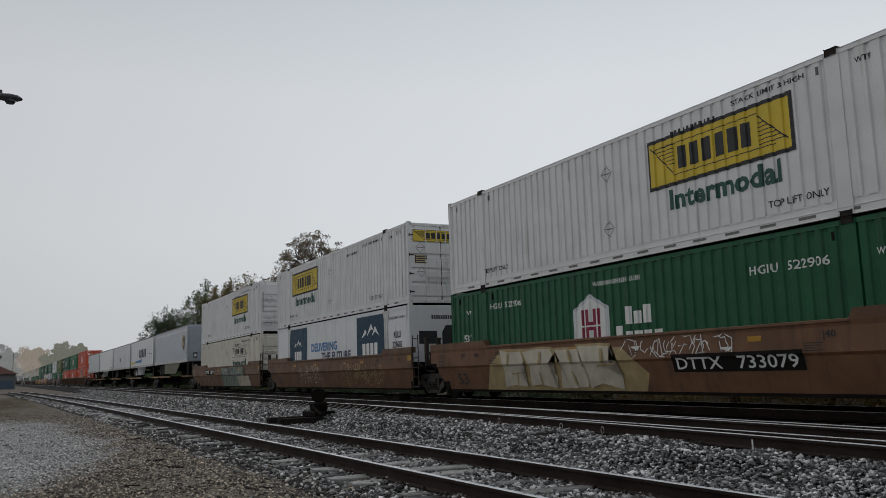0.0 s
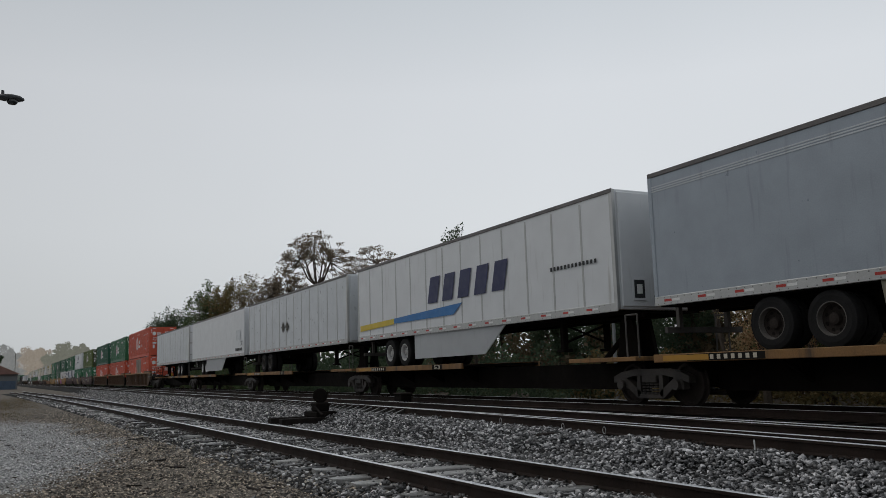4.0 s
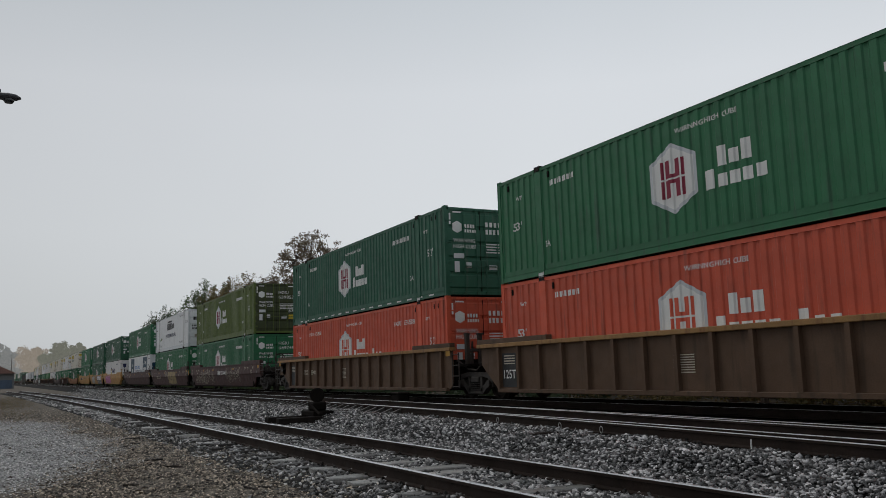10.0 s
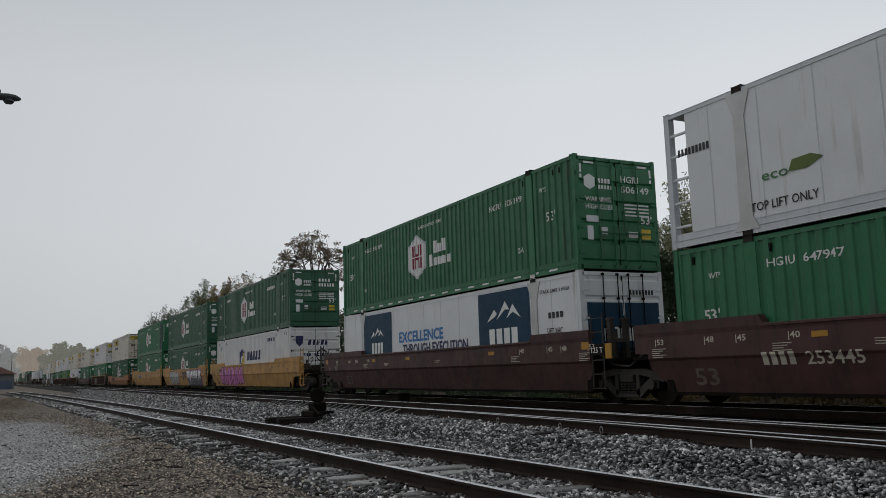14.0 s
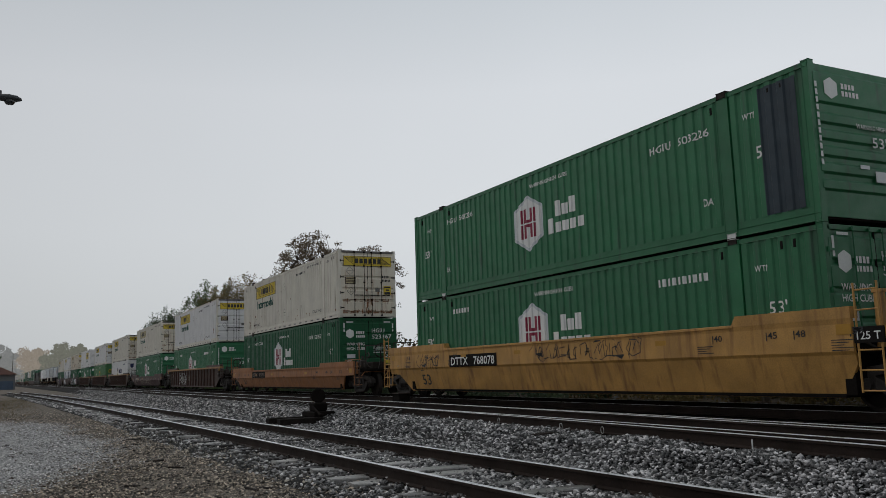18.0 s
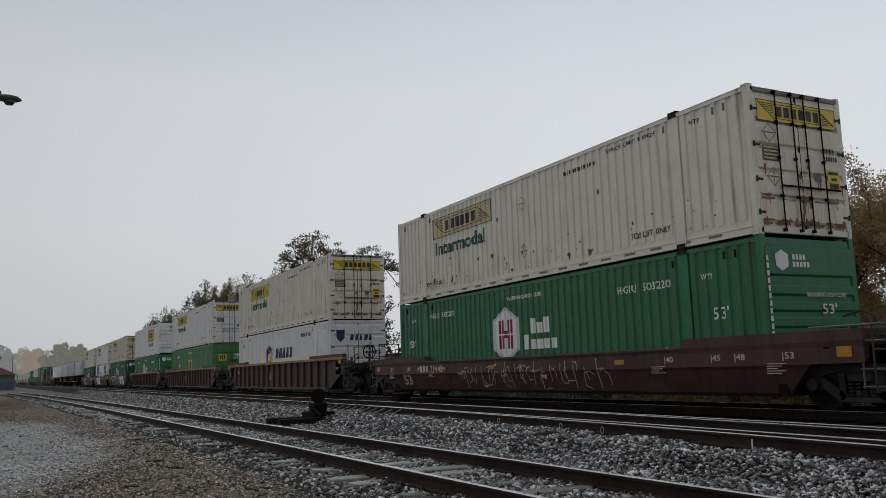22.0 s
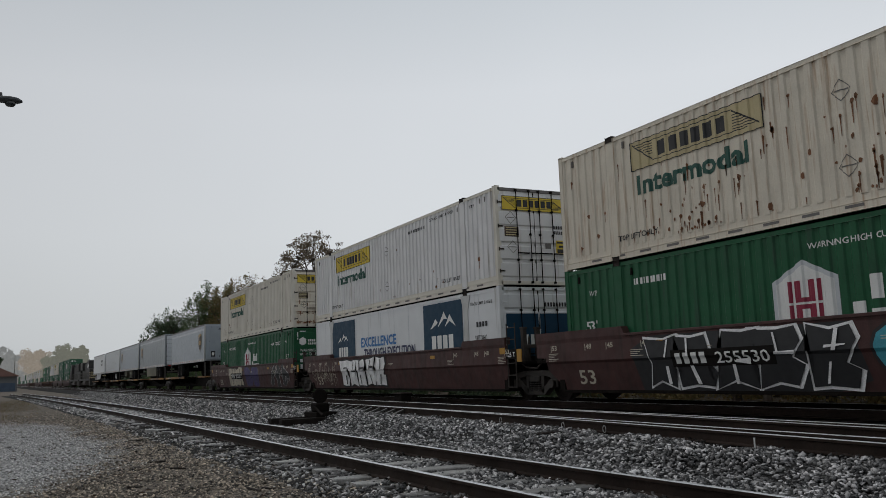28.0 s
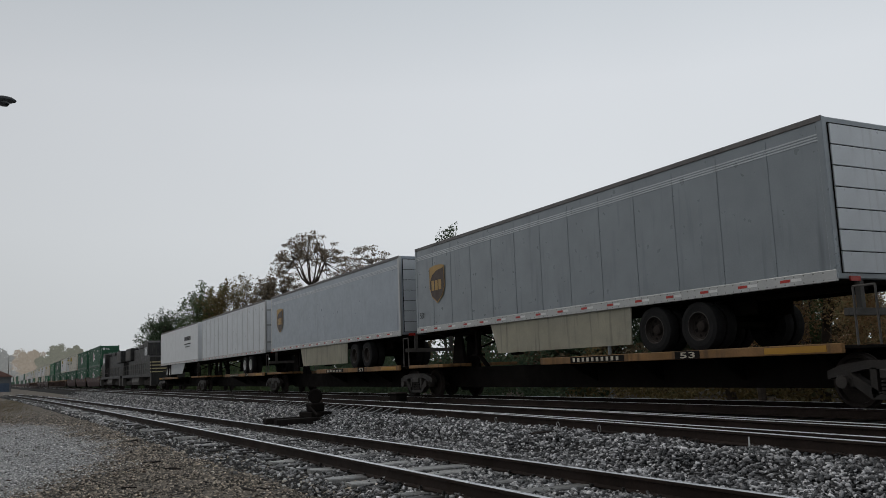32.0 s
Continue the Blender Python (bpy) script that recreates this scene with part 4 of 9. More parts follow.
def build_container(livery, front, m, label, number="", door_number=None):
    """front: 'door' or 'blank', what its leading end shows."""
    L = LIVERIES[livery]
    waved = L.get("waved", True)
    paint = M[L["paint"]]
    rust = M[L.get("frame", L["paint"])]
    c = thing("container", m, label, "container", "containers on the train")
    part("roof", kept("box_roof", lambda: Geo().box(-CL + 0.05, -0.05, -CW / 2 + 0.06, CW / 2 - 0.06, CH - 0.07, CH - 0.045)), paint, c)
    part("floor", kept("box_floor", lambda: Geo().box(-CL + 0.05, -0.05, -CW / 2 + 0.06, CW / 2 - 0.06, 0.06, 0.14)), M["black"], c)
    for sg in (-1, 1):
        part("wall", kept(("side_wall", sg, waved, "nose" in L), lambda: side_wall(sg, waved, 0.6 if "nose" in L else 0.0)), paint, c)
        part("lower_strip", kept(("strip", sg), lambda: Geo().box(-CL + 0.06, -0.06, *sorted((sg * (CW / 2 - 0.06), sg * (CW / 2 - 0.014))), 0.155, 0.30)), rust, c)
        if not waved and sg < 0:
            for i in range(1, 13):
                part("panel_seam", kept("panel_seam", lambda: Geo().box(-0.012, 0.012, -CW / 2 + 0.002, -CW / 2 + 0.02, 0.29, CH - 0.09)), M["alulight"], c, at=(-i * 1.243, 0, 0))
        part("top_rail", kept(("top_rail", sg), lambda: Geo().box(-CL + 0.02, -0.02, sg * (CW / 2 - 0.06), sg * CW / 2, CH - 0.12, CH - 0.03, 0.008)), rust, c)
        part("bottom_rail", kept(("bottom_rail", sg), lambda: Geo().box(-CL + 0.02, -0.02, sg * (CW / 2 - 0.07), sg * CW / 2, 0.025, 0.16, 0.01)), rust, c)
        if sg < 0:
            if L.get("dashes", not livery.startswith("hexsign") and waved):
                part("slot_line", kept("slots", lambda: slots_of()), M["chalk"] if livery.startswith("hexsign") else M["slot"], c)
            if waved:
                part("lashing_lugs_mark", kept("lugs", lashing_lugs), M["slot"] if L["paint"] in ("white", "cream", "rusty") else M["plate"], c, "dark lashing hooks")
        for x in (-0.07, -CL + 0.07):
            part("corner_post", kept(("corner_post", x, sg), lambda: Geo().box(x - 0.07, x + 0.07, sg * (CW / 2 - 0.13), sg * (CW / 2 + 0.002), 0, CH, 0.01)), rust, c)
        for x in (-2.03, -CL + 2.03):
            part("lift_post", kept(("lift_post", x, sg, waved), lambda: Geo().box(x - 0.15, x + 0.15, sg * (CW / 2 - 0.05), sg * (CW / 2 + 0.004), 0.03, CH - 0.035, 0.008)
                                   if waved else Geo().prism([(x - 0.3, 0.1), (x + 0.3, 0.1), (x + 0.16, 0.34), (x + 0.13, 2.3), (x + 0.3, CH - 0.1), (x - 0.3, CH - 0.1), (x - 0.13, 2.3), (x - 0.16, 0.34)],
                                                             "y", sg * (CW / 2 - 0.05), sg * (CW / 2 + 0.012))), paint if waved else M["rail_alu"], c)
            for z in (0.0, CH - 0.11):
                part("casting", kept(("casting", x, sg, z > 0), lambda: Geo().box(x - 0.11, x + 0.11, sg * (CW / 2 - 0.12), sg * (CW / 2 + 0.012), z + (0.005 if z else -0.015), z + (0.125 if z else 0.10), 0.012)),
                     M["steel"] if z else (M["chalk"] if livery.startswith("hexsign") else M["steel"]), c)
    if "nose" in L:
        # the body stops short of the rear posts; a pale rack of rungs stands there
        part("rear_end", kept("rear_end_short", lambda: Geo().box(-CL + 0.6, -CL + 0.64, -CW / 2 + 0.02, CW / 2 - 0.02, 0.05, CH - 0.06)), paint, c)
        for z in (0.45, 0.95, 1.45, 1.95, 2.4):
            part("rack_rung", kept("rack_rung", lambda: Geo().box(-CL + 0.1, -CL + 0.58, -CW / 2 + 0.01, -CW / 2 + 0.06, -0.025, 0.025, 0.006)), M["reefer"], c, at=(0, 0, z))
    else:
        part("rear_end", kept("rear_end", lambda: Geo().box(-CL + 0.02, -CL + 0.05, -CW / 2 + 0.1, CW / 2 - 0.1, 0.05, CH - 0.06)), paint, c)
    if front == "door":
        part("door_header", kept("door_header", lambda: Geo().box(-0.09, 0.0, -CW / 2 + 0.08, CW / 2 - 0.08, CH - 0.13, CH - 0.034, 0.008)), M[L["header"]] if "header" in L else rust, c)
        part("door_sill", kept("door_sill", lambda: Geo().box(-0.09, 0.0, -CW / 2 + 0.08, CW / 2 - 0.08, 0.03, 0.14, 0.008)), rust, c)
        rod_paint = M[L.get("rod", "black")]
        for sg in (-1, 1):
            door = part("door", kept(("door_leaf", sg), lambda: door_leaf(sg)), M[L.get("doorpaint", L["paint"])], c)
            for k in (0.17, 0.62):
                part("lock_rod", kept("lock_rod", lock_rod), rod_paint, door, at=(0, sg * k, 0))
            part("hinges", kept(("hinge_set", sg), lambda: hinge_set(sg)), paint if L["paint"] not in ("white", "cream", "rusty") else M["ladder"], door, "worn steel hinge straps")
        part("door_gasket", kept("door_gasket", lambda: Geo().box(-0.02, 0.004, -0.011, 0.011, 0.14, CH - 0.13)), M["plate"], c, "black rubber gasket between the doors")
    else:
        part("front_end", kept("blank_end", blank_end) if waved else kept("nose_end", lambda: Geo().box(-0.06, 0.008, -CW / 2 + 0.1, CW / 2 - 0.1, 0.1, CH - 0.05, 0.02)), paint, c)
    for d in L["marks"] + L.get(front, []):
        name, key, build, mat_key, where = d
        if door_number and key in ("hd_num", "ed_n", "sd_nu"):
            lower = key == "ed_n"
            decal_at = (0.14, 2.0, 1.78) if lower else (0.14, 1.62, 1.38) if key == "sd_nu" else (0.14, 2.26, 2.0)
            for j, text in enumerate(door_number):
                bm = words(text, decal_at[0], decal_at[1 + j], (0.58, 0.9)[j], 0.18)
                for v in bm.verts:
                    v.co = Vector((0.012, v.co.x, v.co.z))
                part("lettering", bm, M[mat_key], c)
            continue
        if number and key in ("hexsign_num", "hexsign_num2"):
            name, key, build = "lettering", (key, number), (lambda: words(number, -4.2, 2.16, 1.75, 0.17)) if key == "hexsign_num" else (lambda: words(number, -13.75, 2.26, 1.6, 0.16))
        if where == "side":
            decal(name, key, build, M[mat_key], c, waved)
        else:
            bm_key = ("end", key)

            def made():
                bm = build()
                for v in bm.verts:
                    v.co = Vector((0.012 + v.co.y, v.co.x, v.co.z))
                me = bpy.data.meshes.new(name)
                bm.to_mesh(me)
                bm.free()
                me.materials.append(None)
                return me
            part(name, kept(bm_key, made), M[mat_key], c)
    return c


def scroll_lines(x0, x1, z0, z1, t=0.018):
    """Thin frame of a scroll sign, with a hatched fold at each end."""
    h = z1 - z0
    p = [rect(x0, x1, z0, z0 + t), rect(x0, x1, z1 - t, z1), rect(x0, x0 + t, z0, z1), rect(x1 - t, x1, z0, z1)]
    fold = min(0.2 * (x1 - x0), 1.1 * h)
    for i in range(6):
        k = (i + 0.5) / 6
        p.append(rect(x0 + 0.12 * fold + 0.75 * fold * k, x0 + fold, z1 - h * (0.12 + 0.5 * k) - 0.5 * t, z1 - h * (0.12 + 0.5 * k) + 0.5 * t))
        p.append(rect(x1 - fold, x1 - 0.12 * fold - 0.75 * fold * (1 - k), z1 - h * (0.3 + 0.5 * k) - 0.5 * t, z1 - h * (0.3 + 0.5 * k) + 0.5 * t))
    for a, b, c, d in ((x0 + 0.08 * fold, z1 - 0.1 * h, x0 + 0.95 * fold, z1 - 0.78 * h), (x1 - fold, z1 - 0.2 * h, x1 - 0.1 * fold, z1 - 0.82 * h)):
        p.append([(a, b - t), (c, d - t), (c, d + t), (a, b + t)])
    p.append(rect(x0 + 0.95 * fold, x1 - 0.5 * fold, z0 + 0.16 * h, z0 + 0.16 * h + t))
    p.append(rect(x0 + 0.5 * fold, x1 - fold, z1 - 0.14 * h - t, z1 - 0.14 * h))
    return p


def goldsign_marks(x0, z0, border, word, fill="gold"):
    """A yellow scroll sign in a dark border with the word below it."""
    x1, z1 = x0 + 3.75, z0 + (0.98 if border else 0.66)
    k = (x0, border)
    out = []
    if border:
        out.append(("sign_border", ("jb_border", k), lambda: flat([rect(x0 - 0.06, x1 + 0.06, z0 - 0.06, z1 + 0.06)]), "ink", "side"))
    h = z1 - z0
    out += [("logo_panel", ("jb_panel", k), lambda: shift(flat([rect(x0, x1, z0, z1)]), -0.002), fill, "side"),
            ("emblem", ("jb_bars", k), lambda: shift(flat(bars(x0 + 0.88, x1 - 0.82, z0 + 0.27 * h, z0 + 0.75 * h, 6, 0.3)), -0.006), "ink", "side"),
            ("sign_line", ("jb_lines", k), lambda: shift(flat(scroll_lines(x0, x1, z0, z1)), -0.005), "ink", "side"),
            ("lettering", ("intermodal", k, word), lambda: words("Intermodal", x0 + (0.55 if border else 0.15), z0 - 0.54, 2.9 if border else 3.2, 0.42, bold=0.034), word, "side"),
            ("lettering", "top_lift_front", lambda: words("TOP LIFT ONLY", -3.6, 0.43, 1.3, 0.13), "ink", "side"),
            ("lettering", "top_lift_rear", lambda: words("TOP LIFT ONLY", -14.0, 0.43, 1.3, 0.13), "ink", "side"),
            ("lettering", "stack", lambda: words("STACK LIMIT 3 HIGH", -4.3, 2.58, 1.7, 0.10), "ink", "side"),
            ("lettering", "wtp", lambda: words("WTP", -1.6, 2.5, 0.3, 0.1), "ink", "side"),
            ("number_marking", "jb_num", lambda: flat(bars(-6.0, -4.7, 2.42, 2.52, 11, 0.45)), "ink", "side"),
            ("placard", ("placards", k), lambda: flat([q for a in (x0 + (5.4 if x0 < -9 else -1.5),) for b in (0.8, 2.1) for q in diamond(a, b, 0.2)]), "slot", "side")]
    return out


def diamond(a, b, r, t=0.022):
    """The outline of an empty placard holder, with a cross bar."""
    c = [(a, b - r), (a + r, b), (a, b + r), (a - r, b)]
    d = [(a, b - r + t), (a + r - t, b), (a, b + r - t), (a - r + t, b)]
    return [[c[i], c[(i + 1) % 4], d[(i + 1) % 4], d[i]] for i in range(4)] + [rect(a - r * 0.7, a + r * 0.7, b - t / 2, b + t / 2)]


def shift(bm, dx):
    """Moves faces a little outward, ahead of others on the same wall."""
    for v in bm.verts:
        v.co.y += dx
    return bm


def goldsign_door():
    h0, h1 = 2.2, 2.62
    return [("door_sign", "jbd_panel", lambda: flat([rect(-1.1, 1.1, h0, h1)]), "gold", "end"),
            ("door_sign_mark", "jbd_bars", lambda: shift(flat(bars(-0.58, 0.66, h0 + 0.11, h1 - 0.1, 6, 0.25)), 0.004), "ink", "end"),
            ("sign_line", "jbd_lines", lambda: shift(flat(scroll_lines(-1.1, 1.1, h0, h1, 0.014)), 0.003), "ink", "end"),
            ("label_patch", "jbd_a", lambda: shift(flat([rect(-1.04, -0.56, 1.42, 1.72)]), 0.002), "shield", "end"),
            ("label_lines", "jbd_al", lambda: shift(flat([rect(-1.0, -0.62, 1.46 + 0.07 * i, 1.49 + 0.07 * i) for i in range(4)]), 0.004), "faded", "end"),
            ("placard", "jbd_dm", lambda: shift(flat(diamond(-0.82, 1.98, 0.19) + diamond(-0.78, 1.12, 0.19)), 0.004), "slot", "end"),
            ("label_patch", "jbd_b", lambda: shift(flat([rect(0.72, 1.06, 0.98, 1.36)]), 0.002), "gold", "end"),
            ("label_lines", "jbd_bl", lambda: shift(flat([rect(0.75, 1.03, 1.27, 1.33), rect(0.76, 1.02, 0.99, 1.1), rect(0.82, 0.98, 1.15, 1.21)]), 0.004), "ink", "end"),
            ("label_patch", "jbd_c", lambda: shift(flat([rect(0.34, 0.54, 1.1, 1.26)]), 0.002), "slot", "end"),
            ("number_marking", "jbd_d", lambda: shift(flat(bars(0.66, 1.0, 1.7, 1.8, 4, 0.4) + bars(0.66, 1.06, 1.54, 1.64, 6, 0.35)), 0.002), "ink", "end")]


def nose_marks():
    """The cooling unit at a refrigerated container's nose: dark grille, dark control panel, plain bars."""
    return [("grille", "rn_grille", lambda: flat([[(-0.05, 0.3), (0.95, 0.3), (0.95, 1.9), (0.8, 2.15), (0.1, 2.15), (-0.05, 1.9)]]), "ink", "end"),
            ("control_panel", "rn_panel", lambda: flat([rect(-0.95, -0.25, 1.5, 1.95)]), "ink", "end"),
            ("brand_name", "rn_bars", lambda: flat(bars(-0.45, 0.55, 2.36, 2.5, 11, 0.3)), "ink", "end")]


def goldsign_blank():
    return [("end_sign", "jbb_panel", lambda: flat([rect(-0.35, 0.45, 2.36, 2.62)]), "gold", "end"),
            ("end_sign_mark", "jbb_bars", lambda: shift(flat(bars(-0.25, 0.36, 2.42, 2.56, 7, 0.3)), 0.004), "ink", "end"),
            ("lettering", "jbb_word", lambda: shift(words("Intermodal", -0.28, 2.2, 0.62, 0.1), 0.002), "ink", "end"),
            ("label_patch", "jbb_b", lambda: shift(flat([rect(0.35, 0.55, 0.35, 0.5), rect(0.62, 0.8, 0.33, 0.52)]), 0.012), "ply", "end"),
            ("placard", "jbb_c", lambda: shift(flat(diamond(-0.85, 0.58, 0.24) + diamond(-0.82, 1.86, 0.24)), 0.022), "slot", "end"),
            ("number_marking", "jbb_d", lambda: shift(flat(bars(-0.3, 0.05, 2.02, 2.12, 4, 0.35) + bars(0.14, 0.62, 2.02, 2.12, 6, 0.35) + [rect(-1.2, -1.15, 1.2 + 0.12 * i, 1.28 + 0.12 * i) for i in range(9)]), 0.012), "ink", "end")]


def hexsign_marks(red, zc=1.51):
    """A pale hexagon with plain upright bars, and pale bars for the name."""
    cx = -9.1

    def name():
        p = uneven(-7.85, -6.9, zc - 0.04, 0.4, (1, 0.7, 1), 0.28) + uneven(-8.2, -6.55, zc - 0.45, 0.34, (1.15, 0.75, 0.75, 0.75, 0.75), 0.26)
        if red:
            p += uneven(-6.25, -5.3, zc - 0.45, 0.34, (1.15, 0.75, 0.75), 0.3)
        return flat(p)
    bar_mat = "red" if red else "crimson"
    return [("logo_rim", ("hexsign_rim",), lambda: flat([hexagon(cx, zc, 0.68, 0.76)]), "alulight", "side"),
            ("logo_panel", ("hexsign_hex",), lambda: shift(flat([hexagon(cx, zc, 0.6, 0.67)]), -0.002), "chalk", "side"),
            ("emblem", ("hexsign_h",), lambda: shift(flat([q for sz in (-1, 1) for a, b, c, d in ((-0.34, -0.27, 0.02, 0.4), (-0.22, -0.07, 0.02, 0.4), (0.07, 0.22, 0.02, 0.4), (0.27, 0.34, 0.02, 0.4), (-0.07, 0.07, 0.02, 0.1))
                                                                  for q in [rect(cx + a, cx + b, zc + min(sz * c, sz * d), zc + max(sz * c, sz * d))]]), -0.006), bar_mat, "side"),
            ("brand_name", ("hexsign_name", red), name, "chalk", "side"),
            ("lettering", "hexsign_warn", lambda: words("WARNING HIGH CUBE", -8.95, zc + 0.92, 1.7, 0.11), "chalk", "side"),
            ("lettering", "hexsign_53a", lambda: words("53'", -1.3, 1.40, 0.42, 0.24), "chalk", "side"),
            ("lettering", "hexsign_53b", lambda: words("53'", -15.4, 1.38, 0.40, 0.23), "chalk", "side"),
            ("lettering", "hexsign_wtp", lambda: words("WTP", -1.55, 2.2, 0.3, 0.12), "chalk", "side"),
            ("lettering", "hexsign_wtp2", lambda: words("WTP", -15.2, 2.2, 0.3, 0.12), "chalk", "side"),
            ("lettering", "hexsign_da", lambda: words("DA", -2.7, 0.75, 0.24, 0.16), "chalk", "side"),
            ("lettering", "hexsign_da2", lambda: words("DA", -13.9, 0.75, 0.24, 0.16), "chalk", "side"),
            ("number_marking", "hexsign_num", lambda: flat(bars(-4.2, -2.7, 2.18, 2.34, 10, 0.4)), "chalk", "side"),
            ("number_marking", "hexsign_num2", lambda: flat(bars(-13.6, -12.5, 2.3, 2.44, 10, 0.4)), "chalk", "side")]


def hexsign_door():
    return [("door_logo", "hd_hex", lambda: flat([hexagon(-0.85, 2.22, 0.17, 0.2)]), "chalk", "end"),
            ("brand_name", "hd_name", lambda: flat(bars(-0.58, -0.18, 2.2, 2.32, 4, 0.3) + bars(-0.58, -0.12, 2.05, 2.15, 5, 0.3)), "chalk", "end"),
            ("number_marking", "hd_num", lambda: flat(bars(0.2, 0.85, 2.26, 2.42, 4, 0.4) + bars(0.2, 1.05, 2.02, 2.18, 6, 0.35)), "chalk", "end"),
            ("lettering", "hd_warn", lambda: words("WARNING", -1.0, 1.72, 0.8, 0.13), "chalk", "end"),
            ("lettering", "hd_cube", lambda: words("HIGH CUBE", -1.0, 1.53, 0.85, 0.13), "chalk", "end"),
            ("label_patch", "hd_lines", lambda: flat([rect(0.2, 1.0, 1.4 + 0.09 * i, 1.44 + 0.09 * i) for i in range(4)]), "chalk", "end"),
            ("label_patch", "hd_p", lambda: flat([rect(-1.0, -0.62, 1.2, 1.36), rect(-0.98, -0.8, 0.75, 1.1), rect(-0.55, -0.36, 0.9, 1.08), rect(0.3, 0.6, 0.85, 1.0)]), "reefer", "end"),
            ("label_patch", "hd_y", lambda: flat([rect(0.72, 1.02, 0.82, 1.08)]), "gold", "end"),
            ("corner_mark", "hd_c", lambda: flat([rect(-1.14, -1.08, 2.3, 2.66), rect(-1.0, -0.7, 2.68, 2.73), rect(0.7, 1.0, 2.68, 2.73), rect(1.08, 1.14, 2.3, 2.66)]), "chalk", "end"),
            ("lettering", "hd_53", lambda: words("53'", 0.72, 1.22, 0.36, 0.2), "chalk", "end")]


def hexsign_blank():
    return [("end_logo", "hb_hex", lambda: shift(flat([hexagon(-0.78, 2.42, 0.17, 0.2)]), 0.006), "chalk", "end"),
            ("brand_name", "hb_name", lambda: shift(flat(bars(-0.5, -0.12, 2.44, 2.54, 4, 0.3) + bars(-0.5, -0.02, 2.3, 2.4, 5, 0.3)), 0.006), "chalk", "end"),
            ("lettering", "hb_warn", lambda: shift(words("WARNING HIGH CUBE", -0.2, 1.74, 1.1, 0.09), 0.014), "chalk", "end"),
            ("lettering", "hb_53", lambda: shift(words("53'", 0.2, 1.42, 0.4, 0.2), 0.014), "chalk", "end"),
            ("number_marking", "hb_num", lambda: shift(flat([rect(-1.2, -1.14, 1.0 + 0.14 * i, 1.1 + 0.14 * i) for i in range(11)]), 0.01), "chalk", "end"),
            ("label_patch", "hb_p", lambda: shift(flat([rect(0.2, 0.62, 0.78, 0.98), rect(-0.2, 0.05, 1.0, 1.07)]), 0.014), "reefer", "end")]


def navysign_marks(first, second, number=()):
    def runner(cx, cz, s):
        """Three plain peaks in a row."""
        return [[(cx - s, cz - 0.18 * s), (cx - 0.55 * s, cz + 0.2 * s), (cx - 0.38 * s, cz + 0.06 * s), (cx - 0.5 * s, cz - 0.02 * s)],
                [(cx - 0.42 * s, cz - 0.14 * s), (cx + 0.12 * s, cz + 0.42 * s), (cx + 0.36 * s, cz + 0.14 * s), (cx + 0.1 * s, cz + 0.16 * s)],
                [(cx + 0.18 * s, cz - 0.12 * s), (cx + 0.55 * s, cz + 0.3 * s), (cx + s, cz - 0.14 * s), (cx + 0.56 * s, cz + 0.06 * s)]]
    out = [("navy_panel", "kl_p1", lambda: flat([rect(-14.1, -11.35, 0.3, 2.72)]), "navy", "side"),
           ("navy_panel", "kl_p2", lambda: flat([rect(-5.0, -2.25, 0.3, 2.72)]), "navy", "side"),
           ("logo_shape", "kl_run", lambda: shift(flat(runner(-3.6, 2.05, 0.9) + runner(-12.7, 1.95, 0.6)), -0.004), "chalk", "side"),
           ("brand_name", "kl_bars", lambda: shift(flat(bars(-4.4, -2.8, 1.22, 1.68, 4, 0.24) + bars(-4.35, -2.85, 1.02, 1.1, 15, 0.3) + bars(-13.2, -12.1, 1.25, 1.65, 4, 0.24)), -0.004), "chalk", "side"),
           ("lettering", ("kl_w1", first), lambda: words(first, -10.7, 1.58, 3.4, 0.36, bold=0.03), "blue", "side"),
           ("lettering", "kl_stack", lambda: words("STACK LIMIT 3 HIGH", -1.75, 2.45, 1.3, 0.1), "ink", "side"),
           ("lettering", "kl_ft", lambda: words("53FT XHC", -1.5, 1.4, 0.7, 0.16), "ink", "side"),
           ("number_marking", "kl_n", lambda: flat(bars(-1.4, -0.7, 1.8, 1.95, 4, 0.35)), "ink", "side")]
    if number:
        out = out[:-2] + [("lettering", ("kl_id", i), lambda w=w, i=i: words(w, (-1.35, -1.5)[i], (1.78, 1.42)[i], (0.6, 0.85)[i], 0.24), "ink", "side") for i, w in enumerate(number)]
    for i, (w, x, wd) in enumerate(second):
        out.append(("lettering", ("kl_w2", w), lambda w=w, x=x, wd=wd: words(w, x, 1.16, wd, 0.34, bold=0.03), "indigo", "side"))
    return out


def navysign_door():
    return [("navy_panel", "kd_p", lambda: flat([rect(-1.12, -0.03, 0.5, 2.1), rect(0.03, 1.12, 0.5, 2.1)]), "navy", "end"),
            ("brand_name", "kd_b", lambda: shift(flat(bars(-0.65, 0.65, 1.15, 1.5, 4, 0.25)), 0.005), "chalk", "end"),
            ("number_marking", "kd_n", lambda: shift(flat(bars(0.2, 1.0, 2.3, 2.42, 8, 0.35)), 0.003), "ink", "end")]


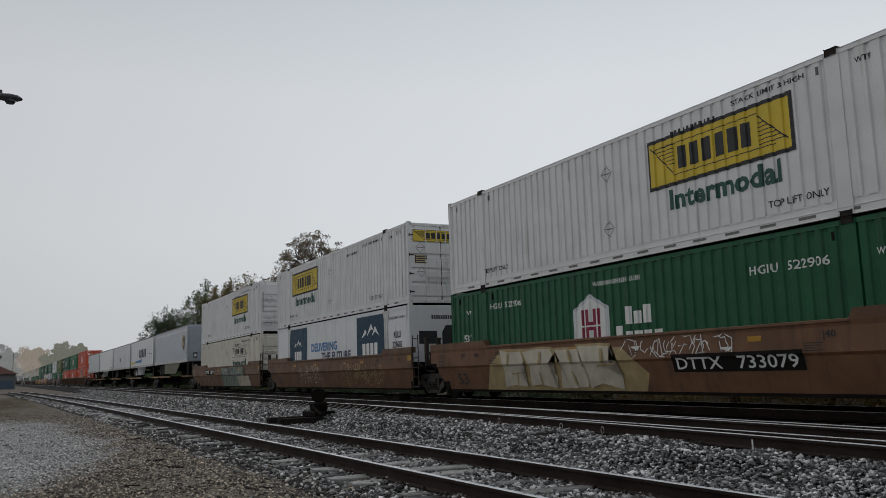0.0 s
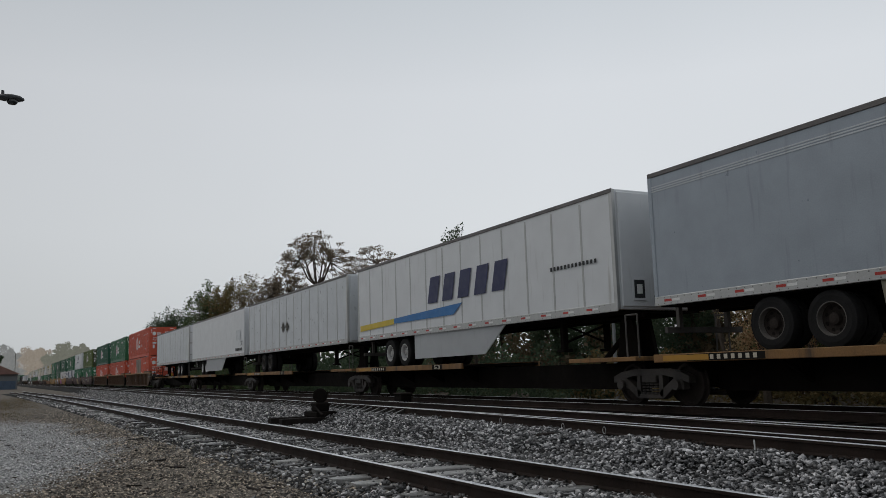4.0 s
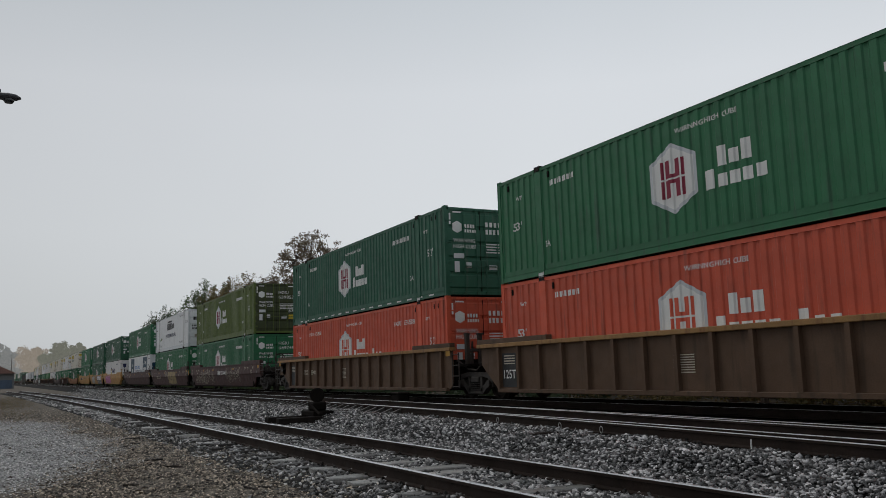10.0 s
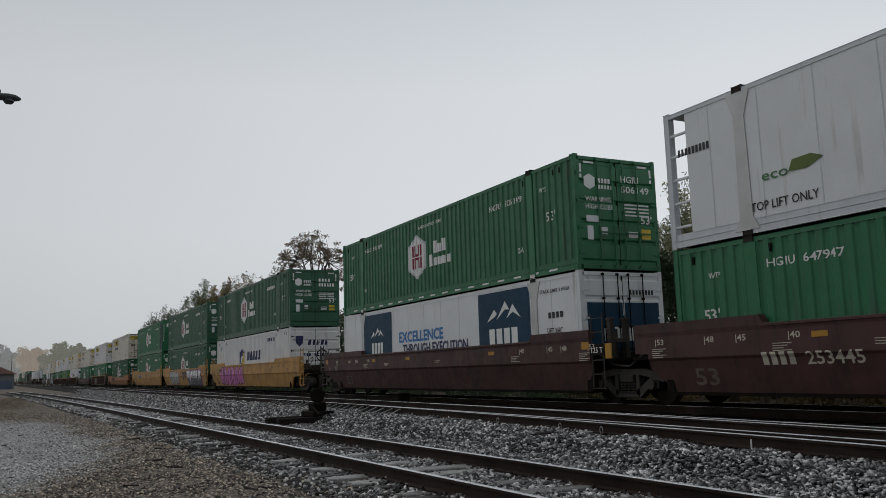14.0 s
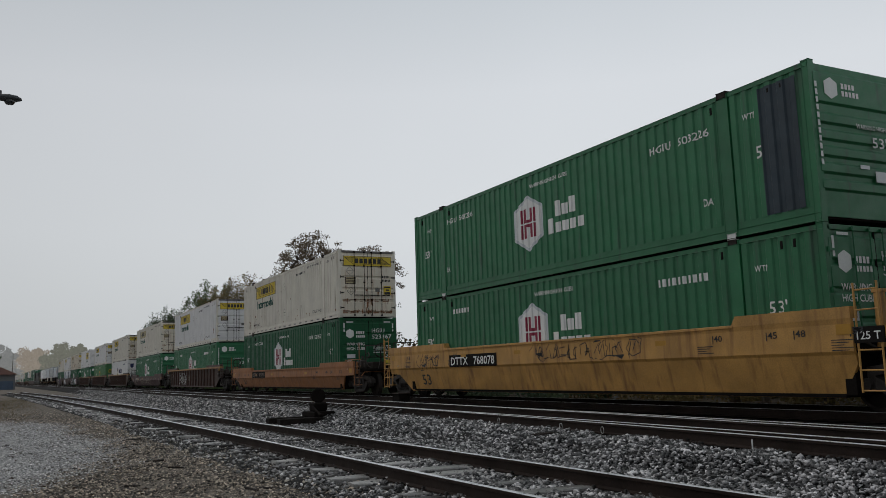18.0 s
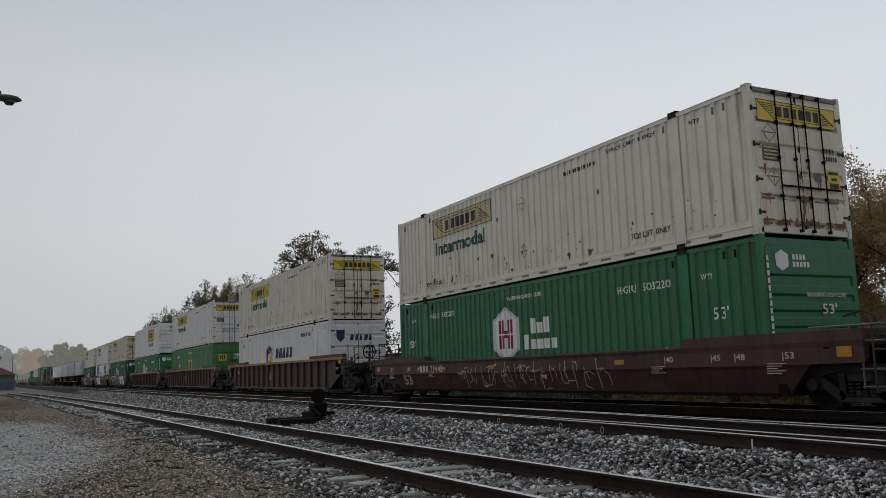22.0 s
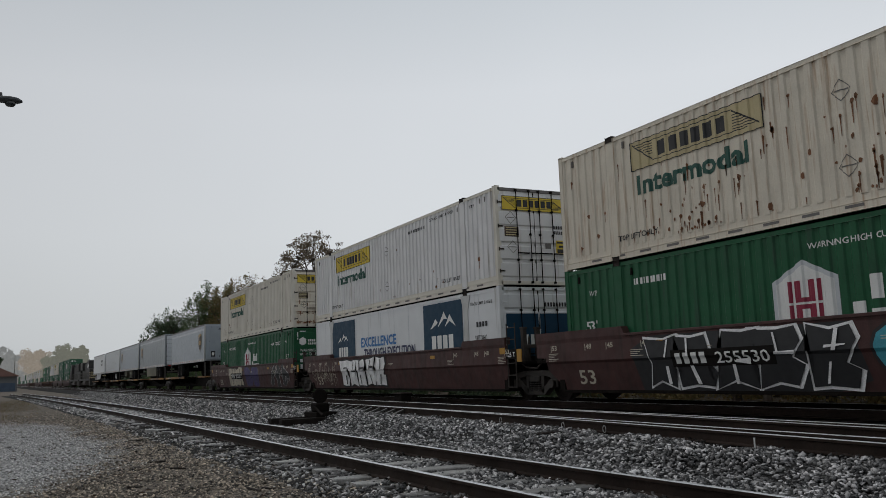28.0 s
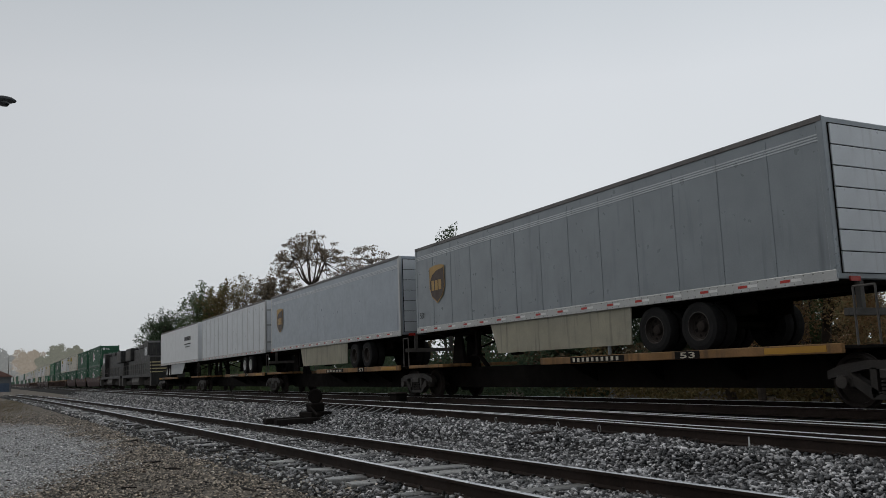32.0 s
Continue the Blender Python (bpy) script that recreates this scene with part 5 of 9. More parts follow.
def flashsign_marks():
    def crested(k):
        pts = [(-0.5, 0.42), (-0.28, 0.5), (0, 0.62), (0.28, 0.5), (0.5, 0.42), (0.47, -0.1), (0.3, -0.42), (0, -0.62), (-0.3, -0.42), (-0.47, -0.1)]
        return [(-9.55 + 1.22 * k * a, 1.42 + 1.2 * k * b) for a, b in pts]

    def placed(pts):
        return [(-9.55 + (x + 9.2) * 1.28, 1.42 + (z - 1.8) * 1.07) for x, z in pts]
    return [("logo_rim", "sw_rim", lambda: flat([crested(1.15)]), "alulight", "side"),
            ("logo_shield", "sw_sh", lambda: shift(flat([crested(1.0)]), -0.002), "indigo", "side"),
            ("logo_flash", "sw_fl", lambda: shift(flat([placed([(-9.2, 1.15), (-8.95, 1.38), (-8.8, 1.75), (-8.75, 2.2), (-8.98, 2.3), (-9.1, 1.8)])]), -0.004), "gold", "side"),
            ("logo_slash", "sw_sl", lambda: shift(flat([placed([(-9.6, 1.42), (-9.3, 1.72), (-9.22, 1.62), (-8.98, 2.2), (-9.22, 2.0), (-9.3, 2.05), (-9.1, 2.3), (-9.45, 1.9)])]), -0.006), "chalk", "side"),
            ("brand_name", "sw_nm", lambda: flat([[(x, 1.45), (x + 0.42, 1.45), (x + 0.57, 1.95), (x + 0.15, 1.95)] for x in (-8.4, -7.8, -7.2, -6.6, -6.0)]), "indigo", "side"),
            ("number_marking", "sw_num", lambda: flat(bars(-4.2, -2.6, 2.35, 2.52, 10, 0.4)), "indigo", "side"),
            ("lettering", "sw_53", lambda: words("53'", -15.2, 2.2, 0.4, 0.22), "ink", "side")]


def flashsign_door():
    return [("brand_name", "sd_nm", lambda: flat([[(x, 2.0), (x + 0.15, 2.0), (x + 0.2, 2.25), (x + 0.05, 2.25)] for x in (-0.4, -0.18, 0.04, 0.26, 0.48)]), "indigo", "end"),
            ("logo_shield", "sd_sh", lambda: flat([[(-1.0, 2.1), (-0.82, 1.92), (-0.64, 2.1), (-0.62, 2.45), (-1.02, 2.45)]]), "indigo", "end"),
            ("number_marking", "sd_nu", lambda: flat(bars(-0.6, 0.9, 1.45, 1.6, 11, 0.4)), "indigo", "end"),
            ("label_patch", "sd_ln", lambda: flat([rect(-1.0, -0.6, 1.3, 1.38), rect(0.2, 0.8, 1.0, 1.06), rect(0.2, 0.8, 0.85, 0.9)]), "ink", "end")]


def squaresign_marks():
    return [("logo_panel", "em_p", lambda: flat([rect(-8.75, -7.3, 1.1, 1.98)]), "gold", "side"),
            ("emblem", "em_b", lambda: shift(flat(bars(-8.6, -7.45, 1.3, 1.85, 3, 0.3)), -0.004), "indigo", "side"),
            ("placard", "em_d", lambda: flat([[(-12.4, 1.35), (-12.2, 1.6), (-12.4, 1.85), (-12.6, 1.6)]]), "chalk", "side"),
            ("lettering", "em_w", lambda: words("WARNING HIGH CUBE", -8.9, 2.43, 1.7, 0.11), "chalk", "side"),
            ("lettering", "em_53", lambda: words("53'", -15.4, 1.0, 0.42, 0.26), "chalk", "side"),
            ("lettering", "em_53b", lambda: words("53'", -1.3, 1.1, 0.45, 0.3), "chalk", "side"),
            ("number_marking", "em_n", lambda: flat(bars(-13.6, -12.5, 2.2, 2.36, 10, 0.4)), "chalk", "side")]


def squaresign_door():
    return [("door_logo", "ed_p", lambda: flat([rect(-0.9, -0.35, 1.7, 2.15)]), "gold", "end"),
            ("emblem", "ed_b", lambda: shift(flat(bars(-0.82, -0.42, 1.78, 2.07, 3, 0.3)), 0.004), "ink", "end"),
            ("number_marking", "ed_n", lambda: flat(bars(0.15, 0.75, 2.0, 2.14, 4, 0.4) + bars(0.15, 0.95, 1.78, 1.92, 6, 0.35)), "chalk", "end"),
            ("placard", "ed_d", lambda: flat([[(0.8, 1.3), (1.0, 1.5), (0.8, 1.7), (0.6, 1.5)]]), "chalk", "end")]


def tallsign_marks():
    return [("emblem", "pr_b", lambda: flat(bars(-9.8, -7.6, 1.75, 2.3, 5, 0.22) + bars(-7.5, -6.4, 1.8, 2.2, 4, 0.25)), "ink", "side"),
            ("logo_top", "pr_t", lambda: flat([[(-9.85, 2.36), (-7.6, 2.36), (-7.3, 2.5), (-9.4, 2.5)]]), "ink", "side"),
            ("lettering", "pr_w", lambda: words("INTERMODAL", -10.55, 1.12, 5.0, 0.30, bold=0.03), "indigo", "side"),
            ("lettering", "pr_l", lambda: words("TOP LIFT ONLY", -3.9, 0.42, 1.5, 0.17), "ink", "side"),
            ("lettering", "pr_l2", lambda: words("TOP LIFT ONLY", -14.0, 0.42, 1.5, 0.17), "ink", "side"),
            ("lettering", "pr_f", lambda: words("53FT XHC", -1.45, 1.9, 0.95, 0.2), "ink", "side"),
            ("lettering", "pr_e", lambda: words("eco", -13.7, 0.95, 0.6, 0.2), "emgreen", "side"),
            ("leaf_shape", "pr_lf", lambda: flat([[(-13.1, 1.0), (-12.7, 0.98), (-12.35, 1.12), (-12.6, 1.22), (-13.0, 1.2)]]), "olive", "side"),
            ("lettering", "pr_s", lambda: words("STACK LIMIT 3 HIGH", -3.9, 2.55, 1.5, 0.1), "ink", "side"),
            ("number_marking", "pr_n", lambda: flat(bars(-15.8, -14.9, 1.9, 2.05, 9, 0.35)), "ink", "side")]


def tallsign_door():
    return [("emblem", "pd_b", lambda: flat(bars(-0.95, 1.0, 2.05, 2.3, 9, 0.2)), "ink", "end"),
            ("number_marking", "pd_n", lambda: flat(bars(-1.05, -0.55, 1.55, 1.68, 4, 0.35) + bars(-1.05, -0.55, 1.35, 1.48, 5, 0.35)), "ink", "end"),
            ("label_patch", "pd_p", lambda: flat([rect(-0.85, -0.6, 0.75, 0.95)]), "ply", "end"),
            ("label_patch", "pd_l", lambda: flat([rect(0.35, 0.9, 0.95 + 0.12 * i, 1.0 + 0.12 * i) for i in range(3)]), "ink", "end")]


LIVERIES = dict(
    goldsign_mid=dict(paint="white", waved="groove", rod="white", marks=goldsign_marks(-6.7, 1.42, True, "teal"), door=goldsign_door(), blank=goldsign_blank()),
    goldsign_rearmid=dict(paint="white", waved="groove", rod="white", marks=goldsign_marks(-13.55, 1.5, True, "teal"), door=goldsign_door(), blank=goldsign_blank()),
    goldsign_cream=dict(paint="cream", marks=goldsign_marks(-6.7, 1.72, False, "teal", "cream"), door=goldsign_door(), blank=goldsign_blank()),
    goldsign=dict(paint="white", frame="cream", header="toprail", marks=goldsign_marks(-13.4, 1.92, False, "teal") + rust_marks(35, 14, 4), door=goldsign_door(), blank=goldsign_blank()),
    goldsign_old=dict(paint="cream", frame="cream", header="toprail", marks=goldsign_marks(-13.4, 1.92, False, "teal") + rust_marks(31, 46, 14), doorpaint="rusty", door=goldsign_door() + door_rust(41, 46), blank=goldsign_blank()),
    goldsign_faded=dict(paint="cream", frame="cream", header="toprail", marks=goldsign_marks(-13.4, 1.92, False, "teal", "faded") + rust_marks(32, 60, 10), doorpaint="rusty", door=goldsign_door() + door_rust(41, 46), blank=goldsign_blank()),
    goldsign_rust=dict(paint="rusty", frame="rusty", header="toprail", marks=goldsign_marks(-13.4, 1.92, False, "teal", "faded") + rust_marks(33, 260, 120, 0.35, 1.25) + rust_marks(34, 60, 60, 1.4, 2.6), doorpaint="rusty", door=goldsign_door() + door_rust(41, 46), blank=goldsign_blank()),
    hexsign=dict(paint="green", rod="green", marks=hexsign_marks(False), door=hexsign_door(), blank=hexsign_blank()),
    hexsign_dash=dict(paint="green", rod="green", dashes=True, marks=hexsign_marks(False), door=hexsign_door(), blank=hexsign_blank()),
    hexsign_deep=dict(paint="deepgreen", rod="deepgreen", marks=hexsign_marks(False), door=hexsign_door(), blank=hexsign_blank()),
    hexsign_dark=dict(paint="dkgreen", rod="dkgreen", marks=hexsign_marks(False), door=hexsign_door(), blank=hexsign_blank()),
    hexsign_light=dict(paint="ltgreen", rod="ltgreen", dashes=True, marks=hexsign_marks(False), door=hexsign_door(), blank=hexsign_blank()),
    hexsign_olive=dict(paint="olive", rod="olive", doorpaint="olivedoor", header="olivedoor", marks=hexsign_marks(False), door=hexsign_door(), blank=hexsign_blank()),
    hexsign_red=dict(paint="red", rod="red", marks=hexsign_marks(True) + rust_marks(36, 40, 10, 0.32, 0.5), door=hexsign_door(), blank=hexsign_blank()),
    navysign_a=dict(paint="reefer", waved=False, marks=navysign_marks("DELIVERING", [("THE FUTURE", -9.3, 3.6)], ("KLLU", "329602")), door=navysign_door(), blank=nose_marks()),
    navysign_b=dict(paint="reefer", waved=False, marks=navysign_marks("EXCELLENCE", [("THROUGH EXECUTION", -10.4, 4.7)]), door=navysign_door()),
    tallsign=dict(paint="reefer", waved=False, frame="alulight", nose=True, marks=tallsign_marks(), door=tallsign_door()),
    flashsign=dict(paint="white", rod="white", marks=flashsign_marks(), door=flashsign_door()),
    squaresign=dict(paint="emgreen", rod="emgreen", marks=squaresign_marks(), door=squaresign_door()),
)
LABELS = dict(
    goldsign_rearmid="white corrugated container with a framed yellow sign",
    goldsign_faded="dirty off-white corrugated container with a faded sign",
    goldsign_mid="white corrugated container with a framed yellow sign", goldsign_cream="cream corrugated container with yellow sign, green lettering",
    goldsign="white corrugated container with a small yellow sign", goldsign_old="dirty off-white corrugated container with a yellow sign",
    goldsign_rust="rust-stained off-white corrugated container with a faded sign", hexsign="green corrugated container with a white hexagon sign",
    hexsign_dash="green corrugated container with white dashes and hexagon sign", hexsign_deep="deep green corrugated container with a white hexagon sign",
    hexsign_dark="dark green corrugated container with a white hexagon sign", hexsign_light="faded green corrugated container with a white hexagon sign",
    hexsign_olive="olive green corrugated container with a white hexagon sign", hexsign_red="orange-red corrugated container with a white hexagon sign",
    navysign_a="smooth white refrigerated container with navy panels", navysign_b="white refrigerated container with navy panels and slogan",
    tallsign="smooth white refrigerated container with black bars", flashsign="white corrugated container with a dark blue shield",
    squaresign="bright green corrugated container with a yellow square sign")

# ---------- wheels and bogies ----------
WB, WR = 0.89, 0.46


def side_frame(sg):
    y0, y1 = sg * 0.92, sg * 1.10
    lo, hi = min(y0, y1), max(y0, y1)
    g = Geo()
    g.prism([(-1.22, 0.5), (-1.22, 0.64), (-0.95, 0.74), (-0.5, 0.80), (0.5, 0.80), (0.95, 0.74), (1.22, 0.64), (1.22, 0.5), (0.9, 0.58), (0.5, 0.66), (-0.5, 0.66), (-0.9, 0.58)], "y", lo, hi)
    for k in (-1, 1):
        g.prism([(k * 0.95, 0.54), (k * 0.80, 0.62), (k * 0.26, 0.28), (k * 0.42, 0.17)][::k], "y", lo, hi)
        g.prism([(k * 0.30, 0.25), (k * 0.42, 0.25), (k * 0.42, 0.68), (k * 0.30, 0.68)][::k], "y", lo, hi)
        g.box(k * WB - 0.15, k * WB + 0.15, lo - 0.01, hi + 0.01, 0.36, 0.58, 0.02)
        g.lathe([(0.0, 0.0), (0.11, 0.0), (0.11, 0.07), (0.06, 0.1), (0.0, 0.1)], (k * WB, sg * 1.10 if sg > 0 else -1.20, WR), "y", 12)
    g.box(-0.42, 0.42, lo, hi, 0.16, 0.26, 0.015).box(-0.24, 0.24, lo - 0.03, hi + 0.03, 0.5, 0.66, 0.02)
    for i in range(4):
        x = -0.19 + 0.127 * i
        for r in range(4):
            g.tube((x, sg * 1.07, 0.27 + 0.06 * r), (x, sg * 1.07, 0.305 + 0.06 * r), 0.055, n=8)
    return g


def wheelset():
    g = Geo()
    g.tube((0, -1.0, 0), (0, 1.0, 0), 0.08, n=10)
    for sg in (-1, 1):
        g.lathe([(0.09, sg * 0.66), (0.2, sg * 0.70), (WR - 0.08, sg * 0.70), (WR - 0.06, sg * 0.685), (WR + 0.028, sg * 0.685), (WR + 0.028, sg * 0.715), (WR, sg * 0.73), (WR - 0.01, sg * 0.81), (WR - 0.07, sg * 0.82), (WR - 0.09, sg * 0.76), (0.14, sg * 0.77), (0.09, sg * 0.8)], (0, 0, 0), "y", 28)
    return g


WHEELS = []


def rolling(ob, at):
    """A wheelset that turns about its own axle, set at a place under its bogie."""
    ob.matrix_parent_inverse = Matrix.Translation(at)
    WHEELS.append(ob)


def bogie(parent, x):
    b = part("bogie", kept("bolster", lambda: Geo().box(-0.2, 0.2, -1.0, 1.0, 0.42, 0.72, 0.02).box(-0.35, 0.35, -0.35, 0.35, 0.6, 0.84, 0.02)), M["black"], parent, "dark cast-steel bogie", at=(x, 0, 0))
    for sg in (-1, 1):
        part("side_frame", kept(("side_frame", sg), lambda: side_frame(sg)), M["castframe"], b)
    for k in (-WB, WB):
        rolling(part("wheelset", kept("wheelset", wheelset), M["steel"], b), (k, 0, WR))
    return b


# ---------- well cars ----------
def inset(z, mid):
    """How far a pressed side lies behind its upper band at a height: below the bend it leans in."""
    return 0.0 if z >= mid + 0.06 else 0.035 + 0.155 * (mid - z) / (mid - 0.25) if z <= mid else 0.035 * (mid + 0.06 - z) / 0.06


def reach(z, ff, rf):
    """Where a car's side ends at a height: long sloped ends where it stands alone, short ones over a shared bogie."""
    k = max(0.0, min(1.0, (z - 0.25) / 0.55))
    hi = z > 0.81
    front = 0.35 + 0.65 * k + (1.05 if hi else 0) if ff else 0.1 + 0.4 * k
    rear = -16.6 - 0.8 * k - (0.7 if hi else 0) if rf else -16.2 - 0.7 * k - (0.4 if z > 1.1 else 0)
    return rear, front


def smooth_side(sg, top, ff, rf):
    """A pressed side plate with sloped ends and a bend two thirds up."""
    y = sg * 1.50
    g = Geo()
    mid, low = 0.95 if top > 1.4 else 0.75, 0.25
    zs = sorted([low, 0.32, 0.8, 0.82, mid, mid + 0.06, top - 0.1, top] + ([1.1, 1.115] if top > 1.4 else []))
    ys = [y - sg * inset(z, mid) for z in zs[:-1]] + [y + sg * 0.015]
    vs = []
    for z, yy in zip(zs, ys):
        a, b = reach(z, ff, rf)
        vs += [(a, yy, z), (b, yy, z), (a, yy - sg * 0.06, z), (b, yy - sg * 0.06, z)]
    fs = []
    for i in range(len(zs) - 1):
        k = 4 * i
        fs += [(k, k + 1, k + 5, k + 4), (k + 2, k + 6, k + 7, k + 3), (k, k + 4, k + 6, k + 2), (k + 1, k + 3, k + 7, k + 5)]
    n = len(vs)
    fs += [(0, 2, 3, 1), (n - 4, n - 3, n - 1, n - 2)]
    return g.add(vs, fs)


def rib_side(sg, top, ff, rf):
    y = sg * 1.42
    g = Geo()
    a, b = (-17.6 if rf else -17.2), (1.6 if ff else 0.5)
    g.prism([(a, top - 0.1), (a, 1.0), (-16.3, 0.3), (0.3, 0.3), (b, 0.9 if ff else 0.5), (b, top - 0.1)], "y", min(y, y - sg * 0.03), max(y, y - sg * 0.03))
    g.box(-16.2, 0.2, min(y - sg * 0.03, y + sg * 0.1), max(y - sg * 0.03, y + sg * 0.1), 0.24, 0.34, 0.01)
    return g


def end_step(parent, x, flip, paint, high, free, top):
    """Platform, sill, ladder and grab irons at one end of a car."""
    s = -1 if flip else 1
    long = 1.9 if free else 0.7
    part("end_platform", kept(("platform", flip, free), lambda: Geo().box(*sorted((0, s * long)), -1.25, 1.25, 0.98, 1.06, 0.01).box(*sorted((0, s * (long + 0.3))), -0.32, 0.32, 0.62, 0.98, 0.02)), M["black"], parent, at=(x, 0, 0))
    if free:
        part("end_rail", kept(("end_rail", s), lambda: Geo().tube((s * 1.5, -1.15, 1.05), (s * 1.5, -1.15, 1.95), 0.02, n=6).tube((s * 1.5, -0.35, 1.05), (s * 1.5, -0.35, 1.95), 0.02, n=6).tube((s * 1.5, -1.15, 1.95), (s * 1.5, -0.35, 1.95), 0.02, n=6).tube((s * 1.5, -1.15, 1.5), (s * 1.5, -0.35, 1.5), 0.016, n=6)), M["ladder"], parent, at=(x, 0, 0))
        part("hand_rail", kept(("hand_rail", s), lambda: Geo().tube((s * 0.4, 1.15, 1.05), (s * 0.4, 1.15, 1.85), 0.02, n=6).tube((s * 1.6, 1.15, 1.05), (s * 1.6, 1.15, 1.85), 0.02, n=6).tube((s * 0.4, 1.15, 1.85), (s * 1.6, 1.15, 1.85), 0.02, n=6)), M["ladder"], parent, at=(x, 0, 0))
        part("brake_rigging", kept(("rigging", s), lambda: Geo().box(*sorted((s * 0.5, s * 1.3)), -0.75, -0.25, 1.06, 1.32, 0.03).tube((s * 0.2, -0.9, 0.8), (s * 1.8, -0.6, 0.7), 0.03, n=6).tube((s * 1.7, -0.5, 0.85), (s * 1.95, -0.4, 0.45), 0.025, n=6)), M["steel"], parent, at=(x, 0, 0))
    for sg in (-1, 1):
        if free:
            part("end_sill", kept(("end_sill", flip, sg, top), lambda: Geo().box(*sorted((0, s * 1.05)), *sorted((sg * 1.28, sg * 1.42)), 0.86, top - 0.06, 0.02)), paint, parent, at=(x, 0, 0))
        if sg < 0 and (free or not flip):
            part("reflector", kept("reflector", lambda: Geo().box(-0.14, 0.14, -1.509, -1.503, 0, 0.17)), M["reflect"], parent, at=(x + s * (0.75 if free else -0.1), 0, top - 0.27))

        def ladder():
            q = Geo()
            for k in (0.0, 0.42):
                q.tube((k, sg * 1.47, 0.35), (k, sg * 1.47, high), 0.018, n=6)
            for i in range(int((high - 0.35) / 0.32) + 1):
                q.tube((0, sg * 1.47, 0.38 + 0.32 * i), (0.42, sg * 1.47, 0.38 + 0.32 * i), 0.014, n=6)
            return q
        if free or not flip:
            part("ladder", kept(("ladder", sg, high), ladder), paint if paint == M["yellowcar"] else M["ladder"], parent, at=(x + ((s * 1.25 if s > 0 else s * 1.67) if free else 0.12), 0, 0))


def bent(g, pts, r, n=6):
    """A pipe through several points."""
    for a, b in zip(pts, pts[1:]):
        g.tube(a, b, r, n=n)
    return g


def end_gear(parent, x, s, bright):
    """Handrails, steps, air hose, pipes and brake gear at a car's free end; s: which way the end points."""
    def at(pts):
        return [(s * a, b, c) for a, b, c in pts]

    def rails(sg):
        g = Geo()
        y = sg * 1.46
        for z in (1.16, 1.42):
            bent(g, at([(0.05, sg * 1.44, z), (0.12, y, z), (1.55, y, z), (1.62, sg * 1.40, z)]), 0.019)
        for a in (0.85, 1.62):
            bent(g, at([(a, y, 0.98), (a, y, 2.05 if a > 1 else 1.42)]), 0.02)
        return g

    def steps(sg):
        g = Geo()
        for a in (1.02, 1.5):
            bent(g, at([(a, sg * 1.42, 1.0), (a, sg * 1.44, 0.42)]), 0.018)
        for z in (0.44, 0.72):
            g.box(*sorted((s * 1.0, s * 1.52)), *sorted((sg * 1.3, sg * 1.47)), z - 0.012, z + 0.012, 0.004)
        return g
    for sg in (-1, 1):
        part("side_handrail", kept(("g_rail", s, sg), lambda: rails(sg)), bright, parent, "worn bright handrails", at=(x, 0, 0))
        part("sill_step", kept(("g_step", s, sg), lambda: steps(sg)), bright, parent, "worn bright step", at=(x, 0, 0))
    part("air_hose", kept(("g_hose", s), lambda: bent(Geo(), at([(1.7, -0.42, 0.86), (1.95, -0.46, 0.84), (2.15, -0.46, 0.7), (2.28, -0.44, 0.48), (2.42, -0.38, 0.36), (2.56, -0.3, 0.34)]), 0.032, 8)), M["tyre"], parent, "black rubber air hose", at=(x, 0, 0))
    part("glad_hand", kept(("g_glad", s), lambda: Geo().box(*sorted((s * 2.52, s * 2.66)), -0.34, -0.22, 0.29, 0.39, 0.02)), M["gripsteel"], parent, at=(x, 0, 0))
    part("uncoupling_lever", kept(("g_lever", s), lambda: bent(Geo(), at([(1.72, -1.42, 0.78), (1.74, -1.3, 0.93), (1.76, -0.4, 0.95), (1.95, -0.2, 0.98)]), 0.016)), bright, parent, at=(x, 0, 0))
    part("brake_cylinder", kept(("g_cyl", s), lambda: Geo().lathe([(0, 0), (0.13, 0.0), (0.15, 0.03), (0.15, 0.4), (0.11, 0.44), (0.04, 0.46), (0.04, 0.7), (0, 0.7)], (s * 0.3, -0.95, 1.24), "x", 14)), M["ladder"], parent, "dusty round brake cylinder", at=(x, 0, 0))
    part("brake_valve", kept(("g_valve", s), lambda: Geo().box(*sorted((s * 0.9, s * 1.15)), -1.2, -0.95, 1.07, 1.4, 0.03).box(*sorted((s * 1.2, s * 1.34)), -1.12, -0.98, 1.1, 1.28, 0.02).tube((s * 1.02, -1.08, 1.4), (s * 1.02, -1.08, 1.56), 0.05, n=8)), M["castframe"], parent, at=(x, 0, 0))
    part("brake_pipe", kept(("g_pipe", s), lambda: bent(bent(Geo(), at([(0.0, -1.2, 1.1), (0.6, -1.25, 1.1), (0.9, -1.2, 1.3), (1.3, -1.05, 1.24), (1.6, -0.8, 0.95), (1.75, -0.42, 0.86)]), 0.022), at([(0.1, -0.6, 1.62), (0.5, -0.62, 1.7), (0.8, -0.7, 1.6), (1.0, -0.9, 1.4)]), 0.02)), M["ladder"], parent, at=(x, 0, 0))
    part("brake_chain", kept(("g_chain", s), lambda: bent(Geo(), at([(1.6, -0.55, 1.5), (1.5, -0.6, 1.1), (1.2, -0.7, 0.8), (0.6, -0.7, 0.62)]), 0.012, 5)), M["gripsteel"], parent, at=(x, 0, 0))
    part("data_plate", kept(("g_plate", s), lambda: Geo().box(*sorted((s * 0.35, s * 0.46)), -1.5, -1.494, 1.06, 1.14)), M["silver"], parent, "small pale plate", at=(x, 0, 0))


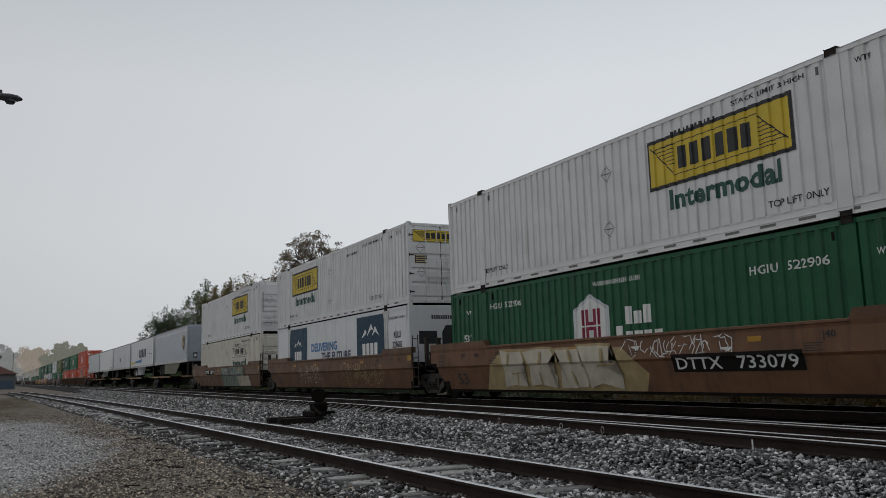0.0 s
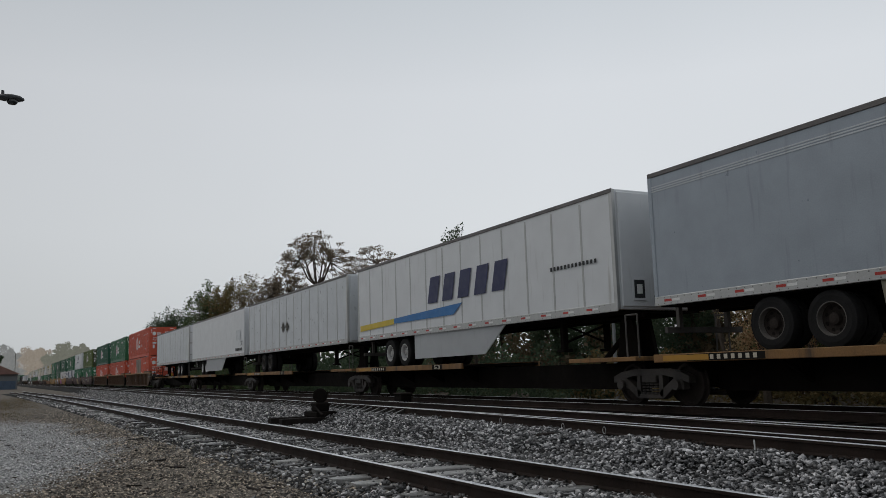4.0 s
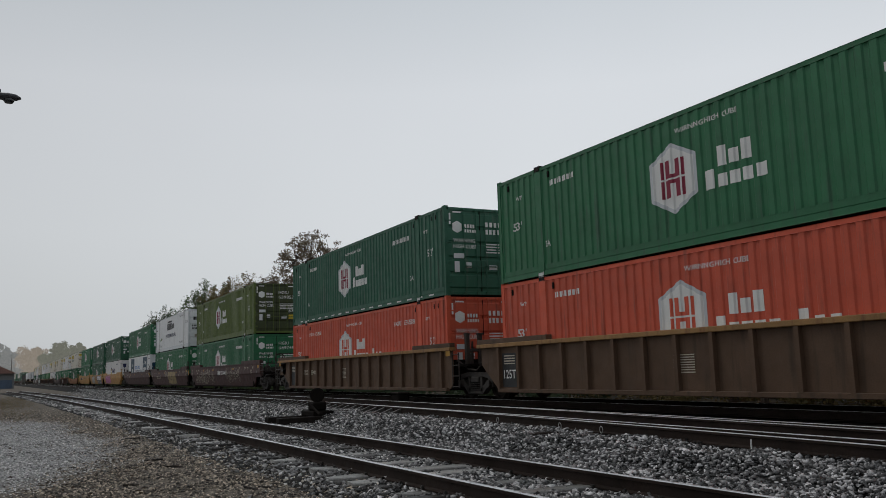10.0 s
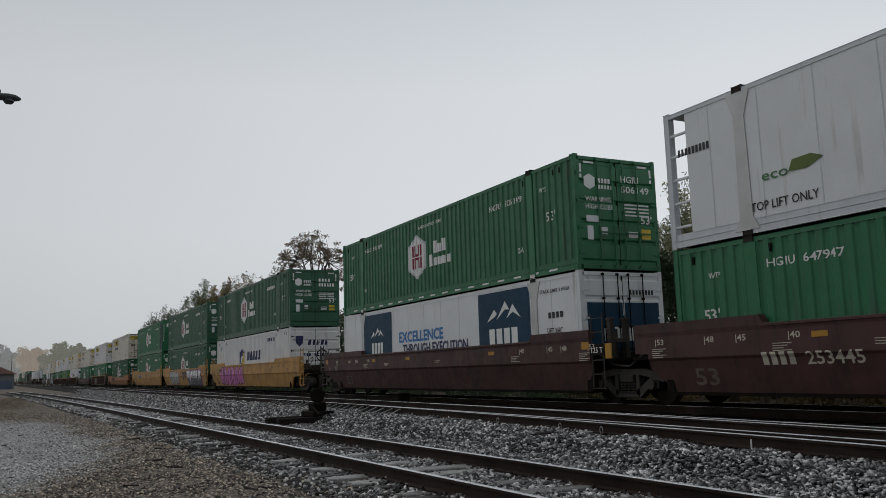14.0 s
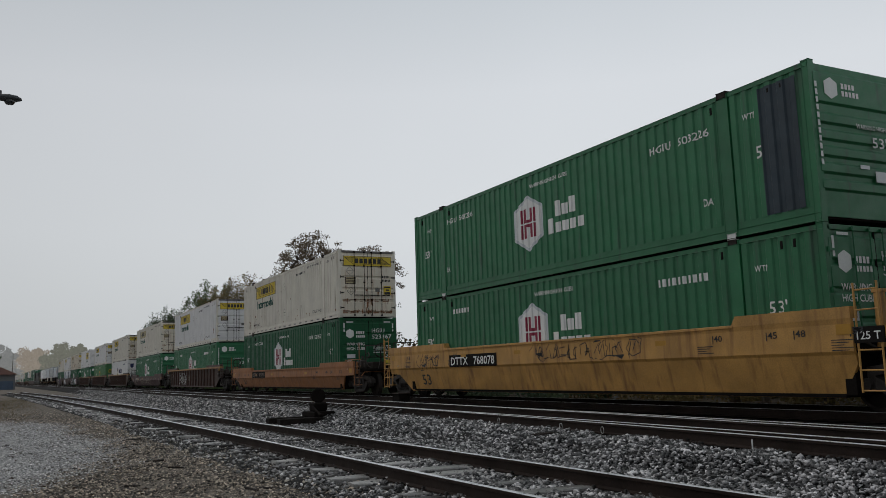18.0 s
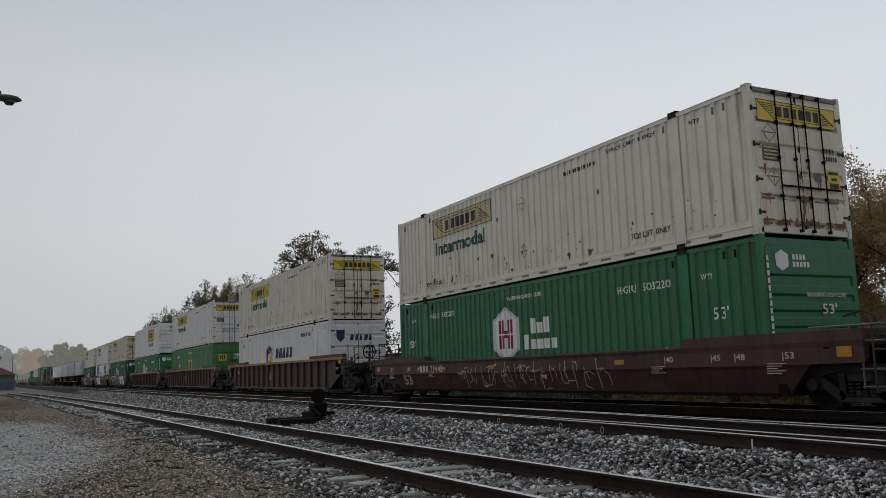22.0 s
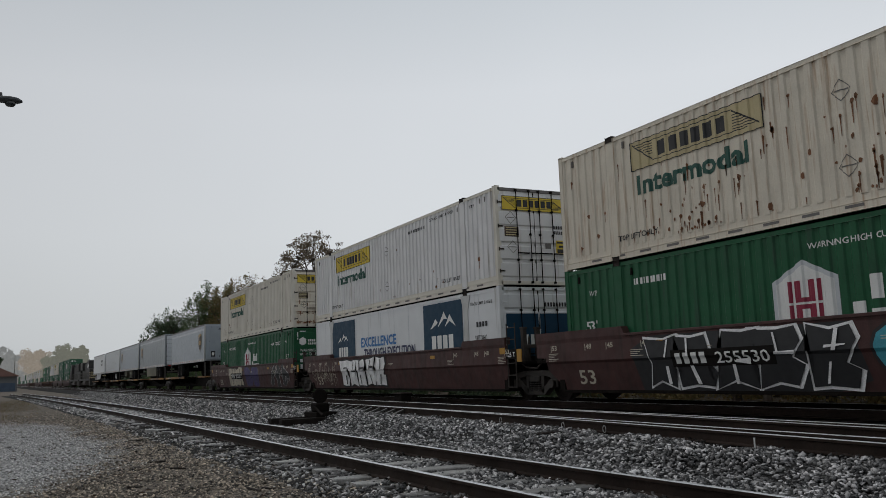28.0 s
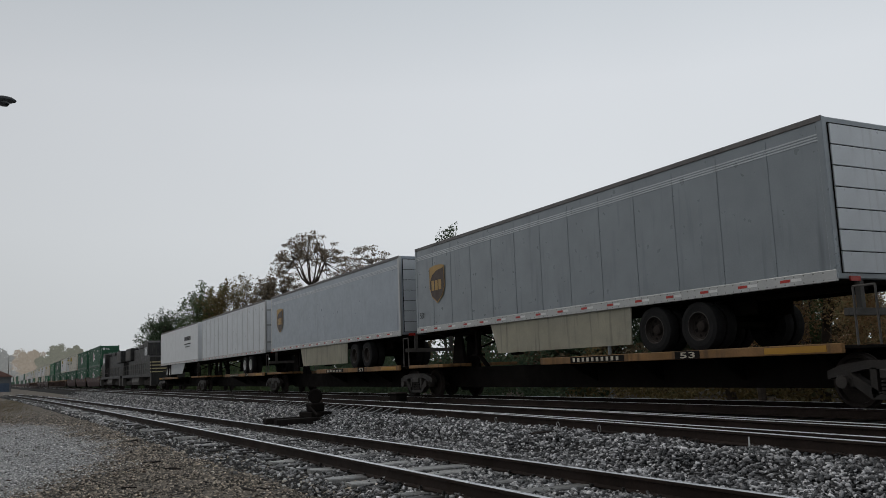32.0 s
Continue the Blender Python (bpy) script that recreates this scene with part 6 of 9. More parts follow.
def joint_gear(parent, paint, smooth, top):
    """Stands, plate and reflectors over the bogie that two cars share."""
    for y in (-1.0, -0.55):
        part("stand_post", kept(("stand_post", y), lambda: Geo().box(0.62, 0.76, y - 0.06, y + 0.06, 1.0, 2.0, 0.01).box(0.6, 0.78, y - 0.08, y + 0.08, 1.94, 2.0, 0.01)), paint, parent)
    part("stand_brace", kept("stand_brace", lambda: Geo().prism([(0.4, 1.05), (0.62, 1.05), (0.62, 1.75)], "y", -0.8, -0.74).box(0.6, 0.75, -1.05, -0.5, 1.42, 1.52, 0.01)), paint, parent)
    part("joint_pipe", kept("joint_pipe", lambda: bent(Geo(), [(-0.2, -1.2, 1.12), (0.5, -1.22, 1.16), (0.9, -1.1, 0.9), (1.5, -1.15, 0.86), (2.0, -1.2, 1.1)], 0.024)), M["ladder"], parent)
    if smooth:
        part("load_plate", kept(("load_plate", top), lambda: Geo().box(0.52, 1.06, -1.5, -1.47, top - 0.42, top - 0.16, 0.004)), M["plate"], parent, "dark load plate")
        part("lettering", kept(("load_text", top), lambda: flatten(words("125 T", 0.58, top - 0.36, 0.42, 0.13), 1.504)), M["chalk"], parent)
        part("reflector", kept(("load_refl", top), lambda: Geo().box(1.08, 1.3, -1.5, -1.47, top - 0.5, top - 0.16, 0.004)), M["reflect"], parent)


def coupler(parent, x, s):
    part("coupler", kept(("coupler", s), lambda: Geo().box(*sorted((0, s * 1.35)), -0.12, 0.12, 0.72, 0.96, 0.02).box(*sorted((s * 1.1, s * 1.65)), -0.2, 0.16, 0.66, 1.02, 0.04).tube((s * 0.3, 0.5, 0.8), (s * 1.6, 0.15, 0.35), 0.03, n=6)), M["black"], parent, "grimy cast-steel knuckle coupler", at=(x, 0, 0))


def well_car(m, style, paint, top, label, group, front_free, rear_free, chord="chord", near_part=True):
    c = thing("well_car", m, label, "railcar", group)
    paint = M[paint]
    xf, xr = (2.05 if front_free else 0.5), (-18.1 if rear_free else -17.3)
    for sg in (-1, 1):
        if style == "smooth":
            side = part("side_plate", kept(("smooth_side", sg, top, front_free, rear_free), lambda: smooth_side(sg, top, front_free, rear_free)), paint, c)
            for a, b in ((-2.05, xf), (xr, -13.75)):
                part("raised_sill", kept(("raised", sg, top, a, b), lambda: Geo().prism([(a, top - 0.01), (b, top - 0.01), (b if b > 0 else b - 0.12, top + 0.18), (a + 0.12 if b > 0 else a, top + 0.18)], "y", *sorted((sg * 1.33, sg * 1.515)))), paint, c)
            part("top_chord", kept(("chord_s", sg, top), lambda: Geo().box(-13.8, -2.0, *sorted((sg * 1.40, sg * 1.53)), top - 0.04, top + 0.02, 0.008)), paint, c)
            for x in (-4.0, -9.6, -12.6):
                part("reflector", kept(("reflector_s", sg), lambda: Geo().box(-0.16, 0.16, *sorted((sg * 1.502, sg * 1.509)), 0, 0.1)), M["reflect"], side, at=(x, 0, top - 0.28))
        else:
            side = part("side_plate", kept(("rib_side", sg, top, xf, xr), lambda: rib_side(sg, top, front_free, rear_free)), paint, c)
            part("top_chord", kept(("chord_r", sg, top, xf, xr), lambda: Geo().box(xr, xf, *sorted((sg * 1.30, sg * 1.53)), top - 0.11, top, 0.012)), M[chord], c, "yellow-brown worn top chord")
            part("raised_sill", kept(("raised_r", sg, top, xf), lambda: Geo().box(-2.2, xf, *sorted((sg * 1.33, sg * 1.515)), top, top + 0.13, 0.01)), paint, c)
            part("raised_sill", kept(("raised_r2", sg, top, xr), lambda: Geo().box(xr, -13.75, *sorted((sg * 1.33, sg * 1.515)), top, top + 0.13, 0.01)), paint, c)
            for i in range(17):
                part("rib", kept(("rib", sg, top), lambda: Geo().prism([(-0.05, 0), (0.05, 0), (0.05, top - 0.42), (-0.05, top - 0.42)], "y", *sorted((sg * 1.415, sg * 1.52)))), paint, side, at=(-0.15 - i * 1.0, 0, 0.32))
    part("well_floor", kept("well_floor", lambda: Geo().box(-16.3, 0.2, -1.38, 1.38, 0.26, 0.32).box(-16.5, -16.3, -1.38, 1.38, 0.3, 1.2).box(0.2, 0.4, -1.38, 1.38, 0.3, 1.2)), M["black"], c)
    tall = 2.1 if style == "smooth" and top > 1.4 else 1.4
    end_step(c, 0.95 if front_free else 0.45, False, paint, tall, front_free, top)
    end_step(c, -17.0, True, paint, tall, rear_free, top)
    bogie(c, 1.65 if front_free else 1.3)
    bright = paint if paint in (M["yellowcar"], M["orange"]) else M["gripsteel"]
    if near_part:
        if front_free:
            end_gear(c, 0.95, 1, bright)
        else:
            joint_gear(c, paint if paint == M["yellowcar"] else M["ladder"], style == "smooth" and paint != M["tcbrown"], top)
        if rear_free:
            end_gear(c, -17.0, -1, bright)
    if front_free:
        coupler(c, 2.6, 1)
        part("brake_wheel", kept("brake_wheel", lambda: Geo().lathe([(0.26, -0.02), (0.29, 0), (0.26, 0.02), (0.24, 0), (0.26, -0.02)], (0, 0, 0), "x", 18).tube((0, -0.26, 0), (0, 0.26, 0), 0.015, n=5).tube((0, 0, -0.26), (0, 0, 0.26), 0.015, n=5).tube((0, 0, -0.7), (-0.05, 0, 0), 0.03, n=6)), M["steel"], c, at=(2.6, -0.55, 1.75))
    if rear_free:
        bogie(c, -17.8)
        coupler(c, -18.75, -1)
        part("brake_tank", kept("brake_tank", lambda: Geo().lathe([(0, -0.5), (0.17, -0.46), (0.2, -0.4), (0.2, 0.4), (0.17, 0.46), (0, 0.5)], (0, 0, 0), "y", 14)), M["steel"], c, at=(-17.9, 0.1, 1.55))
    mid = 0.95 if top > 1.4 else 0.75
    if style == "smooth":
        part("lettering", kept(("car53", mid), lambda: flatten(words("53", -15.65, 0.46, 0.62, 0.34), 1.504, mid)), M["ink"] if paint in (M["yellowcar"], M["orange"], M["tcbrown"]) else M["bone"] if front_free or m.translation.x < -200 else M["dimbone"], c)
        ink = M["ink"] if paint in (M["yellowcar"], M["orange"], M["tcbrown"]) else M["bone"]
        for text, x in (("53", 0.5), ("48", -0.6), ("45", -1.2), ("40", -2.5), ("53", -16.6), ("48", -15.2), ("45", -14.4), ("40", -13.2)):
            part("lettering", kept(("carmark", text, x, top), lambda: flatten(words("|" + text, x - 0.04, top - 0.27, 0.25, 0.12), 1.508)), ink, c)
        part("stencil_text", kept(("carlines", top), lambda: flatten(flat([rect(a, a + w, top - 0.36 - 0.042 * i, top - 0.346 - 0.042 * i) for a, n in ((-11.6, 3), (-7.6, 2), (-16.75, 5), (-2.95, 4), (0.1, 5), (-13.6, 4)) for i in range(n) for w in (0.42 - 0.09 * (i % 3),)]), 1.509)), ink, c)
    else:
        part("data_panel", kept("datapanel", lambda: flatten(flat([rect(-16.05, -15.25, 0.38, 1.3)]), 1.425)), M["ink"], c, "black data panel")
        part("stencil_text", kept("datalines", lambda: flatten(flat([rect(-15.95, -15.4, 1.0 + 0.07 * i, 1.03 + 0.07 * i) for i in range(4)] + [rect(-9.3 , -8.7, 0.7 + 0.05 * i, 0.72 + 0.05 * i) for i in range(8)]), 1.43)), M["bone"], c)
    return c


def flatten(bm, y, mid=0.0):
    """Lays flat faces at y on the near side; with mid, onto a pressed side that bends at that height."""
    if mid:
        bmesh.ops.triangulate(bm, faces=bm.faces[:])
        for z in (mid, mid + 0.06):
            bmesh.ops.bisect_plane(bm, geom=bm.verts[:] + bm.edges[:] + bm.faces[:], plane_co=(0, 0, z), plane_no=(0, 0, 1))
    for v in bm.verts:
        v.co.y += -y + (inset(v.co.z, mid) if mid else 0)
    me = bpy.data.meshes.new("marking")
    bm.to_mesh(me)
    bm.free()
    me.materials.append(None)
    return me


def bend(c):
    """The height of the bend in a car's side, none on ribbed sides."""
    return 0.0 if "ribbed" in c["label"] else 0.75 if "low" in c["label"].split() else 0.95


def stencil(c, text, x, z, w, h, y=1.506, plate=True, ink="chalk", mark=0):
    """A car's number, on a dark plate or bare, after plain bars for a railway's mark."""
    if plate:
        part("number_plate", flatten(flat([rect(x - 0.12, x + w + 0.12, z - 0.06, z + h + 0.06)]), y, bend(c)), M["plate"], c)
    if mark:
        part("brand_name", flatten(flat(bars(x, x + 0.38 * w, z, z + h, mark, 0.35)), y + 0.004, bend(c)), M[ink], c)
        x, w = x + 0.46 * w, 0.54 * w
    part("lettering", flatten(words(text, x, z, w, h), y + 0.004, bend(c)), M[ink], c)


def spray(c, x0, x1, z0, z1, fill, edge, seed, n=5, y=1.504, thin=False):
    """Sprayed shapes: interlocked angular strokes with thin edges, no real letters."""
    rng = random.Random(seed)
    w, h = (x1 - x0) / n, z1 - z0
    back, front, k = [], [], 0
    for i in range(n):
        cx = x0 + (i + 0.5) * w
        for j in range(4):
            px, pz = cx + rng.uniform(-0.3, 0.3) * w, z0 + h * (0.2 + 0.2 * j)
            a = rng.uniform(0.2, 2.9)
            ln, tw = rng.uniform(0.3, 0.5) * (w if abs(math.cos(a)) > 0.7 else h), rng.uniform(0.10, 0.17) * h
            ux, uz = math.cos(a), math.sin(a)
            tip = rng.uniform(0.9, 1.9)

            def stroke(g):
                t, s = tw + g, ln + g
                pts = [(-s, -t * 0.8), (s * 0.55, -t), (s * 0.55, -t * tip), (s, 0.1 * t), (s * 0.5, t * tip), (s * 0.5, t), (-s * 0.3, t * 0.9), (-s, t * 1.1)]
                return [(px + p * ux - q * uz, max(z0, min(z1, pz + p * uz + q * ux))) for p, q in pts]
            back.append(stroke(0.03))
            front.append(stroke(0.0))
    for name, polys, col, up in (("sprayed_outline", back, edge, 0.0), ("sprayed_shape", front, fill, 0.0012)):
        bm = bmesh.new()
        for k, p in enumerate(polys):
            bm.faces.new([bm.verts.new((a, -up - 0.0003 * k, b)) for a, b in p])
        part(name, flatten(bm, y, bend(c)), M[col], c, "sprayed graffiti")
    cuts = []
    for i in range(n * 3):
        x, z = rng.uniform(x0 + 0.1, x1 - 0.2), rng.uniform(z0 + 0.1, z1 - 0.25)
        dx, dz = rng.uniform(-0.25, 0.3), rng.uniform(0.12, 0.4)
        cuts.append([(x, z), (x + 0.025, z), (x + dx + 0.025, min(z1, z + dz)), (x + dx, min(z1, z + dz))])
    part("sprayed_line", flatten(flat(cuts), y + 0.016, bend(c)), M[edge], c, "sprayed graffiti lines")


def bubbles(c, x0, x1, z0, z1, fill, edge, seed, n=4, y=1.504):
    """Sprayed rounded shapes with a dark edge and a dark split, no real letters."""
    rng = random.Random(seed)
    w, h = (x1 - x0) / n, z1 - z0
    back, front, slits = [], [], []
    for i in range(n):
        cx, cz = x0 + (i + 0.5) * w, (z0 + z1) / 2
        ph = [rng.uniform(0, 6.28) for _ in range(2)]
        lean = rng.uniform(-0.1, 0.22)

        def ring(g):
            pts = []
            for j in range(22):
                a = 2 * math.pi * j / 22
                r = 0.9 / max(abs(math.cos(a)), abs(math.sin(a))) ** 0.62 * (1 + 0.09 * math.sin(2 * a + ph[0]) + 0.10 * math.sin(3 * a + ph[1]))
                pts.append((cx + (0.53 * w * r + g) * math.cos(a) + lean * h * 0.5 * math.sin(a), max(z0, min(z1, cz + (0.5 * h * r + g) * math.sin(a)))))
            return pts
        back.append(ring(0.05))
        front.append(ring(-0.01))
        for k in range(2):
            sx, sz = cx + rng.uniform(-0.22, 0.22) * w, cz + (0.22 if k else -0.24) * h + rng.uniform(-0.08, 0.08) * h
            slits.append([(sx - 0.05, sz - 0.13 * h), (sx + 0.04, sz - 0.14 * h), (sx + 0.09, sz + 0.12 * h), (sx - 0.01, sz + 0.14 * h)])
    for name, polys, col, up in (("sprayed_outline", back, edge, 0.0), ("sprayed_shape", front, fill, 0.003), ("sprayed_line", slits, edge, 0.008)):
        bm = bmesh.new()
        for k, p in enumerate(polys):
            bm.faces.new([bm.verts.new((a, -up - 0.0006 * k, b)) for a, b in p])
        part(name, flatten(bm, y, bend(c)), M[col], c, "sprayed graffiti")


def under(poly, z):
    """The part of an outline that lies below the height z."""
    out = []
    for (a, b), (c, d) in zip(poly, poly[1:] + poly[:1]):
        if b <= z:
            out.append((a, b))
        if (b - z) * (d - z) < 0:
            out.append((a + (c - a) * (z - b) / (d - b), z))
    return out


def block_shapes(c, x0, x1, z0, z1, fill, edge, seed, n=4, y=1.504, foot=""):
    """Sprayed blocks with slanted sides, hooked corners and dark splits, no real letters."""
    rng = random.Random(seed)
    w, h = (x1 - x0) / n, z1 - z0
    back, front, slits = [], [], []
    for i in range(n):
        a, b = x0 + i * w, x0 + (i + 1) * w
        lean = rng.uniform(-0.18, 0.18) * w

        def wob(k=0.1):
            return rng.uniform(-k, k)
        pts = [(a + wob(0.12) * w, z0 + abs(wob(0.08)) * h), (a + 0.42 * w, z0 + rng.uniform(0, 0.16) * h), (b - 0.1 * w + wob() * w, z0 + abs(wob(0.06)) * h),
               (b + wob(0.12) * w + lean * 0.5, z0 + (0.32 + wob()) * h), (b - 0.2 * w + lean * 0.5, z0 + (0.5 + wob()) * h), (b + 0.04 * w + lean, z0 + (0.74 + wob()) * h),
               (b - 0.06 * w + lean, z1 - abs(wob(0.06)) * h), (a + 0.55 * w + lean, z1 - rng.uniform(0, 0.14) * h), (a + wob(0.14) * w + lean, z1 - abs(wob(0.08)) * h),
               (a + (0.14 + wob(0.06)) * w + lean * 0.5, z0 + (0.55 + wob()) * h)]
        cx, cz = (a + b) / 2 + lean / 2, (z0 + z1) / 2

        def grown(g):
            return [(cx + (p - cx) * (1 + g / w), max(z0 - 0.02, min(z1 + 0.02, cz + (q - cz) * (1 + g / h)))) for p, q in pts]
        back.append(grown(0.11))
        front.append(grown(-0.02))
        for lo, hi in ((0.1, 0.42), (0.58, 0.9)):
            if rng.random() < 0.85:
                sx, t = cx + wob(0.16) * w, rng.uniform(0.03, 0.07)
                tilt = wob(0.18)
                slits.append([(sx - t, z0 + lo * h), (sx + t * 0.6, z0 + lo * h), (sx + t + tilt, z0 + hi * h), (sx - t * 0.5 + tilt, z0 + hi * h)])
        if rng.random() < 0.6:
            sz = z0 + rng.uniform(0.35, 0.65) * h
            slits.append([(cx - 0.05 * w, sz), (b - 0.12 * w, sz + wob(0.06)), (b - 0.1 * w, sz + 0.06), (cx - 0.03 * w, sz + 0.05)])
    for name, polys, col, up in (("sprayed_outline", back, edge, 0.0), ("sprayed_shape", front, fill, 0.0145), ("sprayed_line", slits, edge, 0.028)):
        bm = bmesh.new()
        for k, q in enumerate(polys):
            bm.faces.new([bm.verts.new((a, -up - 0.0022 * k, b)) for a, b in q])
        part(name, flatten(bm, y, bend(c)), M[col], c, "sprayed graffiti")
    # foot paints in the shade where the side leans in below its bend
    if foot:
        bm = bmesh.new()
        for k, q in enumerate(front):
            low = under(q, z0 + 0.47 * h)
            bm.faces.new([bm.verts.new((a, -0.0155 - 0.0022 * k, b)) for a, b in low])
        part("sprayed_shade", flatten(bm, y, bend(c)), M[foot], c, "dark grey sprayed lower half")


def scribble(c, x0, x1, z0, z1, col, seed, n=14, y=1.505):
    """Thin sprayed strokes that read as tags but spell nothing."""
    rng = random.Random(seed)
    p = []
    for i in range(n):
        xa = x0 + (x1 - x0) * (i + rng.uniform(-0.4, 0.4)) / n
        xb = xa + rng.uniform(-0.12, 0.22)
        za, zb = rng.uniform(z0, z0 + 0.4 * (z1 - z0)), rng.uniform(z0 + 0.6 * (z1 - z0), z1)
        t = 0.022
        p.append([(xa, za), (xa + t, za), (xb + t, zb), (xb, zb)])
        cx, cz, rad = xa + rng.uniform(-0.1, 0.3), rng.uniform(z0 + 0.15, z1 - 0.15), rng.uniform(0.08, 0.24)
        a0, sweep = rng.uniform(0, 6.28), rng.uniform(2.0, 5.2)
        ring = [(a0 + sweep * j / 7, rad * (1 + 0.25 * math.sin(3 * j))) for j in range(8)]
        clampz = lambda v: max(z0 - 0.02, min(z1, v))
        for (a, r0), (b, r1) in zip(ring, ring[1:]):
            p.append([(cx + r0 * math.cos(a), clampz(cz + r0 * math.sin(a))), (cx + (r0 + t) * math.cos(a), clampz(cz + (r0 + t) * math.sin(a))),
                      (cx + (r1 + t) * math.cos(b), clampz(cz + (r1 + t) * math.sin(b))), (cx + r1 * math.cos(b), clampz(cz + r1 * math.sin(b)))])
        if rng.random() < 0.3:
            zm = rng.uniform(z0, z1)
            p.append([(xa, zm), (xa + rng.uniform(0.15, 0.35), zm + rng.uniform(-0.1, 0.1)), (xa + 0.3, zm + 0.03), (xa, zm + 0.025)])
    part("sprayed_tag", flatten(flat(p), y, bend(c)), M[col], c, "thin sprayed graffiti strokes")


# ---------- spine cars and trailers ----------
def spine_car(m, flip, label, front_free, rear_free):
    """One unit of a spine car: beam, wheel platform, hitch."""
    c = thing("spine_car", m, label, "railcar", "spine cars")
    s = -1 if flip else 1
    ax = -CL / 2

    def X(x):
        return ax + s * (x - ax)

    def span(a, b):
        return sorted((X(a), X(b)))
    part("centre_beam", kept(("beam",), lambda: Geo().prism([(-17.3, 0.95), (-17.3, 0.7), (-15.2, 0.32), (-1.2, 0.32), (0.9, 0.7), (0.9, 0.95)], "y", -0.34, 0.34)), M["black"], c)
    deck = part("wheel_platform", kept(("deck", flip), lambda: Geo().box(*span(-16.2, -7.4), -1.36, 1.36, 1.0, 1.06, 0.01)), M["black"], c)
    for sg in (-1, 1):
        part("platform_edge", kept(("edge", flip, sg), lambda: Geo().box(*span(-16.2, -7.4), *sorted((sg * 1.34, sg * 1.42)), 0.93, 1.10, 0.012)), M["spine"], deck, "yellow-brown worn steel edge")
        part("reflector", kept(("edge_mark", flip, sg), lambda: Geo().box(*span(-15.9, -14.6), *sorted((sg * 1.42, sg * 1.426)), 0.96, 1.07)), M["reflect"], deck)
        for i in range(4):
            part("bracket", kept(("bracket", sg), lambda: Geo().prism([(0.3 * sg, 0.45), (1.3 * sg, 0.98), (0.3 * sg, 0.98)], "x", -0.04, 0.04)), M["black"], deck, at=(X(-15.5 + 2.4 * i), 0, 0))
        part("hitch_shelf", kept(("shelf", flip, sg), lambda: Geo().box(*span(-1.9, 0.6), *sorted((sg * 0.34, sg * 1.38)), 0.98, 1.08, 0.01)), M["spine"], c)
    part("number_plate", flatten(flat([rect(X(-12.7 if flip else -9.0) - 0.4, X(-12.7 if flip else -9.0) + 0.3, 0.935, 1.095)]), 1.422), M["plate"], c)
    part("number_plate", flatten(flat([rect(X(-9.7 if flip else -14.2) - 1.0, X(-9.7 if flip else -14.2) + 1.0, 0.945, 1.085)]), 1.4215), M["plate"], c)
    part("lettering", flatten(words("53", X(-12.7 if flip else -9.0) - 0.25, 0.955, 0.42, 0.12), 1.424), M["bone"], c)
    part("number_marking", flatten(flat(bars(X(-9.7 if flip else -14.2) - 0.9, X(-9.7 if flip else -14.2) + 0.9, 0.97, 1.06, 10, 0.5)), 1.424), M["bone"], c)
    hx = X(-0.95)
    part("hitch", kept("hitch", lambda: Geo().prism([(-0.45, 0.9), (0.45, 0.9), (0.2, 2.02), (-0.2, 2.02)], "y", -0.3, -0.2).prism([(-0.45, 0.9), (0.45, 0.9), (0.2, 2.02), (-0.2, 2.02)], "y", 0.2, 0.3).box(-0.45, 0.45, -0.5, 0.5, 2.0, 2.12, 0.03).tube((-1.4, 0, 0.95), (-0.1, 0, 1.9), 0.07, n=8)), M["black"], c, "dark steel trailer hitch", at=Matrix.Translation((hx, 0, 0)) @ (pose(0, 0, 0, 0, 0, 180) if flip else pose(0, 0, 0)))
    for sg in (-1, 1):
        part("grab_iron", kept(("grab", sg), lambda: Geo().tube((0, sg * 1.35, 1.05), (0, sg * 1.35, 2.0), 0.02, n=6).tube((0.4, sg * 1.35, 1.05), (0.4, sg * 1.35, 2.0), 0.02, n=6).tube((0, sg * 1.35, 2.0), (0.4, sg * 1.35, 2.0), 0.02, n=6)), M["locogrey"], c, at=(0.3, 0, 0))
    bogie(c, 1.25 if front_free else 0.68)
    if front_free:
        coupler(c, 1.9, 1)
    if rear_free:
        bogie(c, -17.2)
        coupler(c, -18.0, -1)
    return c


def hand_holes():
    """Round holes in a wheel's dish."""
    g = Geo()
    for i in range(8):
        a = math.pi * (i + 0.5) / 4
        x, z = 0.205 * math.cos(a), 0.205 * math.sin(a)
        g.tube((x, -0.002, z), (x, -0.012, z), 0.036, n=8)
    return g


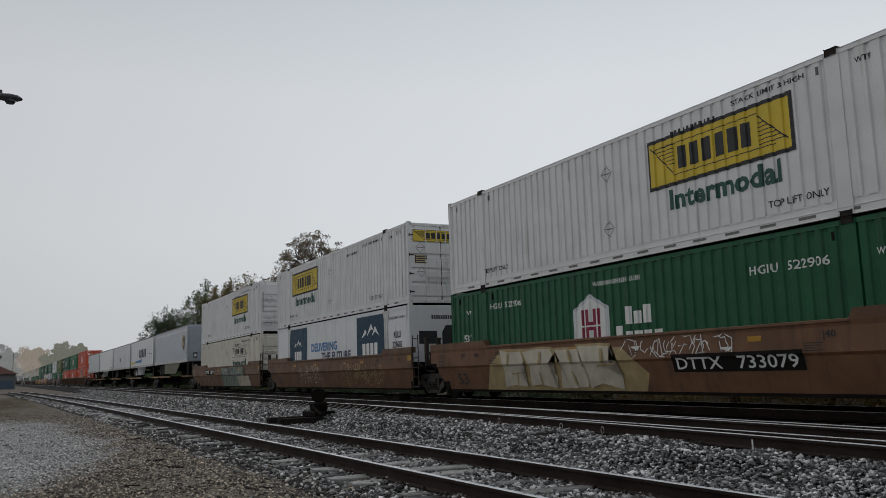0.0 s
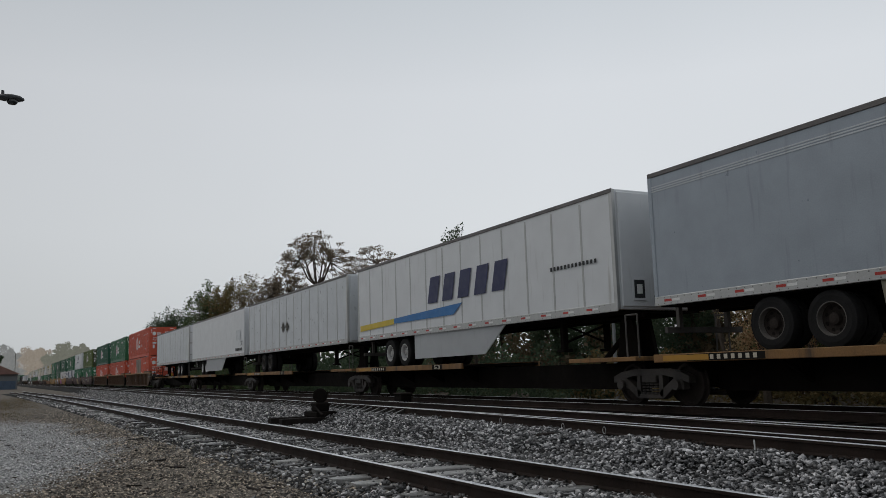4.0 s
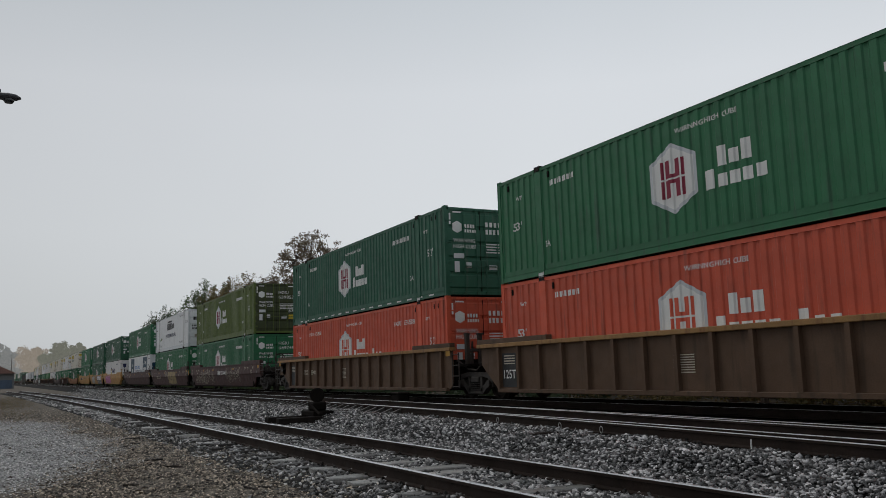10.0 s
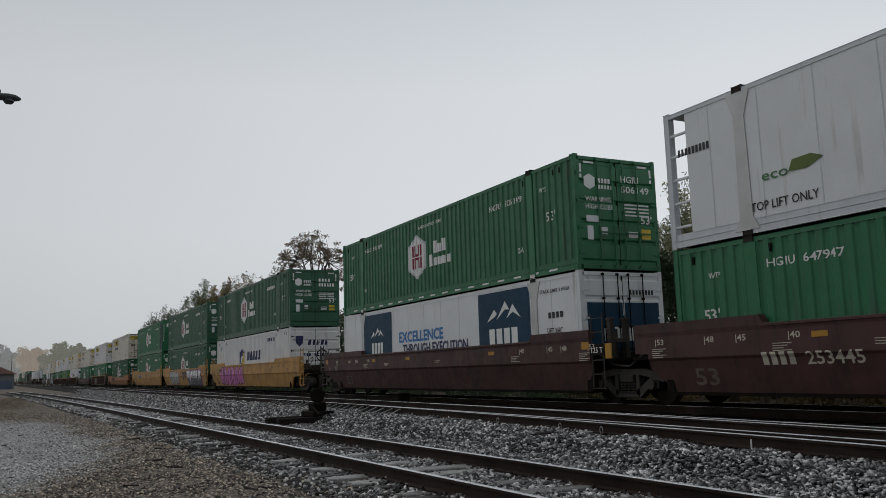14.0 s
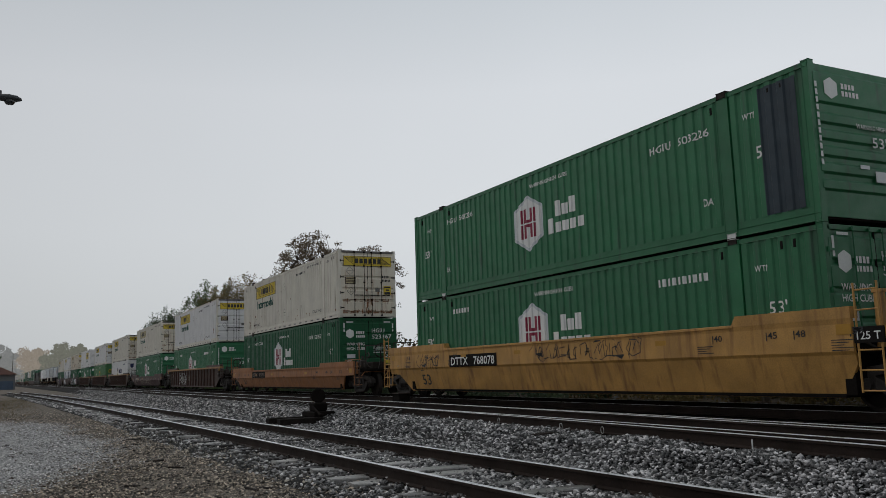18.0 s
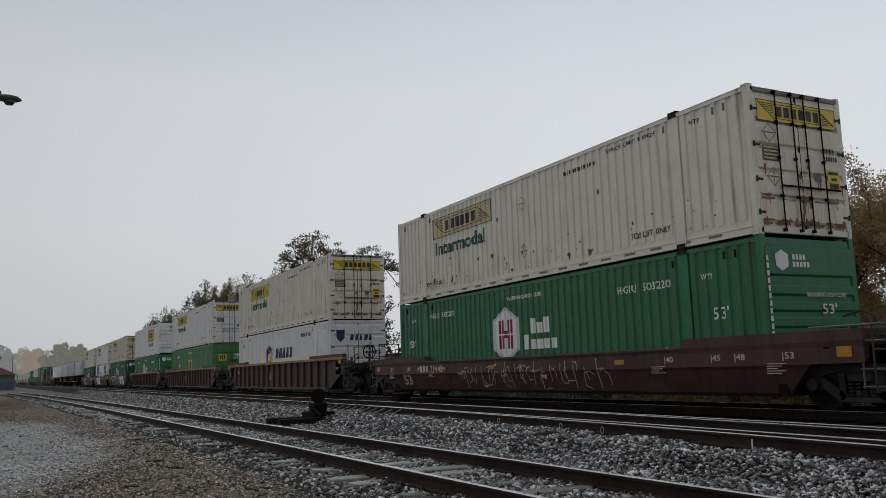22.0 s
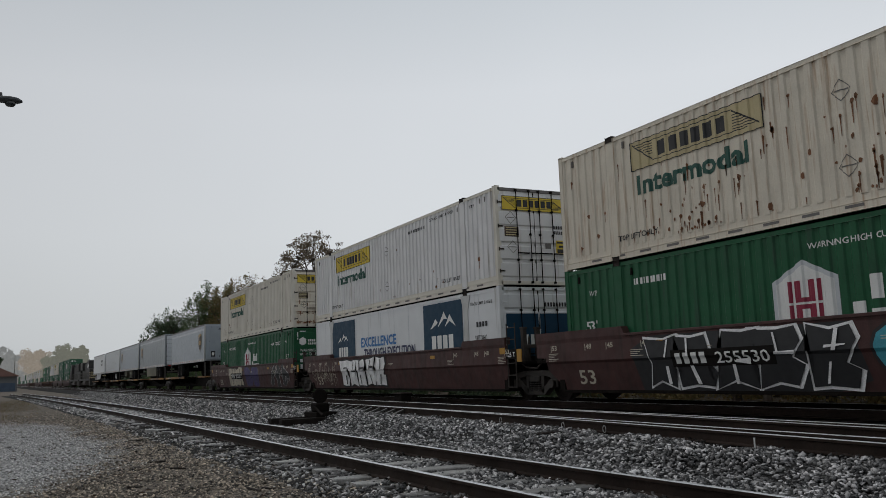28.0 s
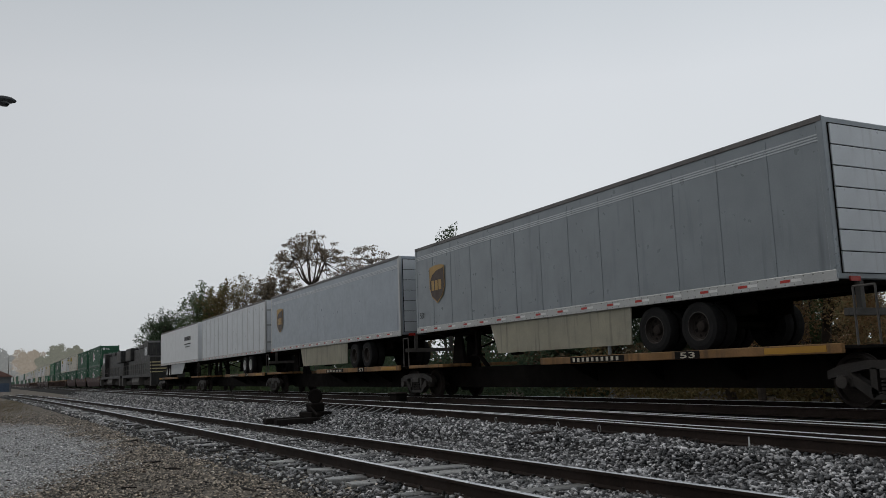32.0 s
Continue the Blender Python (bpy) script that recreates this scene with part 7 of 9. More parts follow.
def trailer(m, body, flip, length, top, marks, label, skirt, doors, rim="rim", rivets=True, post="rail_alu", slid=0.0):
    """A highway trailer on a spine car. flip: its doors lead. Local x = 0 is its leading end."""
    t = thing("trailer", m, label, "trailer", "trailers on the train")
    W = 1.295
    ax = -length / 2

    def X(x):
        return ax - (x - ax) if flip else x

    def span(a, b):
        return sorted((X(a), X(b)))
    z0 = 2.16
    paint = M[body]
    part("box_body", kept(("tbox", length, top), lambda: Geo().box(-length, 0, -W, W, z0, top, 0.02)), paint, t)
    for sg in (-1, 1):
        part("top_rail", kept(("ttop", length, top, sg), lambda: Geo().box(-length, 0.004, *sorted((sg * (W - 0.02), sg * (W + 0.02))), top - 0.09, top + 0.01, 0.008)), M["toprail"], t)
        part("bottom_rail", kept(("tbot", length, sg), lambda: Geo().box(-length, 0.004, *sorted((sg * (W - 0.03), sg * (W + 0.022))), z0 - 0.04, z0 + 0.16, 0.01)), M["rail_alu"], t)
        for x in (0.0, -length):
            part("corner_post", kept(("tpost", top, sg), lambda: Geo().box(-0.06, 0.06, *sorted((sg * (W - 0.08), sg * (W + 0.014))), z0, top, 0.01)), M[post], t, at=(x - 0.05 if x == 0 else x + 0.05, 0, 0))
    if rivets:
        n = 13

        def seam():
            g = Geo()
            g.box(-0.035, 0.035, -W - 0.007, -W + 0.01, z0 + 0.16, top - 0.15)
            for i in range(34):
                z = z0 + 0.2 + i * (top - z0 - 0.4) / 33
                for k in (-0.025, 0.025):
                    g.add([(k - 0.008, -W - 0.008, z - 0.008), (k + 0.008, -W - 0.008, z - 0.008), (k, -W - 0.016, z), (k + 0.008, -W - 0.008, z + 0.008), (k - 0.008, -W - 0.008, z + 0.008)], [(0, 1, 2), (1, 3, 2), (3, 4, 2), (4, 0, 2)])
            return g
        for i in range(1, n):
            part("riveted_seam", kept(("seam", top), seam), M[post], t, at=(-length * i / n, 0, 0))
    part("reflective_tape", kept(("tape", length), lambda: flatten(flat([rect(-length + 0.3 + i * 0.98, -length + 0.52 + i * 0.98, z0 + 0.04, z0 + 0.09) for i in range(int(length / 0.98))]), W + 0.025)), M["tapered"], t, "red and white reflective strip")
    part("reflective_tape", kept(("tapew", length), lambda: flatten(flat([rect(-length + 0.54 + i * 0.98, -length + 0.76 + i * 0.98, z0 + 0.04, z0 + 0.09) for i in range(int(length / 0.98))]), W + 0.025)), M["chalk"], t)
    part("underframe", kept(("cross", length), lambda: [Geo()][0].box(-length + 0.1, -0.1, -0.5, -0.42, z0 - 0.16, z0 - 0.04).box(-length + 0.1, -0.1, 0.42, 0.5, z0 - 0.16, z0 - 0.04).box(-length + 0.1, -0.1, -W + 0.05, W - 0.05, z0 - 0.06, z0 - 0.01)), M["black"], t)
    def rivets_row():
        g = Geo()
        for i in range(int(length / 0.2)):
            x = -length + 0.1 + 0.2 * i
            for z in (z0 + 0.0, z0 + 0.125):
                g.add([(x - 0.012, -W - 0.022, z - 0.012), (x + 0.012, -W - 0.022, z - 0.012), (x, -W - 0.032, z), (x + 0.012, -W - 0.022, z + 0.012), (x - 0.012, -W - 0.022, z + 0.012)], [(0, 1, 2), (1, 3, 2), (3, 4, 2), (4, 0, 2)])
        return g
    part("rivet_line", kept(("rail_rivets", length), rivets_row), M["slot"], t)
    axles = [length - 3.3, length - 4.6] if flip else [length - 3.0 - slid, length - 4.27 - slid]
    bog = part("tandem_frame", kept(("tandem",), lambda: Geo().box(-1.5, 1.5, -0.55, -0.45, 1.75, 2.05, 0.02).box(-1.5, 1.5, 0.45, 0.55, 1.75, 2.05, 0.02).box(-0.3, 0.3, -0.9, 0.9, 1.6, 1.8, 0.02)), M["black"], t, at=(X(-sum(axles) / 2), 0, 0))
    for a in axles:
        part("axle", kept("axle", lambda: Geo().tube((0, -0.9, 0), (0, 0.9, 0), 0.07, n=10)), M["black"], t, at=(X(-a), 0, 1.58))
        for sg in (-1, 1):
            w = part("wheel", kept("tyre", lambda: Geo().lathe([(0.29, -0.13), (0.40, -0.14), (0.485, -0.12), (0.50, -0.06), (0.50, 0.06), (0.485, 0.12), (0.40, 0.14), (0.29, 0.13), (0.29, -0.13)], (0, 0, 0), "y", 30)), M["tyre"], t, at=(X(-a), sg * 1.12, 1.575))
            part("rim", kept(("rim", sg), lambda: Geo().lathe([(0.297, sg * 0.132), (0.280, sg * 0.134), (0.272, sg * 0.09), (0.262, sg * 0.02), (0.268, sg * 0.02), (0.29, sg * 0.1)], (0, 0, 0), "y", 28)), M["rim" if rim == "rim" else "castframe" if rim == "steel" else "locogrey"], w)
            part("hub", kept(("hub", sg), lambda: Geo().lathe([(0.268, sg * 0.03), (0.2, sg * 0.0), (0.12, sg * 0.0), (0.10, sg * 0.07), (0.055, sg * 0.085), (0.0, sg * 0.09)], (0, 0, 0), "y", 20)), M["dish" if rim == "rim" else "steel"], w)
            if sg < 0:
                part("hand_hole_mark", kept("hand_holes", hand_holes), M["plate"], w, "dark hand holes")
            part("inner_tyre", kept("inner_tyre", lambda: Geo().lathe([(0.29, -0.12), (0.48, -0.12), (0.5, 0), (0.48, 0.12), (0.29, 0.12), (0.29, -0.12)], (0, 0, 0), "y", 20)), M["tyre"], w, at=(0, -sg * 0.31, 0))
    for sg in (-1, 1):
        part("landing_leg", kept(("leg", sg), lambda: Geo().box(-0.07, 0.07, *sorted((sg * 0.62, sg * 0.78)), 1.35, 2.1, 0.015).box(-0.15, 0.15, *sorted((sg * 0.55, sg * 0.85)), 1.28, 1.35, 0.01)), M["black"], t, at=(X(-3.0), 0, 0))
        if skirt:
            part("side_skirt", kept(("skirt", flip, skirt), lambda: Geo().prism([(X(-10.9), z0 - 0.04), (X(-10.8), 1.28), (X(-5.4), 1.28), (X(-3.2), z0 - 0.04)] if skirt == "long" else [(X(-10.85), z0 - 0.04), (X(-10.8), 1.3), (X(-5.1), 1.3), (X(-4.75), z0 - 0.04)] if skirt == "box" else [(X(-11.0), z0 - 0.04), (X(-11.0), 1.32), (X(-6.2), 1.34), (X(-5.0), z0 - 0.04)], "y", *sorted((sg * (W - 0.06), sg * (W - 0.03))))), M["dirtycream"] if body.startswith("alu") and body != "alulight" else M["trailwhite"], t, "pale side skirt panel")
    part("leg_brace", kept("leg_brace", lambda: Geo().tube((0, -0.7, 1.5), (0, 0.7, 2.0), 0.03, n=6).tube((0, -0.7, 2.0), (0, 0.7, 1.5), 0.03, n=6)), M["black"], t, at=(X(-3.0), 0, 0))
    ex = X(-length)
    s = 1 if flip else -1
    part("bumper", kept(("bumper", s), lambda: Geo().box(*sorted((0, -s * 0.1)), -1.1, 1.1, 1.55, 1.68, 0.01).box(*sorted((0, -s * 0.1)), -0.75, -0.65, 1.6, 2.14).box(*sorted((0, -s * 0.1)), 0.65, 0.75, 1.6, 2.14)), M["locogrey"], t, at=(ex, 0, 0))
    if flip:
        if doors == "roll":
            rd = part("roll_door", kept(("roll", top), lambda: Geo().box(-0.02, 0.012, -1.17, 1.17, z0 + 0.1, top - 0.1)), M["black"], t)
            h = (top - z0 - 0.22) / 7
            part("label_patch", kept("door_label", lambda: Geo().box(0.036, 0.04, 0.55, 0.85, z0 + 0.45, z0 + 0.7)), M["gold"], t)
            for i in range(7):
                part("door_slat", kept(("slat", top), lambda: Geo().box(0.0, 0.035, -1.15, 1.15, 0.008, h - 0.008, 0.006)), M["alulight"], rd, at=(0, 0, z0 + 0.1 + i * h))
        else:
            for sg in (-1, 1):
                d = part("door", kept(("tdoor", top, sg), lambda: Geo().box(0.004, 0.03, *sorted((sg * 0.01, sg * 1.2)), z0 + 0.1, top - 0.08, 0.006)), M["trailwhite"], t)
                part("lock_rod", kept(("trod", top), lambda: Geo().tube((0.05, 0, z0 + 0.05), (0.05, 0, top - 0.06), 0.016, n=6).box(0.03, 0.07, -0.05, 0.05, z0 + 0.9, z0 + 1.0)), M["rail_alu"], d, at=(0, sg * 0.22, 0))
                part("hinge", kept(("hinges", top, sg), lambda: [g := Geo()][0].box(0.02, 0.05, *sorted((sg * 0.95, sg * 1.22)), z0 + 0.5, z0 + 0.58).box(0.02, 0.05, *sorted((sg * 0.95, sg * 1.22)), z0 + 1.4, z0 + 1.48).box(0.02, 0.05, *sorted((sg * 0.95, sg * 1.22)), z0 + 2.2, z0 + 2.28)), M["rail_alu"], d)
        part("tail_light", kept("tail_light", lambda: Geo().box(0.0, 0.03, -1.0, -0.75, z0 - 0.03, z0 + 0.05).box(0.0, 0.03, 0.75, 1.0, z0 - 0.03, z0 + 0.05)), M["tapered"], t)
    else:
        if body == "alu":
            bm = words("808772" if length < 15 else "874709", -0.3, top - 0.42, 0.62, 0.16)
            for v in bm.verts:
                v.co = Vector((0.056, v.co.x, v.co.z))
            part("lettering", bm, M["ink"], t)
        part("label_mark", kept(("tfront_marks", top), lambda: Geo().box(0.081, 0.086, -0.85, -0.55, z0 + 0.26, z0 + 0.68).box(0.081, 0.086, 0.55, 0.95, z0 + 0.4, z0 + 0.7)), M["ink"], t)
        part("label_patch", kept(("tfront_label", top), lambda: Geo().box(0.087, 0.09, -0.78, -0.62, z0 + 0.36, z0 + 0.58).box(0.087, 0.09, 0.62, 0.88, z0 + 0.5, z0 + 0.6)), M["chalk"], t)
        part("air_line", kept("air_line", lambda: Geo().tube((0.09, -0.25, z0 + 0.3), (0.14, -0.25, z0 + 0.3), 0.04, n=8).tube((0.09, 0.0, z0 + 0.3), (0.14, 0.0, z0 + 0.3), 0.04, n=8).tube((0.09, 0.25, z0 + 0.3), (0.14, 0.25, z0 + 0.3), 0.04, n=8)), M["steel"], t)
        part("front_wall", kept(("tfront", top), lambda: Geo().box(0.004, 0.05, -W + 0.12, W - 0.12, z0 + 0.06, top - 0.06, 0.02).box(0.05, 0.08, -0.9, -0.5, z0 + 0.2, z0 + 0.75, 0.01).box(0.05, 0.08, 0.5, 1.0, z0 + 0.2, z0 + 0.75, 0.01)), paint, t)
    if body in ("alu", "aludark"):
        for k in range(3):
            part("trim_stripe", kept(("trim", length, top, k), lambda: Geo().box(-length + 0.05, -0.05, -W - 0.008, -W, top - 0.42 + 0.05 * k, top - 0.395 + 0.05 * k)), M["alulight"], t)
    for name, polys, col in marks:
        part(name, flatten(polys() if callable(polys) else flat(polys), W + 0.026), M[col], t)
    return t


def crest(x0, z0):
    """A brown shield with a golden rim, no letters."""
    w, h = 1.06, 1.1
    def out(k):
        cx, cz = x0 + w / 2, z0 + h / 2
        pts = [(0, 1.06), (0.22, 1.1), (0.5, 1.12), (0.78, 1.1), (1, 1.06), (1, 0.45), (0.86, 0.2), (0.5, 0.0), (0.14, 0.2), (0, 0.45)]
        return [(cx + (a - 0.5) * w * k, cz + (b - 0.5) * h * k) for a, b in pts]
    return [("logo_rim", lambda: flat([out(1.0)]), "crestgold"), ("logo_shield", lambda: shift(flat([out(0.93)]), -0.003), "shield"),
            ("logo_top", lambda: shift(flat([[(x0 + 0.06, z0 + 0.72), (x0 + 0.2, z0 + 0.92), (x0 + 0.5, z0 + 1.04), (x0 + 1.0, z0 + 1.1), (x0 + 1.0, z0 + 1.15), (x0 + 0.53, z0 + 1.2), (x0 + 0.06, z0 + 1.14)]]), -0.005), "crestgold"),
            ("emblem", lambda: shift(flat(bars(x0 + 0.16, x0 + 0.9, z0 + 0.42, z0 + 0.74, 3, 0.25)), -0.007), "crestgold")]

# ---------- the train ----------
MOVING = []            # (thing, x at the middle of the clip, height)
LOW, HIGH = 0.325, 3.225


def run(t):
    """How far the train has come at t seconds, from where it stands at 16 s."""
    k = (t - 16) / 16
    return 277.4 * k - 0.1 * k * k + 0.41 * k ** 3


def along(x, z):
    """The pose of a car, or of its load at height z, whose leading end is at x on the line."""
    rear = main_line(x - CL)
    return pose(x, main_line(x), z, 0, 0, math.degrees(math.atan((main_line(x) - rear) / CL)))


def put(ob, x, z):
    MOVING.append((ob, x, z))
    return ob


DOOR_NUMBERS = {(-138.49, LOW): ("SWRU", "944473"), (57.01, HIGH): ("HGIU", "639853"), (57.01, LOW): ("HGIU", "649749"), (-67.94, LOW): ("HGIU", "523367"), (-44.22, LOW): ("HGIU", "514561"), (18.22, HIGH): ("HGIU", "506149"), (-162.06, LOW): ("EMHU", "272098")}
NUMBERS = {(270.85, LOW): "HGIU  522906", (119.54, HIGH): "HGIU  636180", (119.54, LOW): "HGIU  630432", (80.62, LOW): "HGIU  636528", (-24.93, LOW): "HGIU  512593", (-248.11, LOW): "HGIU  524082", (-44.22, HIGH): "HGIU  503226", (-114.95, LOW): "HGIU  503220", (-67.94, LOW): "HGIU  523367", (37.64, LOW): "HGIU  647947", (18.22, HIGH): "HGIU  506149"}
CARS = dict(
    brown=("smooth", "tcbrown", 1.53, "brown well car with pressed steel sides", "brown well cars"),
    orange=("smooth", "orange", 1.19, "orange-brown well car with low pressed steel sides", "single well cars"),
    rib=("rib", "ribbrown", 1.58, "dusty brown well car with ribbed sides and yellow top edge", "ribbed well cars"),
    ribolive=("rib", "ribolive", 1.58, "olive-brown well car with ribbed sides and yellow top edge", "ribbed well cars"),
    maroon=("smooth", "maroon", 1.55, "maroon well car with pressed steel sides", "maroon well cars"),
    lowmaroon=("smooth", "maroon", 1.19, "dark maroon well car with low steel sides", "single well cars"),
    yellow=("smooth", "yellowcar", 1.55, "yellow well car with pressed steel sides and graffiti", "yellow well cars"),
)


def stack(x, car, front_free, rear_free, low, high):
    style, paint, top, label, group = CARS[car]
    c = put(well_car(pose(x, 0, 0), style, paint, top, label, group, front_free, rear_free, near_part=x > -300), x, 0)
    boxes = []
    for (livery, end), z, where in ((low, LOW, "in its well"), (high, HIGH, "stacked on top")):
        boxes.append(put(build_container(livery, end, pose(x, 0, z), LABELS[livery] + ", " + where, NUMBERS.get((x, z), ""), DOOR_NUMBERS.get((x, z))), x, z))
    return c, boxes[0], boxes[1]


D, B = "door", "blank"
c1 = stack(270.85, "brown", True, False, ("hexsign_deep", D), ("goldsign_mid", D))
c2 = stack(251.55, "brown", False, False, ("navysign_a", B), ("goldsign_rearmid", D))
c3 = stack(232.09, "brown", False, True, ("goldsign_cream", B), ("goldsign_mid", B))
r1 = stack(119.54, "ribolive", True, False, ("hexsign_red", D), ("hexsign_red", D))
r2 = stack(100.11, "ribolive", False, False, ("hexsign_red", D), ("hexsign", D))
r3 = stack(80.62, "ribolive", False, True, ("hexsign_red", D), ("hexsign_light", D))
o1 = stack(57.01, "maroon", True, False, ("hexsign", D), ("hexsign_olive", D))
p1 = stack(37.64, "maroon", False, False, ("hexsign", D), ("tallsign", D))
k1 = stack(18.22, "maroon", False, True, ("navysign_b", D), ("hexsign_dash", D))
s1 = stack(-5.5, "yellow", True, False, ("flashsign", D), ("hexsign_dark", D))
h1 = stack(-24.93, "yellow", False, False, ("hexsign_dark", D), ("hexsign_dark", D))
h2 = stack(-44.22, "yellow", False, True, ("hexsign", D), ("hexsign", B))
j1 = stack(-67.94, "orange", True, True, ("hexsign_deep", D), ("goldsign_old", D))
j2 = stack(-91.51, "rib", True, True, ("hexsign", B), ("goldsign", D))
j3 = stack(-114.95, "lowmaroon", True, True, ("hexsign", B), ("goldsign_faded", D))
stack(-138.49, "rib", True, True, ("flashsign", D), ("goldsign_old", D))
stack(-162.06, "rib", True, True, ("squaresign", D), ("goldsign", D))
stack(-185.53, "rib", True, True, ("hexsign", B), ("goldsign_mid", B))
j7 = stack(-209.15, "maroon", True, False, ("hexsign_deep", B), ("goldsign_rust", D))
j8 = stack(-228.51, "maroon", False, False, ("navysign_b", D), ("goldsign", D))
j9 = stack(-248.11, "maroon", False, True, ("hexsign_deep", D), ("goldsign_old", D))

# car numbers, tags and sprayed pieces
stencil(c1[0], "DTTX   733079", -6.1, 0.78, 3.0, 0.24)
stencil(c3[0], "DTTX   733079", -13.4, 1.1, 2.3, 0.24)
stencil(h2[0], "DTTX   768078", -13.4, 1.05, 2.6, 0.24)
stencil(j1[0], "DTTX   475991", -13.4, 0.86, 2.4, 0.2, ink="dimbone")
stencil(o1[0], "253445", -8.2, 0.98, 2.3, 0.26, plate=False, mark=4)
stencil(p1[0], "253445", -13.87, 0.82, 2.05, 0.23, plate=False, mark=4, ink="bone")
stencil(j7[0], "255530", -12.2, 0.86, 2.4, 0.22, y=1.53, mark=4)
stencil(j9[0], "255530", -12.2, 0.86, 2.4, 0.22, y=1.53, mark=4)
stencil(r3[0], "DTTX   788408", -14.4, 0.86, 2.1, 0.2, y=1.44, plate=False, ink="bone")
for car in (r1, r2):
    stencil(car[0], "125T", -15.95, 0.62, 0.6, 0.24, y=1.44, plate=False)
stencil(j3[0], "71142", -14.2, 0.86, 1.6, 0.2, plate=False, ink="bone", mark=3)
part("sprayed_shape", flatten(flat([[(-14.0, 0.3), (-7.2, 0.3), (-7.0, 0.7), (-7.8, 1.3), (-12.9, 1.42), (-13.6, 1.0)]]), 1.503, bend(c1[0])), M["tan"], c1[0], "broad tan sprayed patch")
block_shapes(c1[0], -13.0, -7.9, 0.34, 1.4, "bone", "tan", 3, 4)
scribble(c1[0], -7.4, -4.6, 1.05, 1.45, "chalk", 4, 12)
scribble(c2[0], -6.5, -2.0, 0.4, 1.3, "tan", 5, 22)
scribble(c2[0], -12.0, -9.0, 0.4, 1.3, "bone", 6, 12)
zig = random.Random(8)
for x0, x1, z0, z1, col, up in ((-8.8, -3.0, 0.3, 1.5, "moss", 0), (-4.6, -1.9, 0.3, 1.0, "bone", 0.003), (-7.0, -5.6, 0.9, 1.45, "dimmoss", 0.003)):
    edge = [(x0 + (x1 - x0) * i / 8, z0 + zig.uniform(0, 0.08)) for i in range(9)] + [(x1 + zig.uniform(-0.3, 0.1), z0 + (z1 - z0) * i / 5) for i in range(1, 5)]
    edge += [(x1 - (x1 - x0) * i / 8, z1 - zig.uniform(0, 0.12)) for i in range(9)] + [(x0 + zig.uniform(-0.2, 0.3), z1 - (z1 - z0) * i / 5) for i in range(1, 5)]
    part("sprayed_shape", flatten(flat([edge]), 1.504 + up, bend(c3[0])), M[col], c3[0], "broad grey-green sprayed patch")
scribble(c3[0], -8.6, -2.4, 0.4, 1.4, "ink", 9, 16, y=1.512)
scribble(c3[0], -8.4, -3.4, 0.5, 1.4, "silver", 88, 12, y=1.511)
block_shapes(p1[0], -7.9, -4.1, 0.34, 1.45, "tan", "shield", 9, 4)
scribble(p1[0], -9.6, -8.1, 0.8, 1.5, "bone", 10, 9)
scribble(o1[0], -13.6, -9.5, 0.35, 1.4, "bone", 11, 26)
scribble(o1[0], -5.9, -2.6, 0.5, 1.4, "bone", 12, 18)
scribble(o1[0], -15.0, -12.0, 0.5, 1.2, "bone", 15, 12)
scribble(k1[0], -5.8, -2.0, 0.45, 1.3, "ribbrown", 13, 18)
bubbles(s1[0], -14.4, -8.6, 0.36, 1.48, "pink", "ink", 14, 6)
scribble(s1[0], -16.0, -14.2, 1.0, 1.45, "ink", 16, 8)
bubbles(h1[0], -13.75, -9.85, 0.36, 1.5, "silver", "ink", 17, 4)
bubbles(h1[0], -6.3, -0.9, 0.3, 1.5, "pink", "violet", 118, 5)
block_shapes(h1[0], -6.1, -1.1, 0.34, 1.47, "chalkspray", "violet", 18, 5, y=1.52, foot="shadespray")
part("emblem", flatten(flat([rect(-8.25, -6.55, 1.16, 1.34), rect(-7.99, -7.71, 0.72, 1.16), rect(-7.09, -6.81, 0.72, 1.16)]), 1.504, bend(h1[0])), M["maroon"], h1[0], "faded maroon emblem")
scribble(h1[0], -9.6, -6.3, 0.9, 1.45, "ink", 19, 16)
scribble(h2[0], -8.8, -4.6, 1.05, 1.5, "ink", 20, 18)
scribble(h2[0], -15.6, -14.2, 0.9, 1.45, "ink", 21, 8)
scribble(j2[0], -12.2, -9.4, 0.42, 1.3, "chalk", 22, 22, y=1.53)
scribble(j3[0], -11.5, -4.5, 0.35, 1.1, "bone", 23, 18)
part("sprayed_shape", flatten(flat([[(-13.4, 0.3), (-8.6, 0.3), (-7.9, 0.5), (-8.1, 1.48), (-12.9, 1.5), (-13.6, 1.2)]]), 1.503, bend(j7[0])), M["ink"], j7[0], "broad black sprayed patch")
block_shapes(j7[0], -13.2, -8.1, 0.34, 1.48, "ink", "chalkspray", 24, 5)
bubbles(j7[0], -7.7, -4.6, 0.34, 1.46, "aqua", "ink", 25, 2)
block_shapes(j7[0], -7.3, -5.0, 0.4, 1.3, "moss", "ink", 225, 2, y=1.515)
block_shapes(j7[0], -4.4, -0.5, 0.36, 1.46, "chalkspray", "ink", 26, 4)
block_shapes(j8[0], -12.6, -8.0, 0.36, 1.5, "chalkspray", "ink", 27, 5)
scribble(j8[0], -16.0, -13.3, 0.4, 1.4, "bone", 28, 16)
block_shapes(j9[0], -13.0, -9.6, 0.34, 1.5, "bone", "ink", 29, 4)
bubbles(j9[0], -9.0, -6.0, 0.36, 1.46, "violet", "indigo", 30, 2)
scribble(j9[0], -8.8, -6.2, 0.5, 1.3, "ink", 130, 7, y=1.516)
spray(j9[0], -3.6, -0.6, 0.36, 1.46, "ink", "silver", 31, 3)
